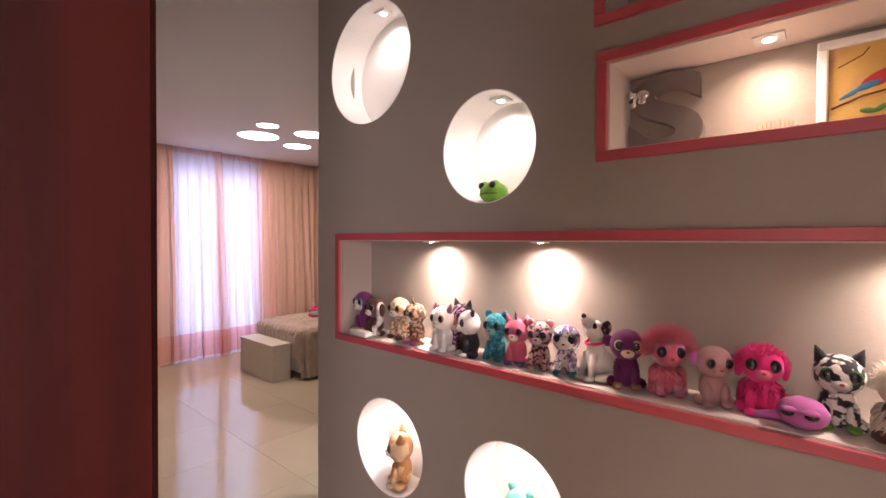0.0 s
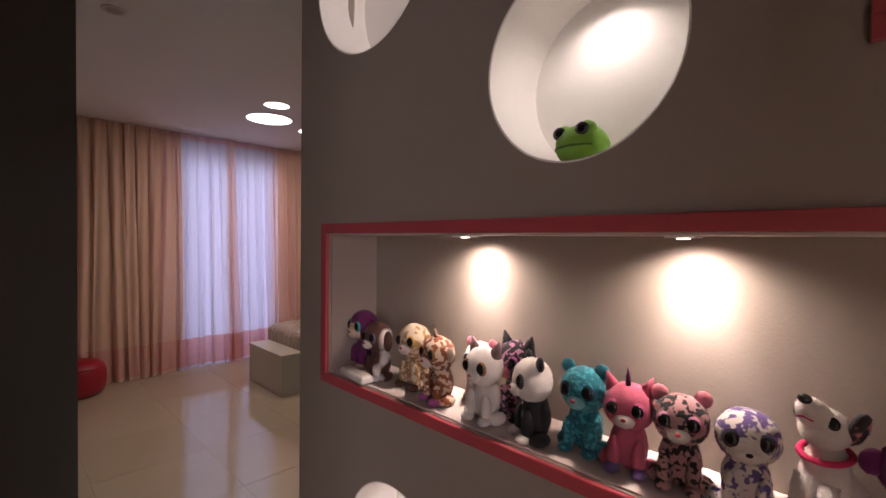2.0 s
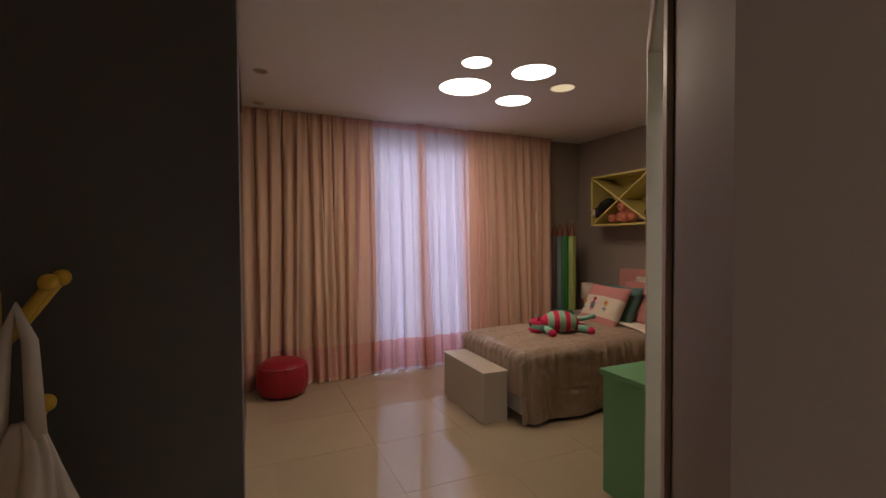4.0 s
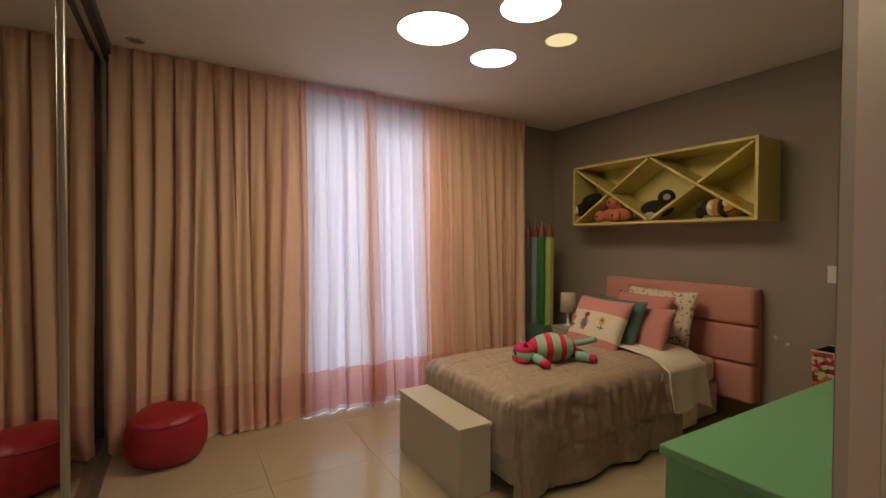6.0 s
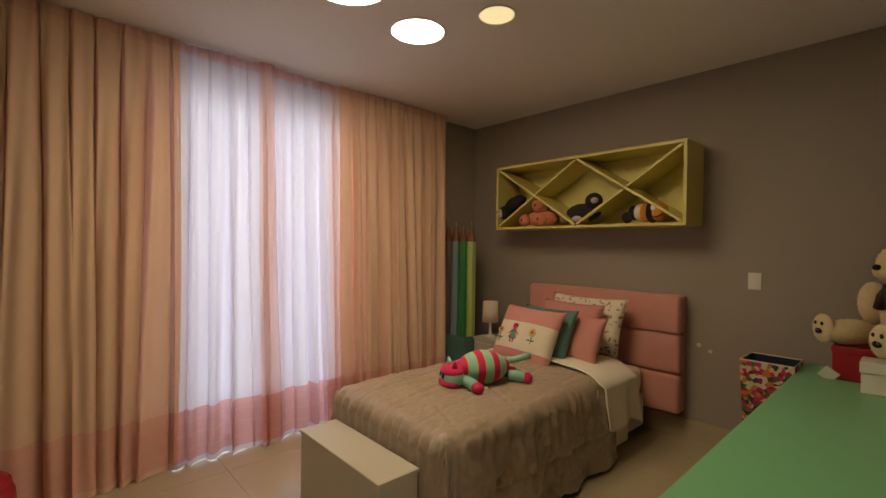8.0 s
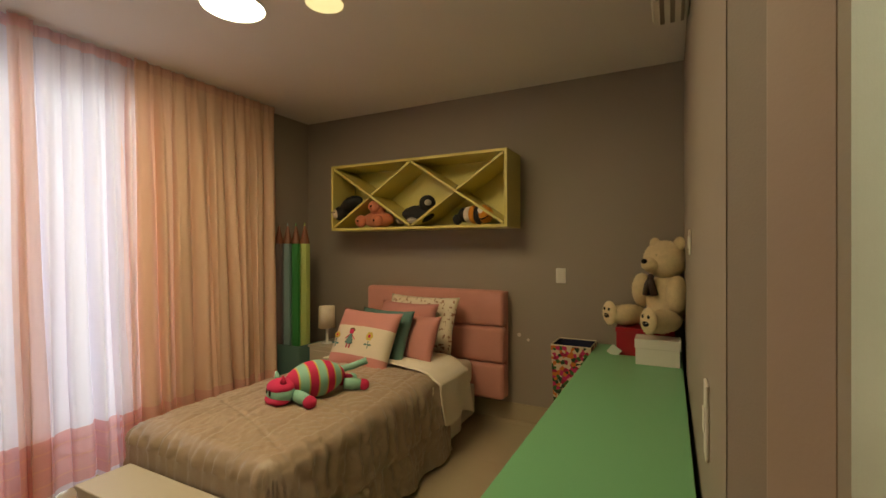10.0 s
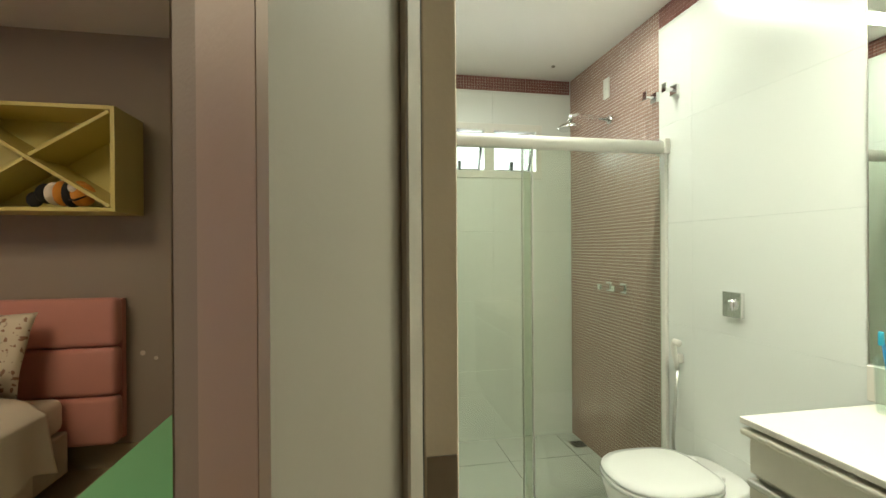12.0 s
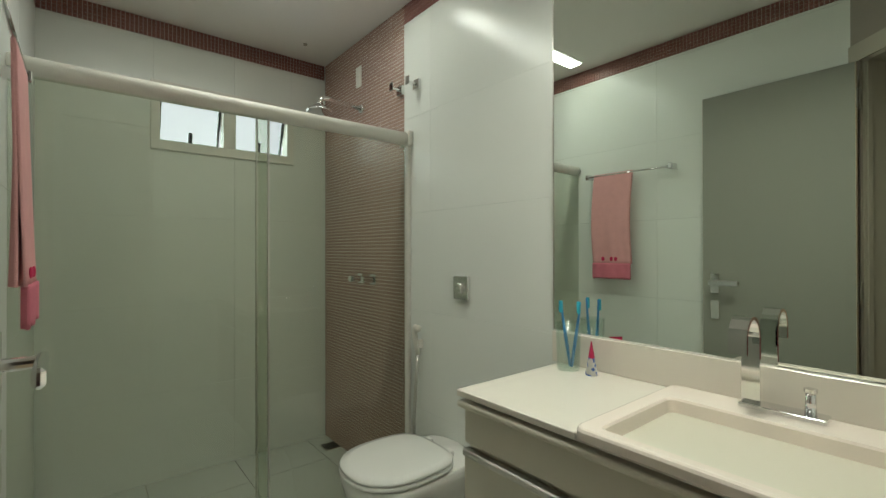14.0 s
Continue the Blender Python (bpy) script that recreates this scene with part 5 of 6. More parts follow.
for k, (a, z, up) in enumerate(((72, 1.2, 0.13), (-80, 1.2, 0.13), (108, 1.195, 0.14), (252, 1.2, 0.14), (65, 1.02, 0.07), (-25, 1.02, 0.07), (250, 1.02, 0.07))):
    c, s = math.cos(radians(a)), math.sin(radians(a))
    L = 0.115
    bm = tube([(0.015 * c, 0.015 * s, z), (0.07 * c, 0.07 * s, z + up * 0.55 if up > 0.1 else z - 0.01), (L * c, L * s, z + up)], [0.011, 0.011, 0.009], 10)
    add_ball(bm, (L * c, L * s, z + up + 0.004), 0.018, 12, 8)
    part("peg", bm, M_YELP, cs, smooth=True)


def bag(name, label, cx, cy, ztop, zbot, w, d, material, seed, strap):
    root = thing(name, label, "bag", pose(cx, cy, 0), "bags on the coat stand")

    def fn(u, v):
        a = 2 * math.pi * u
        full = 0.2 + 0.8 * min(1, (v * 1.5) ** 0.7) * (1 - 0.5 * max(0, (v - 0.86) / 0.14) ** 2)
        n1 = noise.noise(Vector((math.cos(a) * 1.4, math.sin(a) * 1.4, v * 2.2 + seed)))
        folds = 0.2 * math.sin(a * 6 + 3 * n1 + 1.5 * v) * (1 - 0.55 * v) + 0.07 * math.sin(a * 13 + 9 * v + seed)
        k = full * (1 + 0.45 * n1 + folds)
        return Vector((d * k * math.cos(a), w * k * math.sin(a) + 0.05 * v + 0.012 * math.sin(v * 7 + seed), ztop + (zbot - ztop) * v + 0.02 * n1 * v))
    bm = grid_sheet(fn, 72, 36)
    bmesh.ops.remove_doubles(bm, verts=bm.verts, dist=0.0004)
    bmesh.ops.holes_fill(bm, edges=[e for e in bm.edges if e.is_boundary])
    part("body", bm, material, root, smooth=True)
    part("strap", tube([(0.0, -0.03, ztop - 0.03), (-0.01, -0.02, ztop + strap * 0.7), (-0.012, 0.0, ztop + strap), (-0.01, 0.02, ztop + strap * 0.7), (0.0, 0.03, ztop - 0.03)], [0.016, 0.013, 0.012, 0.013, 0.016], 10), material, root, smooth=True)


bag("fleece_bag", "off-white fleece bag hanging from the coat stand", -2.28, 0.685, 1.07, 0.6, 0.085, 0.05, M_WOOL, 1.0, 0.22)
bag("magenta_bag", "dark magenta cloth bag hanging from the coat stand", -2.31, 0.535, 0.98, 0.5, 0.075, 0.045, M_MAGENTA, 3.0, 0.24)
bag("navy_bag", "navy blue cloth bag hanging from the coat stand", -2.3, 0.445, 0.96, 0.45, 0.055, 0.05, M_NAVY, 5.0, 0.26)

# ---------------------------------------------------------------- soft toys and boxes in the bedroom
bm = bmesh.new()
seg, n = 28, 46
rows = []
for i in range(n + 1):
    u = i / n
    r = 0.108 * math.sin(math.pi * min(1, max(0, 0.06 + 0.9 * u))) ** 0.6
    rows.append([bm.verts.new((-0.16 + 0.32 * u, r * math.cos(2 * math.pi * j / seg), 0.1 + r * 0.93 * math.sin(2 * math.pi * j / seg))) for j in range(seg)])
for i in range(n):
    mi = (0, 2, 1, 2)[0] if (i % 14) < 6 else (2 if (i % 14) in (6, 13) else 1)
    for j in range(seg):
        bm.faces.new((rows[i][j], rows[i + 1][j], rows[i + 1][(j + 1) % seg], rows[i][(j + 1) % seg])).material_index = mi
bm.faces.new(rows[0])
bm.faces.new(rows[-1])
add_ball(bm, (-0.2, -0.02, 0.066), (0.072, 0.09, 0.064), 20, 12, mi=1)
add_ball(bm, (-0.2, -0.02, 0.094), (0.07, 0.085, 0.044), 20, 12, mi=0)
add_ball(bm, (-0.215, -0.025, 0.036), (0.066, 0.082, 0.032), 20, 10, mi=0)
for sy in (-1, 1):
    add_cone(bm, (-0.2, -0.02 + sy * 0.045, 0.115), (-0.205, -0.02 + sy * 0.06, 0.165), 0.024, 0.004, 10, 1 if sy > 0 else 0)
    add_ball(bm, (-0.268, -0.035 + sy * 0.022, 0.08), (0.006, 0.013, 0.018), 10, 8, mi=3)
for x, y, k, a in ((-0.12, -0.12, 1, -70), (-0.1, 0.11, 0, 70), (0.2, -0.05, 1, -20), (0.2, 0.06, 0, 25)):
    c, s = math.cos(radians(a)), math.sin(radians(a))
    add_tube(bm, [(x - 0.05 * c, y - 0.05 * s, 0.05), (x, y, 0.045), (x + 0.05 * c, y + 0.05 * s, 0.034)], [0.03, 0.034, 0.03], 12, k)
    add_ball(bm, (x + 0.06 * c, y + 0.06 * s, 0.034), (0.036, 0.036, 0.033), 14, 10, mi=1 - k)
add_tube(bm, [(0.16, 0.02, 0.12), (0.23, 0.01, 0.13), (0.3, -0.03, 0.16)], [0.02, 0.02, 0.02], 10, 1)
ob = mesh_ob("plush_toy", bm, [M_CORAL, M_TEAL, M_OLIVE, M_EYE], None, True)
CATPOSE = pose(-4.38, 3.64, 0.568, 0, 0, 64) @ Matrix.Scale(1.0, 4)
ob.matrix_basis = CATPOSE
tagged(ob, "red and turquoise striped plush cat lying on the bed", "plush toy")

# teddy bear on boxes at the end of the desk
rb = thing("gift_box", "glossy red gift box on the desk", "box", pose(-2.76, 5.0, 0.691))
part("body", box(-0.17, 0.17, -0.11, 0.11, 0.0, 0.15, 0.002), M_RED, rb)
part("lid", box(-0.175, 0.175, -0.115, 0.115, 0.15, 0.18, 0.002), M_RED, rb)
tg = thing("card", "white card tag standing against the red box", "card", pose(-2.95, 4.87, 0.706, 20, 35, 10))
part("sheet", box(-0.035, 0.035, -0.001, 0.001, -0.02, 0.05), M_PLASTIC, tg)
wb = thing("white_box", "white cardboard box with a lid on the desk", "box", pose(-2.68, 4.76, 0.691))
part("body", box(-0.12, 0.12, -0.08, 0.08, 0.0, 0.1, 0.002), M_PLASTIC, wb)
part("lid", box(-0.125, 0.125, -0.085, 0.085, 0.1, 0.155, 0.002), M_PLASTIC, wb)
M_BEAR = fur((0.72, 0.58, 0.36))
bm = bmesh.new()
add_ball(bm, (0, 0.02, 0.19), (0.14, 0.12, 0.2), 24, 16, mi=0, fuzz=0.06)
add_ball(bm, (0, 0.0, 0.47), (0.148, 0.128, 0.132), 24, 16, mi=0, fuzz=0.05)
add_ball(bm, (0, -0.115, 0.44), (0.062, 0.06, 0.05), 16, 10, mi=0)
add_ball(bm, (0, -0.17, 0.46), (0.024, 0.015, 0.018), 12, 8, mi=1)
for sx in (-1, 1):
    add_ball(bm, (sx * 0.11, 0.02, 0.58), (0.045, 0.025, 0.045), 14, 10, mi=0)
    add_ball(bm, (sx * 0.05, -0.105, 0.5), 0.011, 10, 8, mi=1)
    add_ball(bm, (sx * 0.16, -0.05, 0.25), (0.06, 0.07, 0.12), 16, 12, mi=0, m=None, fuzz=0.06)
    add_ball(bm, (sx * 0.155, -0.17, 0.075), (0.075, 0.15, 0.075), 18, 12, mi=0, fuzz=0.06)
    add_ball(bm, (sx * 0.19, -0.3, 0.09), (0.07, 0.03, 0.085), 18, 12, mi=0)
    add_ball(bm, (sx * 0.19, -0.325, 0.075), (0.03, 0.008, 0.02), 12, 8, mi=1)
    for k in (-1, 1):
        add_ball(bm, (sx * 0.19 + 0.024 * k, -0.326, 0.12), (0.011, 0.006, 0.012), 10, 6, mi=1)
add_ball(bm, (0, -0.115, 0.355), (0.025, 0.015, 0.02), 12, 8, mi=2)
for sx in (-1, 1):
    add_tube(bm, [(0, -0.115, 0.355), (sx * 0.02, -0.125, 0.3), (sx * 0.04, -0.12, 0.23)], [0.014, 0.022, 0.026], 6, 2)
add_fur(bm, 6000, 0.011, "bear", (1, 2))
ob = mesh_ob("teddy_bear", bm, [M_BEAR, M_EYE, mat("brown_ribbon", (0.04, 0.018, 0.012), 0.5)], None, True)
ob.matrix_basis = pose(-2.645, 5.0, 0.872, 0, 0, -46) @ Matrix.Scale(0.95, 4)
tagged(ob, "large cream teddy bear with a brown ribbon, seated", "teddy bear")

# floral bin on the floor beside the desk
M_FLOWER = flower_mat("bright_floral_print", 42)
bn = thing("waste_bin", "open square bin covered in bright floral fabric", "bin", pose(-3.22, 4.985, 0))
bm = bmesh.new()
o, i2 = [], []
for z, h in ((0.0, 0.105), (0.72, 0.135)):
    o.append([bm.verts.new((sx * h, sy * h, z)) for sx, sy in ((-1, -1), (1, -1), (1, 1), (-1, 1))])
for z, h in ((0.72, 0.128), (0.02, 0.098)):
    o.append([bm.verts.new((sx * h, sy * h, z)) for sx, sy in ((-1, -1), (1, -1), (1, 1), (-1, 1))])
for k, (a, b) in enumerate(zip(o, o[1:])):
    for j in range(4):
        bm.faces.new((a[j], a[(j + 1) % 4], b[(j + 1) % 4], b[j])).material_index = 1 if k == 2 else 0
bm.faces.new(o[0])
bm.faces.new(o[-1]).material_index = 1
part("shell", bm, [M_FLOWER, M_NAVY], bn)
part("rim", tube([(-0.132, -0.132, 0.722), (0.132, -0.132, 0.722), (0.132, 0.132, 0.722), (-0.132, 0.132, 0.722), (-0.132, -0.132, 0.722)], 0.005, 6), M_CREAMCLOTH, bn)

# toys in the yellow shelf
def lying(label, x, z, turn, mats, fnn):
    bm = bmesh.new()
    fnn(bm)
    ob = mesh_ob("plush_toy", bm, mats, None, True)
    ob.matrix_basis = pose(x, 5.0, z, 0, 0, turn) @ Matrix.Scale(1.3, 4)
    return tagged(ob, label, "plush toy", "plush toys on the shelf")


def monkey(bm):
    add_ball(bm, (0.05, 0, 0.075), (0.1, 0.07, 0.05), 18, 10, mi=0, fuzz=0.08, m=pose(0, 0, 0.03, 0, -28))
    add_ball(bm, (-0.06, -0.04, 0.06), (0.055, 0.05, 0.05), 16, 10, mi=0)
    add_ball(bm, (-0.07, -0.075, 0.055), (0.035, 0.025, 0.034), 14, 8, mi=1)
    for sx in (-1, 1):
        add_ball(bm, (-0.07 + sx * 0.012, -0.098, 0.064), 0.005, 8, 6, mi=2)


def hippo(bm):
    add_ball(bm, (0.0, 0, 0.055), (0.13, 0.07, 0.055), 18, 10, mi=0, fuzz=0.06)
    add_ball(bm, (0.01, -0.02, 0.125), (0.055, 0.05, 0.055), 16, 10, mi=0)
    for x, z in ((-0.105, 0.045), (0.04, 0.045), (0.015, 0.14)):
        add_ball(bm, (x, -0.06, z), (0.045, 0.035, 0.042), 14, 10, mi=0)
        add_ball(bm, (x, -0.094, z), (0.008, 0.004, 0.008), 8, 6, mi=2)


def penguin(bm):
    add_ball(bm, (0, 0, 0.06), (0.13, 0.07, 0.058), 20, 12, mi=0, fuzz=0.05)
    add_ball(bm, (0.1, -0.02, 0.125), (0.055, 0.05, 0.052), 18, 12, mi=0)
    add_ball(bm, (0.13, -0.05, 0.125), (0.024, 0.022, 0.02), 12, 8, mi=1)
    add_ball(bm, (-0.13, -0.02, 0.03), (0.025, 0.05, 0.03), 12, 8, mi=1)
    add_ball(bm, (0.0, -0.05, 0.02), (0.04, 0.035, 0.02), 12, 8, mi=1)


def clownfish(bm):
    for k in range(5):
        x = -0.07 + 0.036 * k
        add_ball(bm, (x, 0, 0.065), (0.032, 0.05, 0.062 - 0.006 * abs(k - 3)), 16, 10, mi=(2, 1, 0, 2, 0)[k])
    add_ball(bm, (0.09, -0.005, 0.06), (0.04, 0.05, 0.05), 16, 10, mi=0)
    add_ball(bm, (-0.12, 0, 0.04), (0.035, 0.02, 0.035), 12, 8, mi=2)
    add_ball(bm, (0.075, -0.05, 0.085), (0.02, 0.01, 0.02), 12, 8, mi=1)
    add_tube(bm, [(0.06, -0.05, 0.035), (0.09, -0.055, 0.03), (0.12, -0.035, 0.05)], 0.004, 6, 2)


lying("dark plush monkey slumped in the shelf corner", -5.235, 1.64, -10, [M_BLACK, fur(C["cream"]), M_EYE], monkey)
lying("salmon pink plush hippo on the shelf", -4.92, 1.579, -6, [fur((0.55, 0.18, 0.1)), M_BLACK, M_EYE], hippo)
lying("black plush penguin on the shelf", -4.515, 1.605, -12, [M_BLACK, fur((0.45, 0.4, 0.35)), M_EYE], penguin)
lying("orange striped plush clownfish on the shelf", -4.0, 1.579, -8, [fur((0.6, 0.24, 0.03)), fur(C["white"]), M_BLACK], clownfish)

# air conditioner high on the bathroom wall
ac = thing("air_conditioner", "white wall air conditioner below the ceiling", "air conditioner")
part("casing", box(-2.69, -2.529, 3.95, 4.25, 2.52, 2.67, 0.02, 3), M_PLASTIC, ac, smooth=False)
part("vent", box(-2.67, -2.55, 3.97, 4.23, 2.512, 2.5195), M_STEEL, ac)
for k in range(3):
    part("louvre", box(-2.68 + 0.045 * k, -2.655 + 0.045 * k, 3.98, 4.22, 2.506, 2.5115), M_PLASTIC, ac)
plate(-2.5285, 4.05, 1.42, pose(0, 0, 0, 0, 0, -90))
plate(-2.5285, 3.0, 0.98, pose(0, 0, 0, 0, 0, -90), 0.075, 0.18, "tall white wall socket plate above the desk")


# ---------------------------------------------------------------- bathroom
# door: lining, casings, leaf standing open along the left wall
door_b = tagged(new("door_2"), "white bathroom door standing open, with beige lining and taupe casing", "door", "", "structure")
part("lining", slanted(box(DO1 - 0.016, DO1 - 0.0012, -0.0145, 0.15, 0.0, DOORTOP - 0.02)), M_CASING, door_b)
part("stop_bead", slanted(box(DO1 - 0.026, DO1 - 0.0162, 0.125, 0.148, 0.0, DOORTOP - 0.02, 0.002)), M_CASING, door_b)
part("lining", slanted(box(DO0 + 0.001, DO0 + 0.016, -0.004, 0.165, 0.0, DOORTOP - 0.02)), M_CASING, door_b)
part("lining", slanted(box(DO0 + 0.001, DO1 - 0.001, -0.004, 0.15, DOORTOP - 0.019, DOORTOP - 0.001)), M_CASING, door_b)
part("casing", slanted(box(DO1 - 0.0008, DO1 + 0.092, -0.014, -0.001, 0.0, DOORTOP + 0.07, 0.002)), M_BROWNCASE, door_b, "taupe casing")
part("casing", slanted(box(DO0 - 0.092, DO0 + 0.004, -0.014, -0.001, 0.0, DOORTOP + 0.07, 0.002)), M_BROWNCASE, door_b, "taupe casing")
part("casing", slanted(box(DO0 + 0.0045, DO1 - 0.0045, -0.014, -0.001, DOORTOP - 0.012, DOORTOP + 0.07, 0.002)), M_BROWNCASE, door_b, "taupe casing")
part("inner_casing", slanted(box(DO0 - 0.06, DO1 + 0.05, 0.161, 0.172, DOORTOP - 0.012, DOORTOP + 0.07, 0.002)), M_CASING, door_b)
leafm = pose(-2.262, 2.616, 0, 0, 0, 1.0)
bm = bmesh.new()
add_box(bm, -0.019, 0.019, 0.0, 0.634, 0.012, 2.105, 0.0015)
bm.faces.ensure_lookup_table()
for f in bm.faces:
    if f.calc_center_median().y < 0.002 or f.calc_center_median().y > 0.632:
        f.material_index = 1
leaf = part("leaf", bm, [M_LEAF, M_LEAFEDGE], door_b)
leaf.matrix_basis = leafm
for z in (0.22, 1.07, 1.95):
    part("hinge", cyl((-0.03, -0.006, z - 0.05), (-0.03, -0.006, z + 0.05), 0.007, None, 12), M_STEEL, leaf, "worn steel hinge")
    part("hinge_plate", box(-0.0165, 0.0165, -0.0025, -0.0003, z - 0.045, z + 0.045), M_STEEL, leaf)
for s, reach in ((1, 0.066), (-1, 0.034)):
    bm = bmesh.new()
    add_box(bm, s * 0.0195, s * 0.026, 0.55, 0.595, 1.03, 1.14, 0.002)
    add_box(bm, s * 0.0195, s * 0.026, 0.55, 0.595, 0.89, 0.99, 0.002)
    add_cone(bm, (s * 0.026, 0.573, 1.09), (s * (reach + 0.009), 0.573, 1.09), 0.011, 0.01, 12)
    add_box(bm, s * reach, s * (reach + 0.016), 0.44, 0.587, 1.075, 1.105, 0.006)
    part("handle", bm, M_CHROME, leaf, "chrome lever handle")

# shower screen
scr = thing("shower_screen", "sliding glass shower screen with a white top rail", "shower screen")
part("top_rail", cyl((-2.328, 4.11, 1.832), (-0.872, 4.11, 1.832), 0.032, None, 24), M_PLASTIC, scr, "white aluminium rail", smooth=True)
part("wall_bracket", box(-0.885, -0.857, 4.072, 4.148, 1.795, 1.87, 0.006, 2), M_PLASTIC, scr)
part("wall_profile", box(-0.876, -0.857, 4.093, 4.127, 0.04, 1.8, 0.002), M_PLASTIC, scr)
part("sill", box(-2.328, -0.857, 4.085, 4.135, 0.0, 0.03, 0.003), M_PLASTIC, scr)
for x0, x1, y in ((-2.326, -1.562, 4.099), (-1.602, -0.879, 4.119)):
    g = part("glass_panel", box(x0, x1, y - 0.004, y + 0.004, 0.032, 1.806, 0.0008), M_SHOWERGLASS, scr, "greenish clear glass")
    g.visible_shadow = False
    e = x1 if y < 4.11 else x0
    part("edge_seal", box(e - 0.004, e + 0.004, y - 0.006, y + 0.006, 0.032, 1.8, 0.001), M_ALU, g)

# high window
win2 = tagged(new("window_2"), "small white top-hung bathroom window with frosted panes, tilted open", "window", "", "structure")
for a, b, c, d in ((W0 - 0.015, W1 + 0.015, WZ1 - 0.03, WZ1 + 0.018), (W0 - 0.015, W1 + 0.015, WZ0 - 0.018, WZ0 + 0.035), (W0 - 0.015, W0 + 0.03, WZ0 + 0.035, WZ1 - 0.03), (W1 - 0.03, W1 + 0.015, WZ0 + 0.035, WZ1 - 0.03), (-1.5, -1.43, WZ0 + 0.035, WZ1 - 0.03)):
    part("window_frame", box(a, b, 5.118, 5.2, c, d, 0.002), M_PLASTIC, win2)
for a, b in ((W0 + 0.032, -1.502), (-1.428, W1 - 0.032)):
    sash = part("sash", box(a, b, -0.012, 0.012, -0.275, -0.262), M_DARK, win2)
    sash.matrix_basis = pose(0, 5.165, WZ1 - 0.032, 18)
    for p, q, r, s in ((a, a + 0.01, -0.262, -0.004), (b - 0.01, b, -0.262, -0.004), (a + 0.01, b - 0.01, -0.012, -0.004)):
        part("sash_bar", box(p, q, -0.012, 0.012, r, s), M_DARK, sash)
    g = part("pane", box(a + 0.011, b - 0.011, -0.003, 0.003, -0.261, -0.013), M_GLASS, sash)
    g.visible_shadow = False
    mid2 = (a + b) / 2
    part("latch", box(mid2 - 0.009, mid2 + 0.009, -0.05, -0.013, -0.282, -0.2, 0.003), M_DARK, sash, "black latch handle")
tagged(mesh_ob("backdrop", box(-2.6, -0.3, 5.9, 5.92, 1.3, 3.2), M_BATHDAY), "bright overcast distance outside the bathroom window", "backdrop", "", "structure")

# ceiling light and sensor
bl = thing("ceiling_panel_light", "long white recessed ceiling light panel", "ceiling light")
part("frame", box(-2.2, -1.11, 3.965, 4.075, BATHCEIL - 0.005, BATHCEIL - 0.0005, 0.001), M_CEIL, bl)
part("diffuser", box(-2.19, -1.12, 3.975, 4.065, BATHCEIL - 0.009, BATHCEIL - 0.0052, 0.001), M_LINEGLOW, bl)
bl2 = thing("ceiling_panel_light", "small square recessed ceiling light over the vanity", "ceiling light")
part("frame", box(-1.425, -1.175, 2.625, 2.875, BATHCEIL - 0.005, BATHCEIL - 0.0005, 0.001), M_CEIL, bl2)
part("diffuser", box(-1.415, -1.185, 2.635, 2.865, BATHCEIL - 0.009, BATHCEIL - 0.0052, 0.001), M_LINEGLOW, bl2)
dot = thing("ceiling_sensor", "tiny dark ceiling sprinkler point", "sensor")
part("cap", lathe([(0.012, 0), (0.012, -0.008), (0.004, -0.012)], 16, (-1.088, 4.895, BATHCEIL)), M_STEEL, dot)

# shower fittings on the rose mosaic wall
EX = -0.8555
sho = thing("overhead_shower", "chrome overhead shower on a straight wall arm", "shower")
part("wall_flange", cyl((EX, 4.6, 2.11), (EX - 0.012, 4.6, 2.11), 0.026), M_CHROME, sho, smooth=True)
part("arm", tube([(EX - 0.01, 4.6, 2.11), (-1.08, 4.6, 2.125), (-1.115, 4.6, 2.118), (-1.122, 4.6, 2.09)], 0.015, 12), M_CHROME, sho, smooth=True)
part("rose", lathe([(0.015, 0.05), (0.022, 0.035), (0.035, 0.03), (0.066, 0.012), (0.072, 0.0), (0.064, -0.004)], 28, (-1.122, 4.6, 2.045)), M_CHROME, sho, smooth=True)
for y in (4.62, 4.47):
    tp = thing("shower_tap", "square chrome shower tap on the mosaic wall", "tap", group="shower taps")
    part("flange", box(EX - 0.008, EX, y - 0.03, y + 0.03, 1.07, 1.13, 0.002), M_CHROME, tp)
    part("knob", box(EX - 0.075, EX - 0.0085, y - 0.018, y + 0.018, 1.082, 1.118, 0.004), M_CHROME, tp)
cov = thing("cover_plate", "white blank plastic cover plate on the mosaic", "cover plate")
part("plate", box(EX - 0.01, EX, 4.605, 4.665, 2.25, 2.375, 0.003), M_PLASTIC, cov)
part("screw", cyl((EX - 0.01, 4.635, 2.31), (EX - 0.012, 4.635, 2.31), 0.004), M_ALU, cov)
for y, z in ((4.03, 2.088), (4.175, 2.098)):
    hk = thing("robe_hook", "square chrome robe hook on the wall", "hook", group="robe hooks")
    part("base", box(-0.875, -0.856, y - 0.024, y + 0.024, z - 0.024, z + 0.024, 0.002), M_CHROME, hk)
    part("peg", box(-0.92, -0.8755, y - 0.011, y + 0.011, z - 0.006, z + 0.006, 0.002), M_CHROME, hk)
    part("lip", box(-0.925, -0.9205, y - 0.016, y + 0.016, z - 0.012, z + 0.03, 0.002), M_CHROME, hk)
fl = thing("flush_valve", "square chrome flush plate with a round button", "flush plate")
part("plate", box(-0.874, -0.856, 3.65, 3.746, 1.05, 1.154, 0.004, 2), M_CHROME, fl)
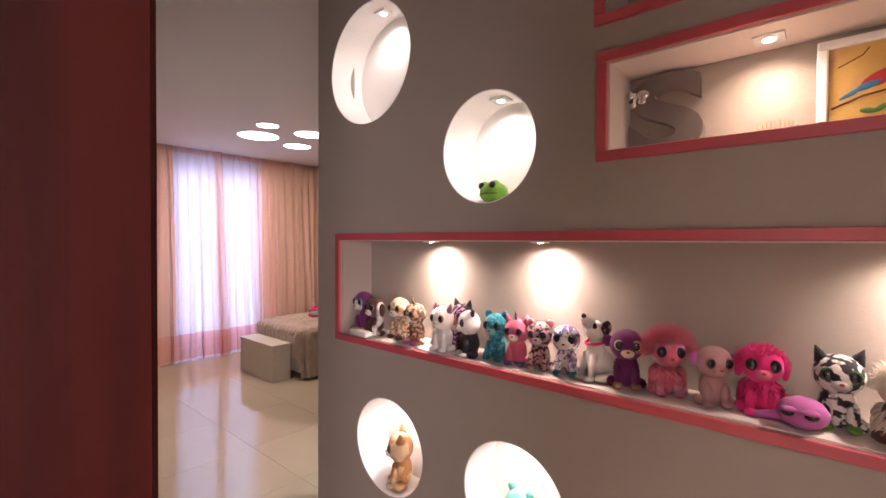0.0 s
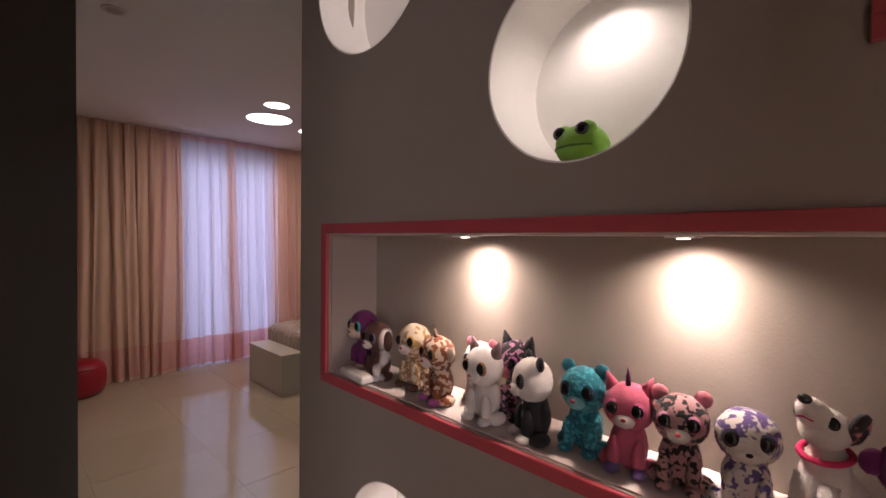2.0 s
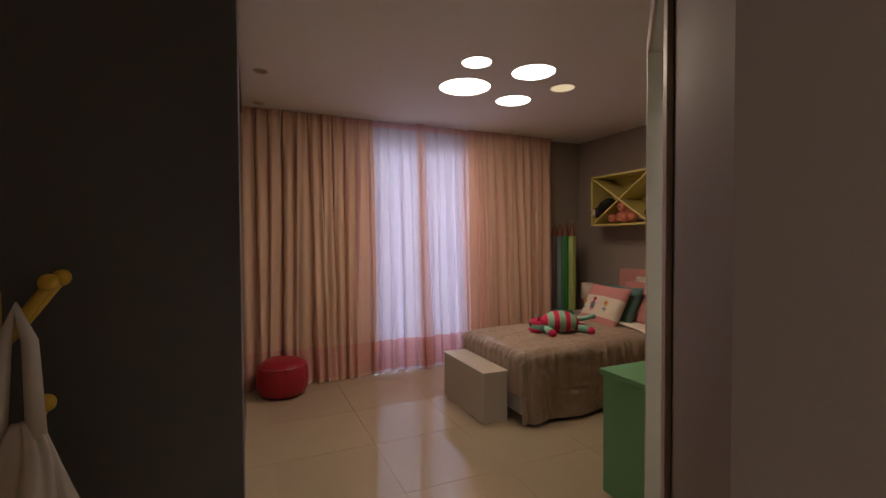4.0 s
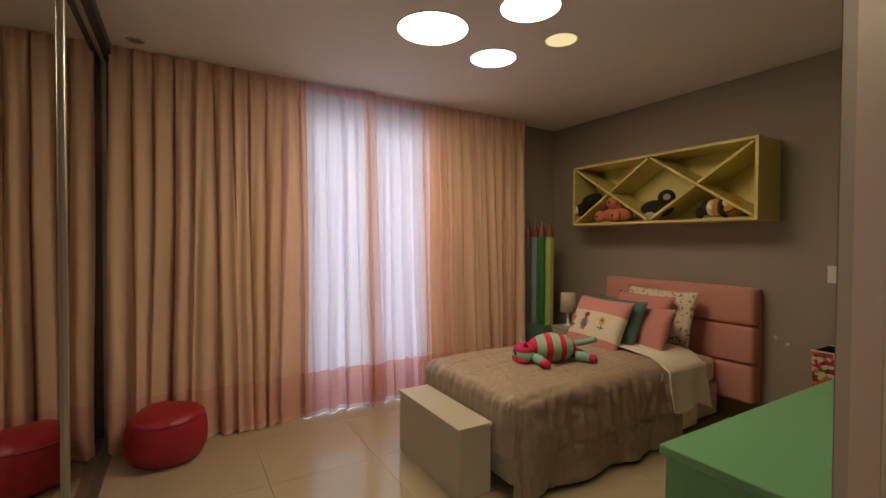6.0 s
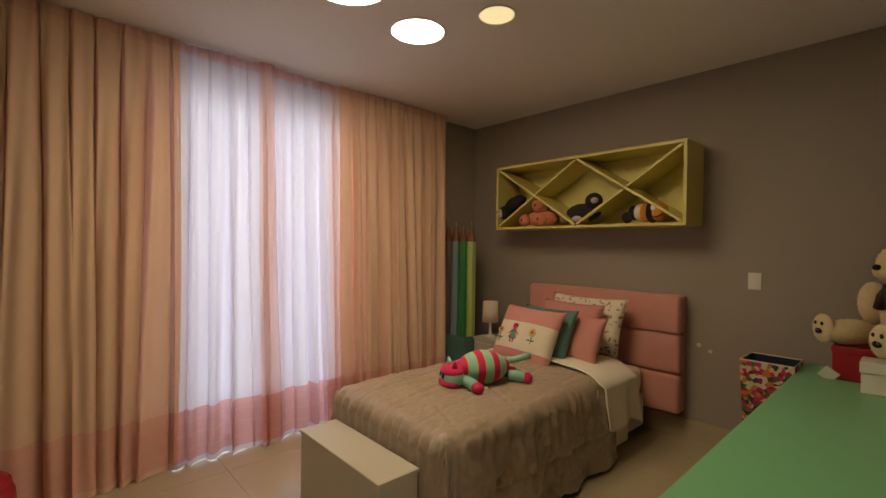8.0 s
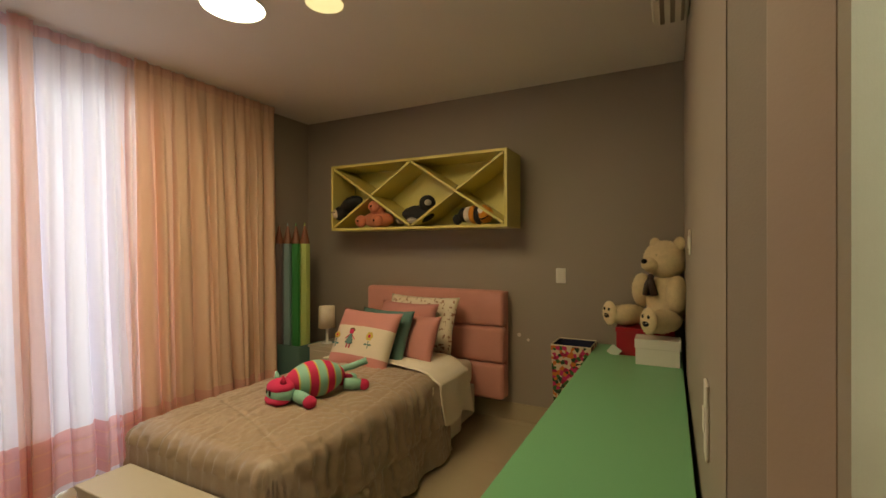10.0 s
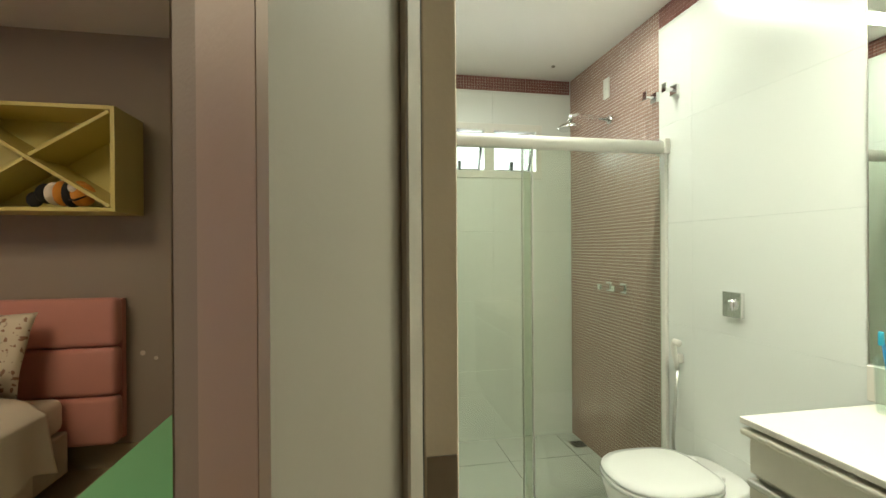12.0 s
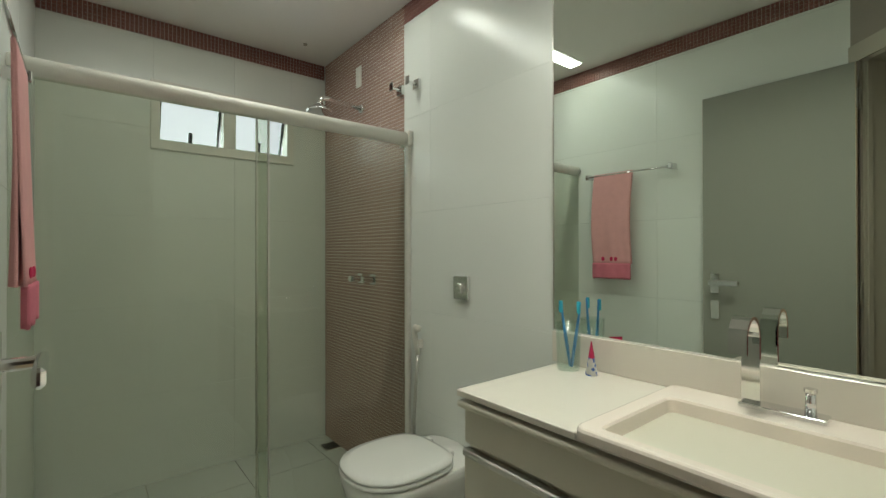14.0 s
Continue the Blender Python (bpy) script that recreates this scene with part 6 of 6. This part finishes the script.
part("button", cyl((-0.874, 3.697, 1.102), (-0.884, 3.697, 1.102), 0.026, 0.024), M_CHROME, fl, smooth=True)
hs = thing("bidet_sprayer", "white bidet hand sprayer hanging on the wall with a grey hose", "hand sprayer")
part("holder", box(-0.885, -0.856, 3.99, 4.02, 0.79, 0.83, 0.003), M_PLASTIC, hs)
part("sprayer", tube([(-0.88, 4.005, 0.76), (-0.895, 4.005, 0.83), (-0.9, 4.005, 0.875), (-0.905, 3.99, 0.895), (-0.9, 3.965, 0.89)], [0.011, 0.013, 0.014, 0.015, 0.016], 12), M_PLASTIC, hs, smooth=True)
part("hose", tube([(-0.88, 4.005, 0.76), (-0.892, 4.006, 0.6), (-0.9, 4.012, 0.44), (-0.89, 4.02, 0.36), (-0.857, 4.03, 0.33)], 0.008, 10), M_ALU, hs, "grey braided hose", smooth=True)
dn = thing("floor_drain", "square dark steel floor drain", "drain")
part("frame", box(-0.955, -0.855, 4.89, 4.99, 0.0005, 0.004, 0.001), M_STEEL, dn)
for k in range(5):
    part("bar", box(-0.948, -0.862, 4.9 + 0.018 * k, 4.908 + 0.018 * k, 0.0042, 0.006), M_DARK, dn)

# toilet
wc = thing("toilet", "white porcelain toilet with the lid closed", "toilet", pose(-1.195, 3.725, 0) @ Matrix.Diagonal((1.0, 1.0, 1.07, 1.0)))


def oval(bm, rings, seg=36, cap=True):
    """Stacked egg-shaped rings: (z, front length, back length, half width)."""
    rs = []
    for z, lf, lb, hw in rings:
        row = []
        for j in range(seg):
            t = 2 * math.pi * j / seg
            c, s = math.cos(t), math.sin(t)
            L = lf if c < 0 else lb
            p = 2.35 if c < 0 else 3.6
            k = (abs(c) ** p + abs(s) ** p) ** (-1 / p)
            row.append(bm.verts.new((L * c * k, hw * s * k, z)))
        rs.append(row)
    for a, b in zip(rs, rs[1:]):
        for j in range(seg):
            bm.faces.new((a[j], a[(j + 1) % seg], b[(j + 1) % seg], b[j]))
    bm.faces.new(rs[0])
    bm.faces.new(rs[-1])
    return bm


part("bowl", oval(bmesh.new(), [(0.0, 0.1, 0.3, 0.1), (0.04, 0.1, 0.3, 0.1), (0.16, 0.12, 0.31, 0.115), (0.28, 0.18, 0.33, 0.16), (0.35, 0.2, 0.335, 0.183), (0.385, 0.208, 0.338, 0.188), (0.39, 0.2, 0.33, 0.18)]), M_PORC, wc, smooth=True)
part("seat", oval(bmesh.new(), [(0.392, 0.205, 0.2, 0.186), (0.396, 0.212, 0.205, 0.192), (0.405, 0.212, 0.205, 0.192), (0.408, 0.207, 0.2, 0.187)]), M_PORC, wc, smooth=True)
part("lid", oval(bmesh.new(), [(0.41, 0.206, 0.2, 0.187), (0.414, 0.21, 0.205, 0.191), (0.424, 0.206, 0.203, 0.187), (0.43, 0.17, 0.18, 0.155), (0.432, 0.05, 0.06, 0.05)]), M_PORC, wc, smooth=True)
for y in (-0.07, 0.07):
    part("lid_hinge", box(0.207, 0.235, y - 0.018, y + 0.018, 0.39, 0.415, 0.004), M_PORC, wc)

# vanity
VX, VY0, VY1 = -1.345, 2.14, 3.178
van = thing("vanity_cabinet", "cream lacquered vanity cabinet with aluminium grip profiles", "vanity cabinet")
part("carcass", box(VX + 0.035, -0.86, VY0, VY1 - 0.015, 0.12, 0.861, 0.002), M_CABINET, van)
part("upper_front", box(VX + 0.016, VX + 0.0345, VY0, VY1 - 0.016, 0.735, 0.833, 0.002), M_CABINET, van)
for y0, y1 in ((VY0, 2.66), (2.666, VY1 - 0.016)):
    d = part("door", box(VX + 0.014, VX + 0.0345, y0, y1, 0.13, 0.7, 0.002), M_CABINET, van)
    part("grip_profile", box(VX + 0.004, VX + 0.03, y0, y1, 0.702, 0.722, 0.004), M_ALU, d, "aluminium grip profile")
part("underledge", box(VX - 0.003, VX + 0.034, VY0, VY1 - 0.002, 0.834, 0.852, 0.006, 2), M_CABINET, van)
part("plinth", box(VX + 0.08, -0.9, VY0 + 0.02, VY1 - 0.06, 0.0, 0.118), M_CABINET, van)
top = thing("stone_worktop", "cream stone worktop with a low backsplash", "worktop")
part("slab", box(VX, -0.857, 2.797, VY1, 0.863, 0.88, 0.002), M_COUNTER, top)
part("front_strip", box(VX, -1.31, VY0, 2.7965, 0.863, 0.8795, 0.002), M_COUNTER, top)
part("rear_strip", box(-0.905, -0.857, VY0, 2.7965, 0.863, 0.8795, 0.002), M_COUNTER, top)
part("backsplash", box(-0.879, -0.857, VY0, VY1 + 0.03, 0.8805, 0.985, 0.002), M_COUNTER, top)
sink = thing("washbasin", "rectangular cream washbasin set into the vanity top", "washbasin")


def basin_ring(bm, x0, x1, y0, y1, z, r, n=6):
    row = []
    for cx, cy, a0 in ((x1 - r, y1 - r, 0), (x0 + r, y1 - r, 90), (x0 + r, y0 + r, 180), (x1 - r, y0 + r, 270)):
        for k in range(n + 1):
            a = radians(a0 + 90 * k / n)
            row.append(bm.verts.new((cx + r * math.cos(a), cy + r * math.sin(a), z)))
    return row


bm = bmesh.new()
X0, X1, Y0, Y1 = -1.352, -0.882, 2.16, 2.802
rows = [basin_ring(bm, X0 + 0.004, X1 - 0.004, Y0 + 0.004, Y1 - 0.004, 0.868, 0.026), basin_ring(bm, X0, X1, Y0, Y1, 0.8715, 0.03), basin_ring(bm, X0, X1, Y0, Y1, 0.888, 0.03), basin_ring(bm, X0 + 0.003, X1 - 0.003, Y0 + 0.003, Y1 - 0.003, 0.8935, 0.028), basin_ring(bm, X0 + 0.008, X1 - 0.008, Y0 + 0.008, Y1 - 0.008, 0.896, 0.024),
        basin_ring(bm, X0 + 0.032, X1 - 0.12, Y0 + 0.04, Y1 - 0.045, 0.896, 0.016), basin_ring(bm, X0 + 0.036, X1 - 0.124, Y0 + 0.044, Y1 - 0.049, 0.891, 0.016), basin_ring(bm, X0 + 0.055, X1 - 0.135, Y0 + 0.06, Y1 - 0.07, 0.715, 0.03), basin_ring(bm, X0 + 0.07, X1 - 0.15, Y0 + 0.08, Y1 - 0.1, 0.7, 0.03)]
for a, b in zip(rows, rows[1:]):
    for j in range(len(a)):
        bm.faces.new((a[j], a[(j + 1) % len(a)], b[(j + 1) % len(b)], b[j]))
bm.faces.new(rows[-1])
part("basin", bm, M_BASIN, sink, smooth=False)
part("outlet", lathe([(0.022, 0.0), (0.022, 0.003), (0.012, 0.004)], 24, (-1.13, 2.5, 0.7)), M_CHROME, sink)
fa = thing("faucet", "tall flat chrome basin faucet with a separate lever", "faucet", pose(-0.93, 2.585, 0.8965))
part("base_plate", box(-0.026, 0.026, -0.125, 0.035, 0.0, 0.012, 0.002), M_CHROME, fa)
pts, w = [(0.0, 0.012), (0.0, 0.165)] + [(-0.043 + 0.043 * math.cos(radians(a)), 0.165 + 0.048 * math.sin(radians(a))) for a in range(15, 181, 15)] + [(-0.086, 0.135)], 0.0185
bm = bmesh.new()
ring = []
for i, (x, z) in enumerate(pts):
    a, b = pts[max(i - 1, 0)], pts[min(i + 1, len(pts) - 1)]
    d = Vector((b[0] - a[0], 0, b[1] - a[1])).normalized()
    nrm = Vector((-d.z, 0, d.x)) * 0.004
    ring.append([bm.verts.new((x + nrm.x * s, y, z + nrm.z * s)) for s, y in ((1, 0.015 - w), (1, 0.015 + w), (-1, 0.015 + w), (-1, 0.015 - w))])
for a, b in zip(ring, ring[1:]):
    for j in range(4):
        bm.faces.new((a[j], a[(j + 1) % 4], b[(j + 1) % 4], b[j]))
bm.faces.new(ring[0])
bm.faces.new(ring[-1])
part("spout", bm, M_CHROME, fa)
part("lever", cyl((0, -0.095, 0.012), (0, -0.095, 0.06), 0.011, 0.0095), M_CHROME, fa, smooth=True)
part("lever_cap", cyl((0, -0.095, 0.06), (0, -0.095, 0.068), 0.0125), M_CHROME, fa)
mi = thing("mirror", "large frameless bathroom mirror above the vanity", "mirror")
part("glass", box(-0.861, -0.8565, VY0, 3.212, 0.987, 2.438), M_MIRROR_G, mi)
part("edge", box(-0.862, -0.8563, 3.2122, 3.2165, 0.987, 2.438), M_ALU, mi)

# cup with toothbrushes, toothpaste
cupb = thing("toothbrush_cup", "clear glass cup with blue toothbrushes", "cup", pose(-0.93, 3.105, 0.8805) @ Matrix.Diagonal((0.95, 0.95, 1.28, 1.0)))
part("cup", lathe([(0.036, 0.0), (0.038, 0.004), (0.042, 0.118), (0.039, 0.118), (0.035, 0.008), (0.002, 0.007)], 28), M_GLASS, cupb, smooth=True)
M_BLUE = mat("blue_plastic", (0.05, 0.24, 0.52), 0.3, vary=0.05)
M_CYAN = mat("cyan_bristle", (0.05, 0.4, 0.55), 0.5, vary=0.05)
for dx, dy, lx, ly in ((0.01, 0.0, -0.012, 0.022), (0.0, -0.012, 0.014, -0.02)):
    part("toothbrush", tube([(dx, dy, 0.008), (dx + lx * 0.5, dy + ly * 0.5, 0.07), (dx + lx, dy + ly, 0.135), (dx + lx * 1.15, dy + ly * 1.15, 0.17)], [0.005, 0.006, 0.004, 0.004], 8), M_BLUE, cupb, "blue toothbrush", smooth=True)
    part("bristles", box(dx + lx * 1.1 - 0.012, dx + lx * 1.1 + 0.001, dy + ly * 1.1 - 0.005, dy + ly * 1.1 + 0.005, 0.142, 0.172, 0.002), M_CYAN, cupb)
pa = thing("toothpaste_tube", "small printed toothpaste tube with a flat red crimped end", "toothpaste", pose(-0.932, 3.02, 0.8805, 0, 0, 34))


def paste_fn(z0, z1):
    # round at the foot, pressed flat and wide at the crimped top
    def fn(u, v):
        t, z = 2 * math.pi * u, z0 + (z1 - z0) * v
        k = z / 0.1
        return Vector(((0.019 + 0.004 * k) * math.cos(t), (0.019 - 0.0172 * k) * math.sin(t), z))
    return fn


bm = grid_sheet(paste_fn(0.0, 0.055), 24, 6)
n_low = len(bm.faces)
low = bpy.data.meshes.new("tube_end")
grid_bm = grid_sheet(paste_fn(0.055, 0.1), 24, 4)
grid_bm.to_mesh(low)
grid_bm.free()
bm.from_mesh(low)
bpy.data.meshes.remove(low)
for k, f in enumerate(bm.faces):
    f.material_index = 0 if k < n_low else 1
bmesh.ops.remove_doubles(bm, verts=bm.verts, dist=0.0002)
M_PRINT = mat("printed_tube", (0.6, 0.58, 0.55), 0.4, vary=0.1, second=(0.05, 0.12, 0.4), second_scale=60)
part("tube", bm, [M_PRINT, M_CORAL], pa, smooth=True)

# towel on a chrome rail on the left wall
rail = thing("towel_rail", "straight chrome towel rail with square ends", "towel rail")
part("bar", cyl((-2.275, 3.43, 1.765), (-2.275, 4.0, 1.765), 0.006), M_CHROME, rail, smooth=True)
for y in (3.43, 3.985):
    part("bracket", box(-2.329, -2.262, y - 0.014, y + 0.014, 1.748, 1.782, 0.003), M_CHROME, rail)
tow = thing("towel", "pink terry towel with a rose fringed border, hung on the rail", "towel")


def towel_fn(z_lo, z_hi):
    def fn(u, v):
        side = 1 if u < 0.5 else -1
        k = abs(u - 0.5) * 2
        z = 1.775 - k * (1.775 - z_lo)
        y = 3.665 + 0.27 * v + 0.02 * math.sin(k * 3)
        x = -2.275 + side * 0.005 + 0.008 * k * math.sin(v * 14 + k * 2)
        if k < 0.02:
            x = -2.275
        return Vector((x + ((0.004 * k + 0.01 * k * k) if side > 0 else 0), y, min(z, 1.777)))
    return fn


part("cloth", thicken(grid_sheet(towel_fn(1.18, 1.775), 60, 24), 0.007), M_PINKTOWEL, tow, smooth=True)
bm = thicken(grid_sheet(lambda u, v: Vector((-2.258 + 0.008 * math.sin(u * 14 + 2.0), 3.665 + 0.27 * u + 0.003, 1.182 - 0.1 * v + (0.006 * math.sin(u * 120) if v == 1 else 0))), 60, 8), 0.007)
part("border", bm, M_ROSETOWEL, tow, "rose fringed border", smooth=True)
for y in (3.77, 3.8, 3.86):
    bm = bmesh.new()
    add_ball(bm, (-2.251, y, 1.21), (0.004, 0.012, 0.015), 10, 6)
    part("embroidery", bm, M_CORAL, tow, "red embroidered mark")


# ---------------------------------------------------------------- floor tiles
TILE, J = 0.65, 0.002
me_cache = {}


def tile_mesh(key, bm, material):
    if key not in me_cache:
        bmesh.ops.recalc_face_normals(bm, faces=bm.faces)
        me = bpy.data.meshes.new("tile")
        bm.to_mesh(me)
        me.materials.append(material)
        me_cache[key] = me
    bm.free()
    return me_cache[key]


floor_ob = bpy.data.objects["floor"]
for i in range(-11, 4):
    for j in range(-3, 10):
        x0, y0 = -6.1 + 0.65 * (i + 11), -1.37 + 0.65 * (j + 3)
        if x0 > 1.8 or y0 > 5.3 or (x0 > -2.6 and y0 > 2.75) or (x0 > -1.4 and y0 > 1.7):
            continue
        ob = new("tile", tile_mesh("floor", box(0, TILE - J, 0, TILE - J, -0.008, 0.0), M_FLOOR))
        ob.location = (x0, y0, 0)
        ob.parent = floor_ob

# bathroom floor tiles
for i in range(6):
    for j in range(8):
        x0, y0 = -2.335 + 0.45 * i, 2.1 + 0.45 * j
        if x0 > -0.9 or y0 > 5.1 or x0 + y0 < 0.15:
            continue
        w, d = min(0.45, -0.85 - x0) - 0.003, min(0.45, 5.135 - y0) - 0.003
        ob = new("bath_tile", tile_mesh(("bf", round(w, 3), round(d, 3)), box(0, w, 0, d, -0.0075, 0.0004, 0.0008), M_BATHFLOOR))
        ob.location = (x0, y0, 0)
        ob.parent = floor_ob


# wall tiles of the bathroom: large white ones
def rect_minus(r, hole):
    x0, x1, z0, z1 = r
    a0, a1, b0, b1 = hole
    if x1 <= a0 or x0 >= a1 or z1 <= b0 or z0 >= b1:
        return [r]
    out = []
    if x0 < a0:
        out.append((x0, a0, z0, z1))
    if x1 > a1:
        out.append((a1, x1, z0, z1))
    c0, c1 = max(x0, a0), min(x1, a1)
    if z0 < b0:
        out.append((c0, c1, z0, b0))
    if z1 > b1:
        out.append((c0, c1, b1, z1))
    return out


def wall_tiles(owner, a0, a1, z1, place, hole=(99, 99, 99, 99), tw=0.9, th=0.485):
    n = 0
    for j in range(int(z1 / th) + 1):
        for i in range(int((a1 - a0) / tw) + 1):
            r = (a0 + tw * i, min(a0 + tw * (i + 1), a1), th * j, min(th * (j + 1), z1))
            for x0, x1, zz0, zz1 in rect_minus(r, hole):
                if x1 - x0 < 0.01 or zz1 - zz0 < 0.01:
                    continue
                w, h = x1 - x0 - 0.0006, zz1 - zz0 - 0.0006
                ob = new("wall_tile", tile_mesh(("wt", round(w, 3), round(h, 3)), box(0, w, 0, 0.0078, 0, h, 0.0003), M_BATHTILE))
                ob.matrix_basis = place(x0, x1, zz0)
                ob.parent = owner
                n += 1


D = bpy.data.objects
wall_tiles(D["wall_bath_north"], -2.336, -0.857, 2.438, lambda a, b, z: pose(a, 5.1302, z), (W0 - 0.001, W1 + 0.001, WZ0, WZ1))
wall_tiles(D["wall_bath_east"], 2.135, 4.158, 2.438, lambda a, b, z: pose(-0.8552, b - 0.002, z, 0, 0, -90))
wall_tiles(D["wall_bath_west"], 2.64, 5.128, 2.438, lambda a, b, z: pose(-2.3302, a, z, 0, 0, 90))


# small rose mosaic: every piece has its own bevelled edge and tilt
def mosaic(name, owner, a0, a1, z0, z1, place, pitch=0.0196):
    verts, faces = [], []
    rnd = random.Random(7)
    na, nz = int(round((a1 - a0) / pitch)), int(round((z1 - z0) / pitch))
    pa, pz = (a1 - a0) / na, (z1 - z0) / nz
    for i in range(na):
        for j in range(nz):
            x, z, g, e = a0 + pa * i, z0 + pz * j, 0.0013 if "band" in name else 0.0017, 0.002
            t = 0.0008 * rnd.random()
            k = len(verts)
            for s, d in ((g, 0.0), (g, -0.0035 - t), (g + e, -0.005 - t)):
                for px, pzz in ((x + s, z + s), (x + pa - s, z + s), (x + pa - s, z + pz - s), (x + s, z + pz - s)):
                    verts.append(place(px, d + rnd.uniform(-0.0002, 0.0002), pzz))
            for lv in (0, 4):
                for q in range(4):
                    faces.append((k + lv + q, k + lv + (q + 1) % 4, k + lv + 4 + (q + 1) % 4, k + lv + 4 + q))
            faces.append((k + 8, k + 9, k + 10, k + 11))
    me = bpy.data.meshes.new(name)
    me.from_pydata(verts, [], faces)
    me.materials.append(M_MOSAIC if "band" in name else M_STRIP)
    ob = new(name, me)
    ob.parent = owner
    return tagged(ob, kind="stuff")


def backing(owner, bm):
    part("joint_bed", bm, M_STRIPGROUT, owner)


mosaic("shower_mosaic", D["wall_bath_east"], 4.16, 5.128, 0.001, 2.538, lambda a, d, z: (-0.8495 + d, a, z))
backing(D["wall_bath_east"], box(-0.852, -0.8472, 4.159, 5.129, 0, 2.539))
mosaic("mosaic_band_north", D["wall_bath_north"], -2.33, -0.857, 2.44, 2.538, lambda a, d, z: (a, 5.1345 + d, z))
mosaic("mosaic_band_east", D["wall_bath_east"], 2.135, 4.158, 2.44, 2.538, lambda a, d, z: (-0.8515 + d, a, z))
mosaic("mosaic_band_west", D["wall_bath_west"], 2.64, 5.12, 2.44, 2.538, lambda a, d, z: (-2.3345 - d, a, z))
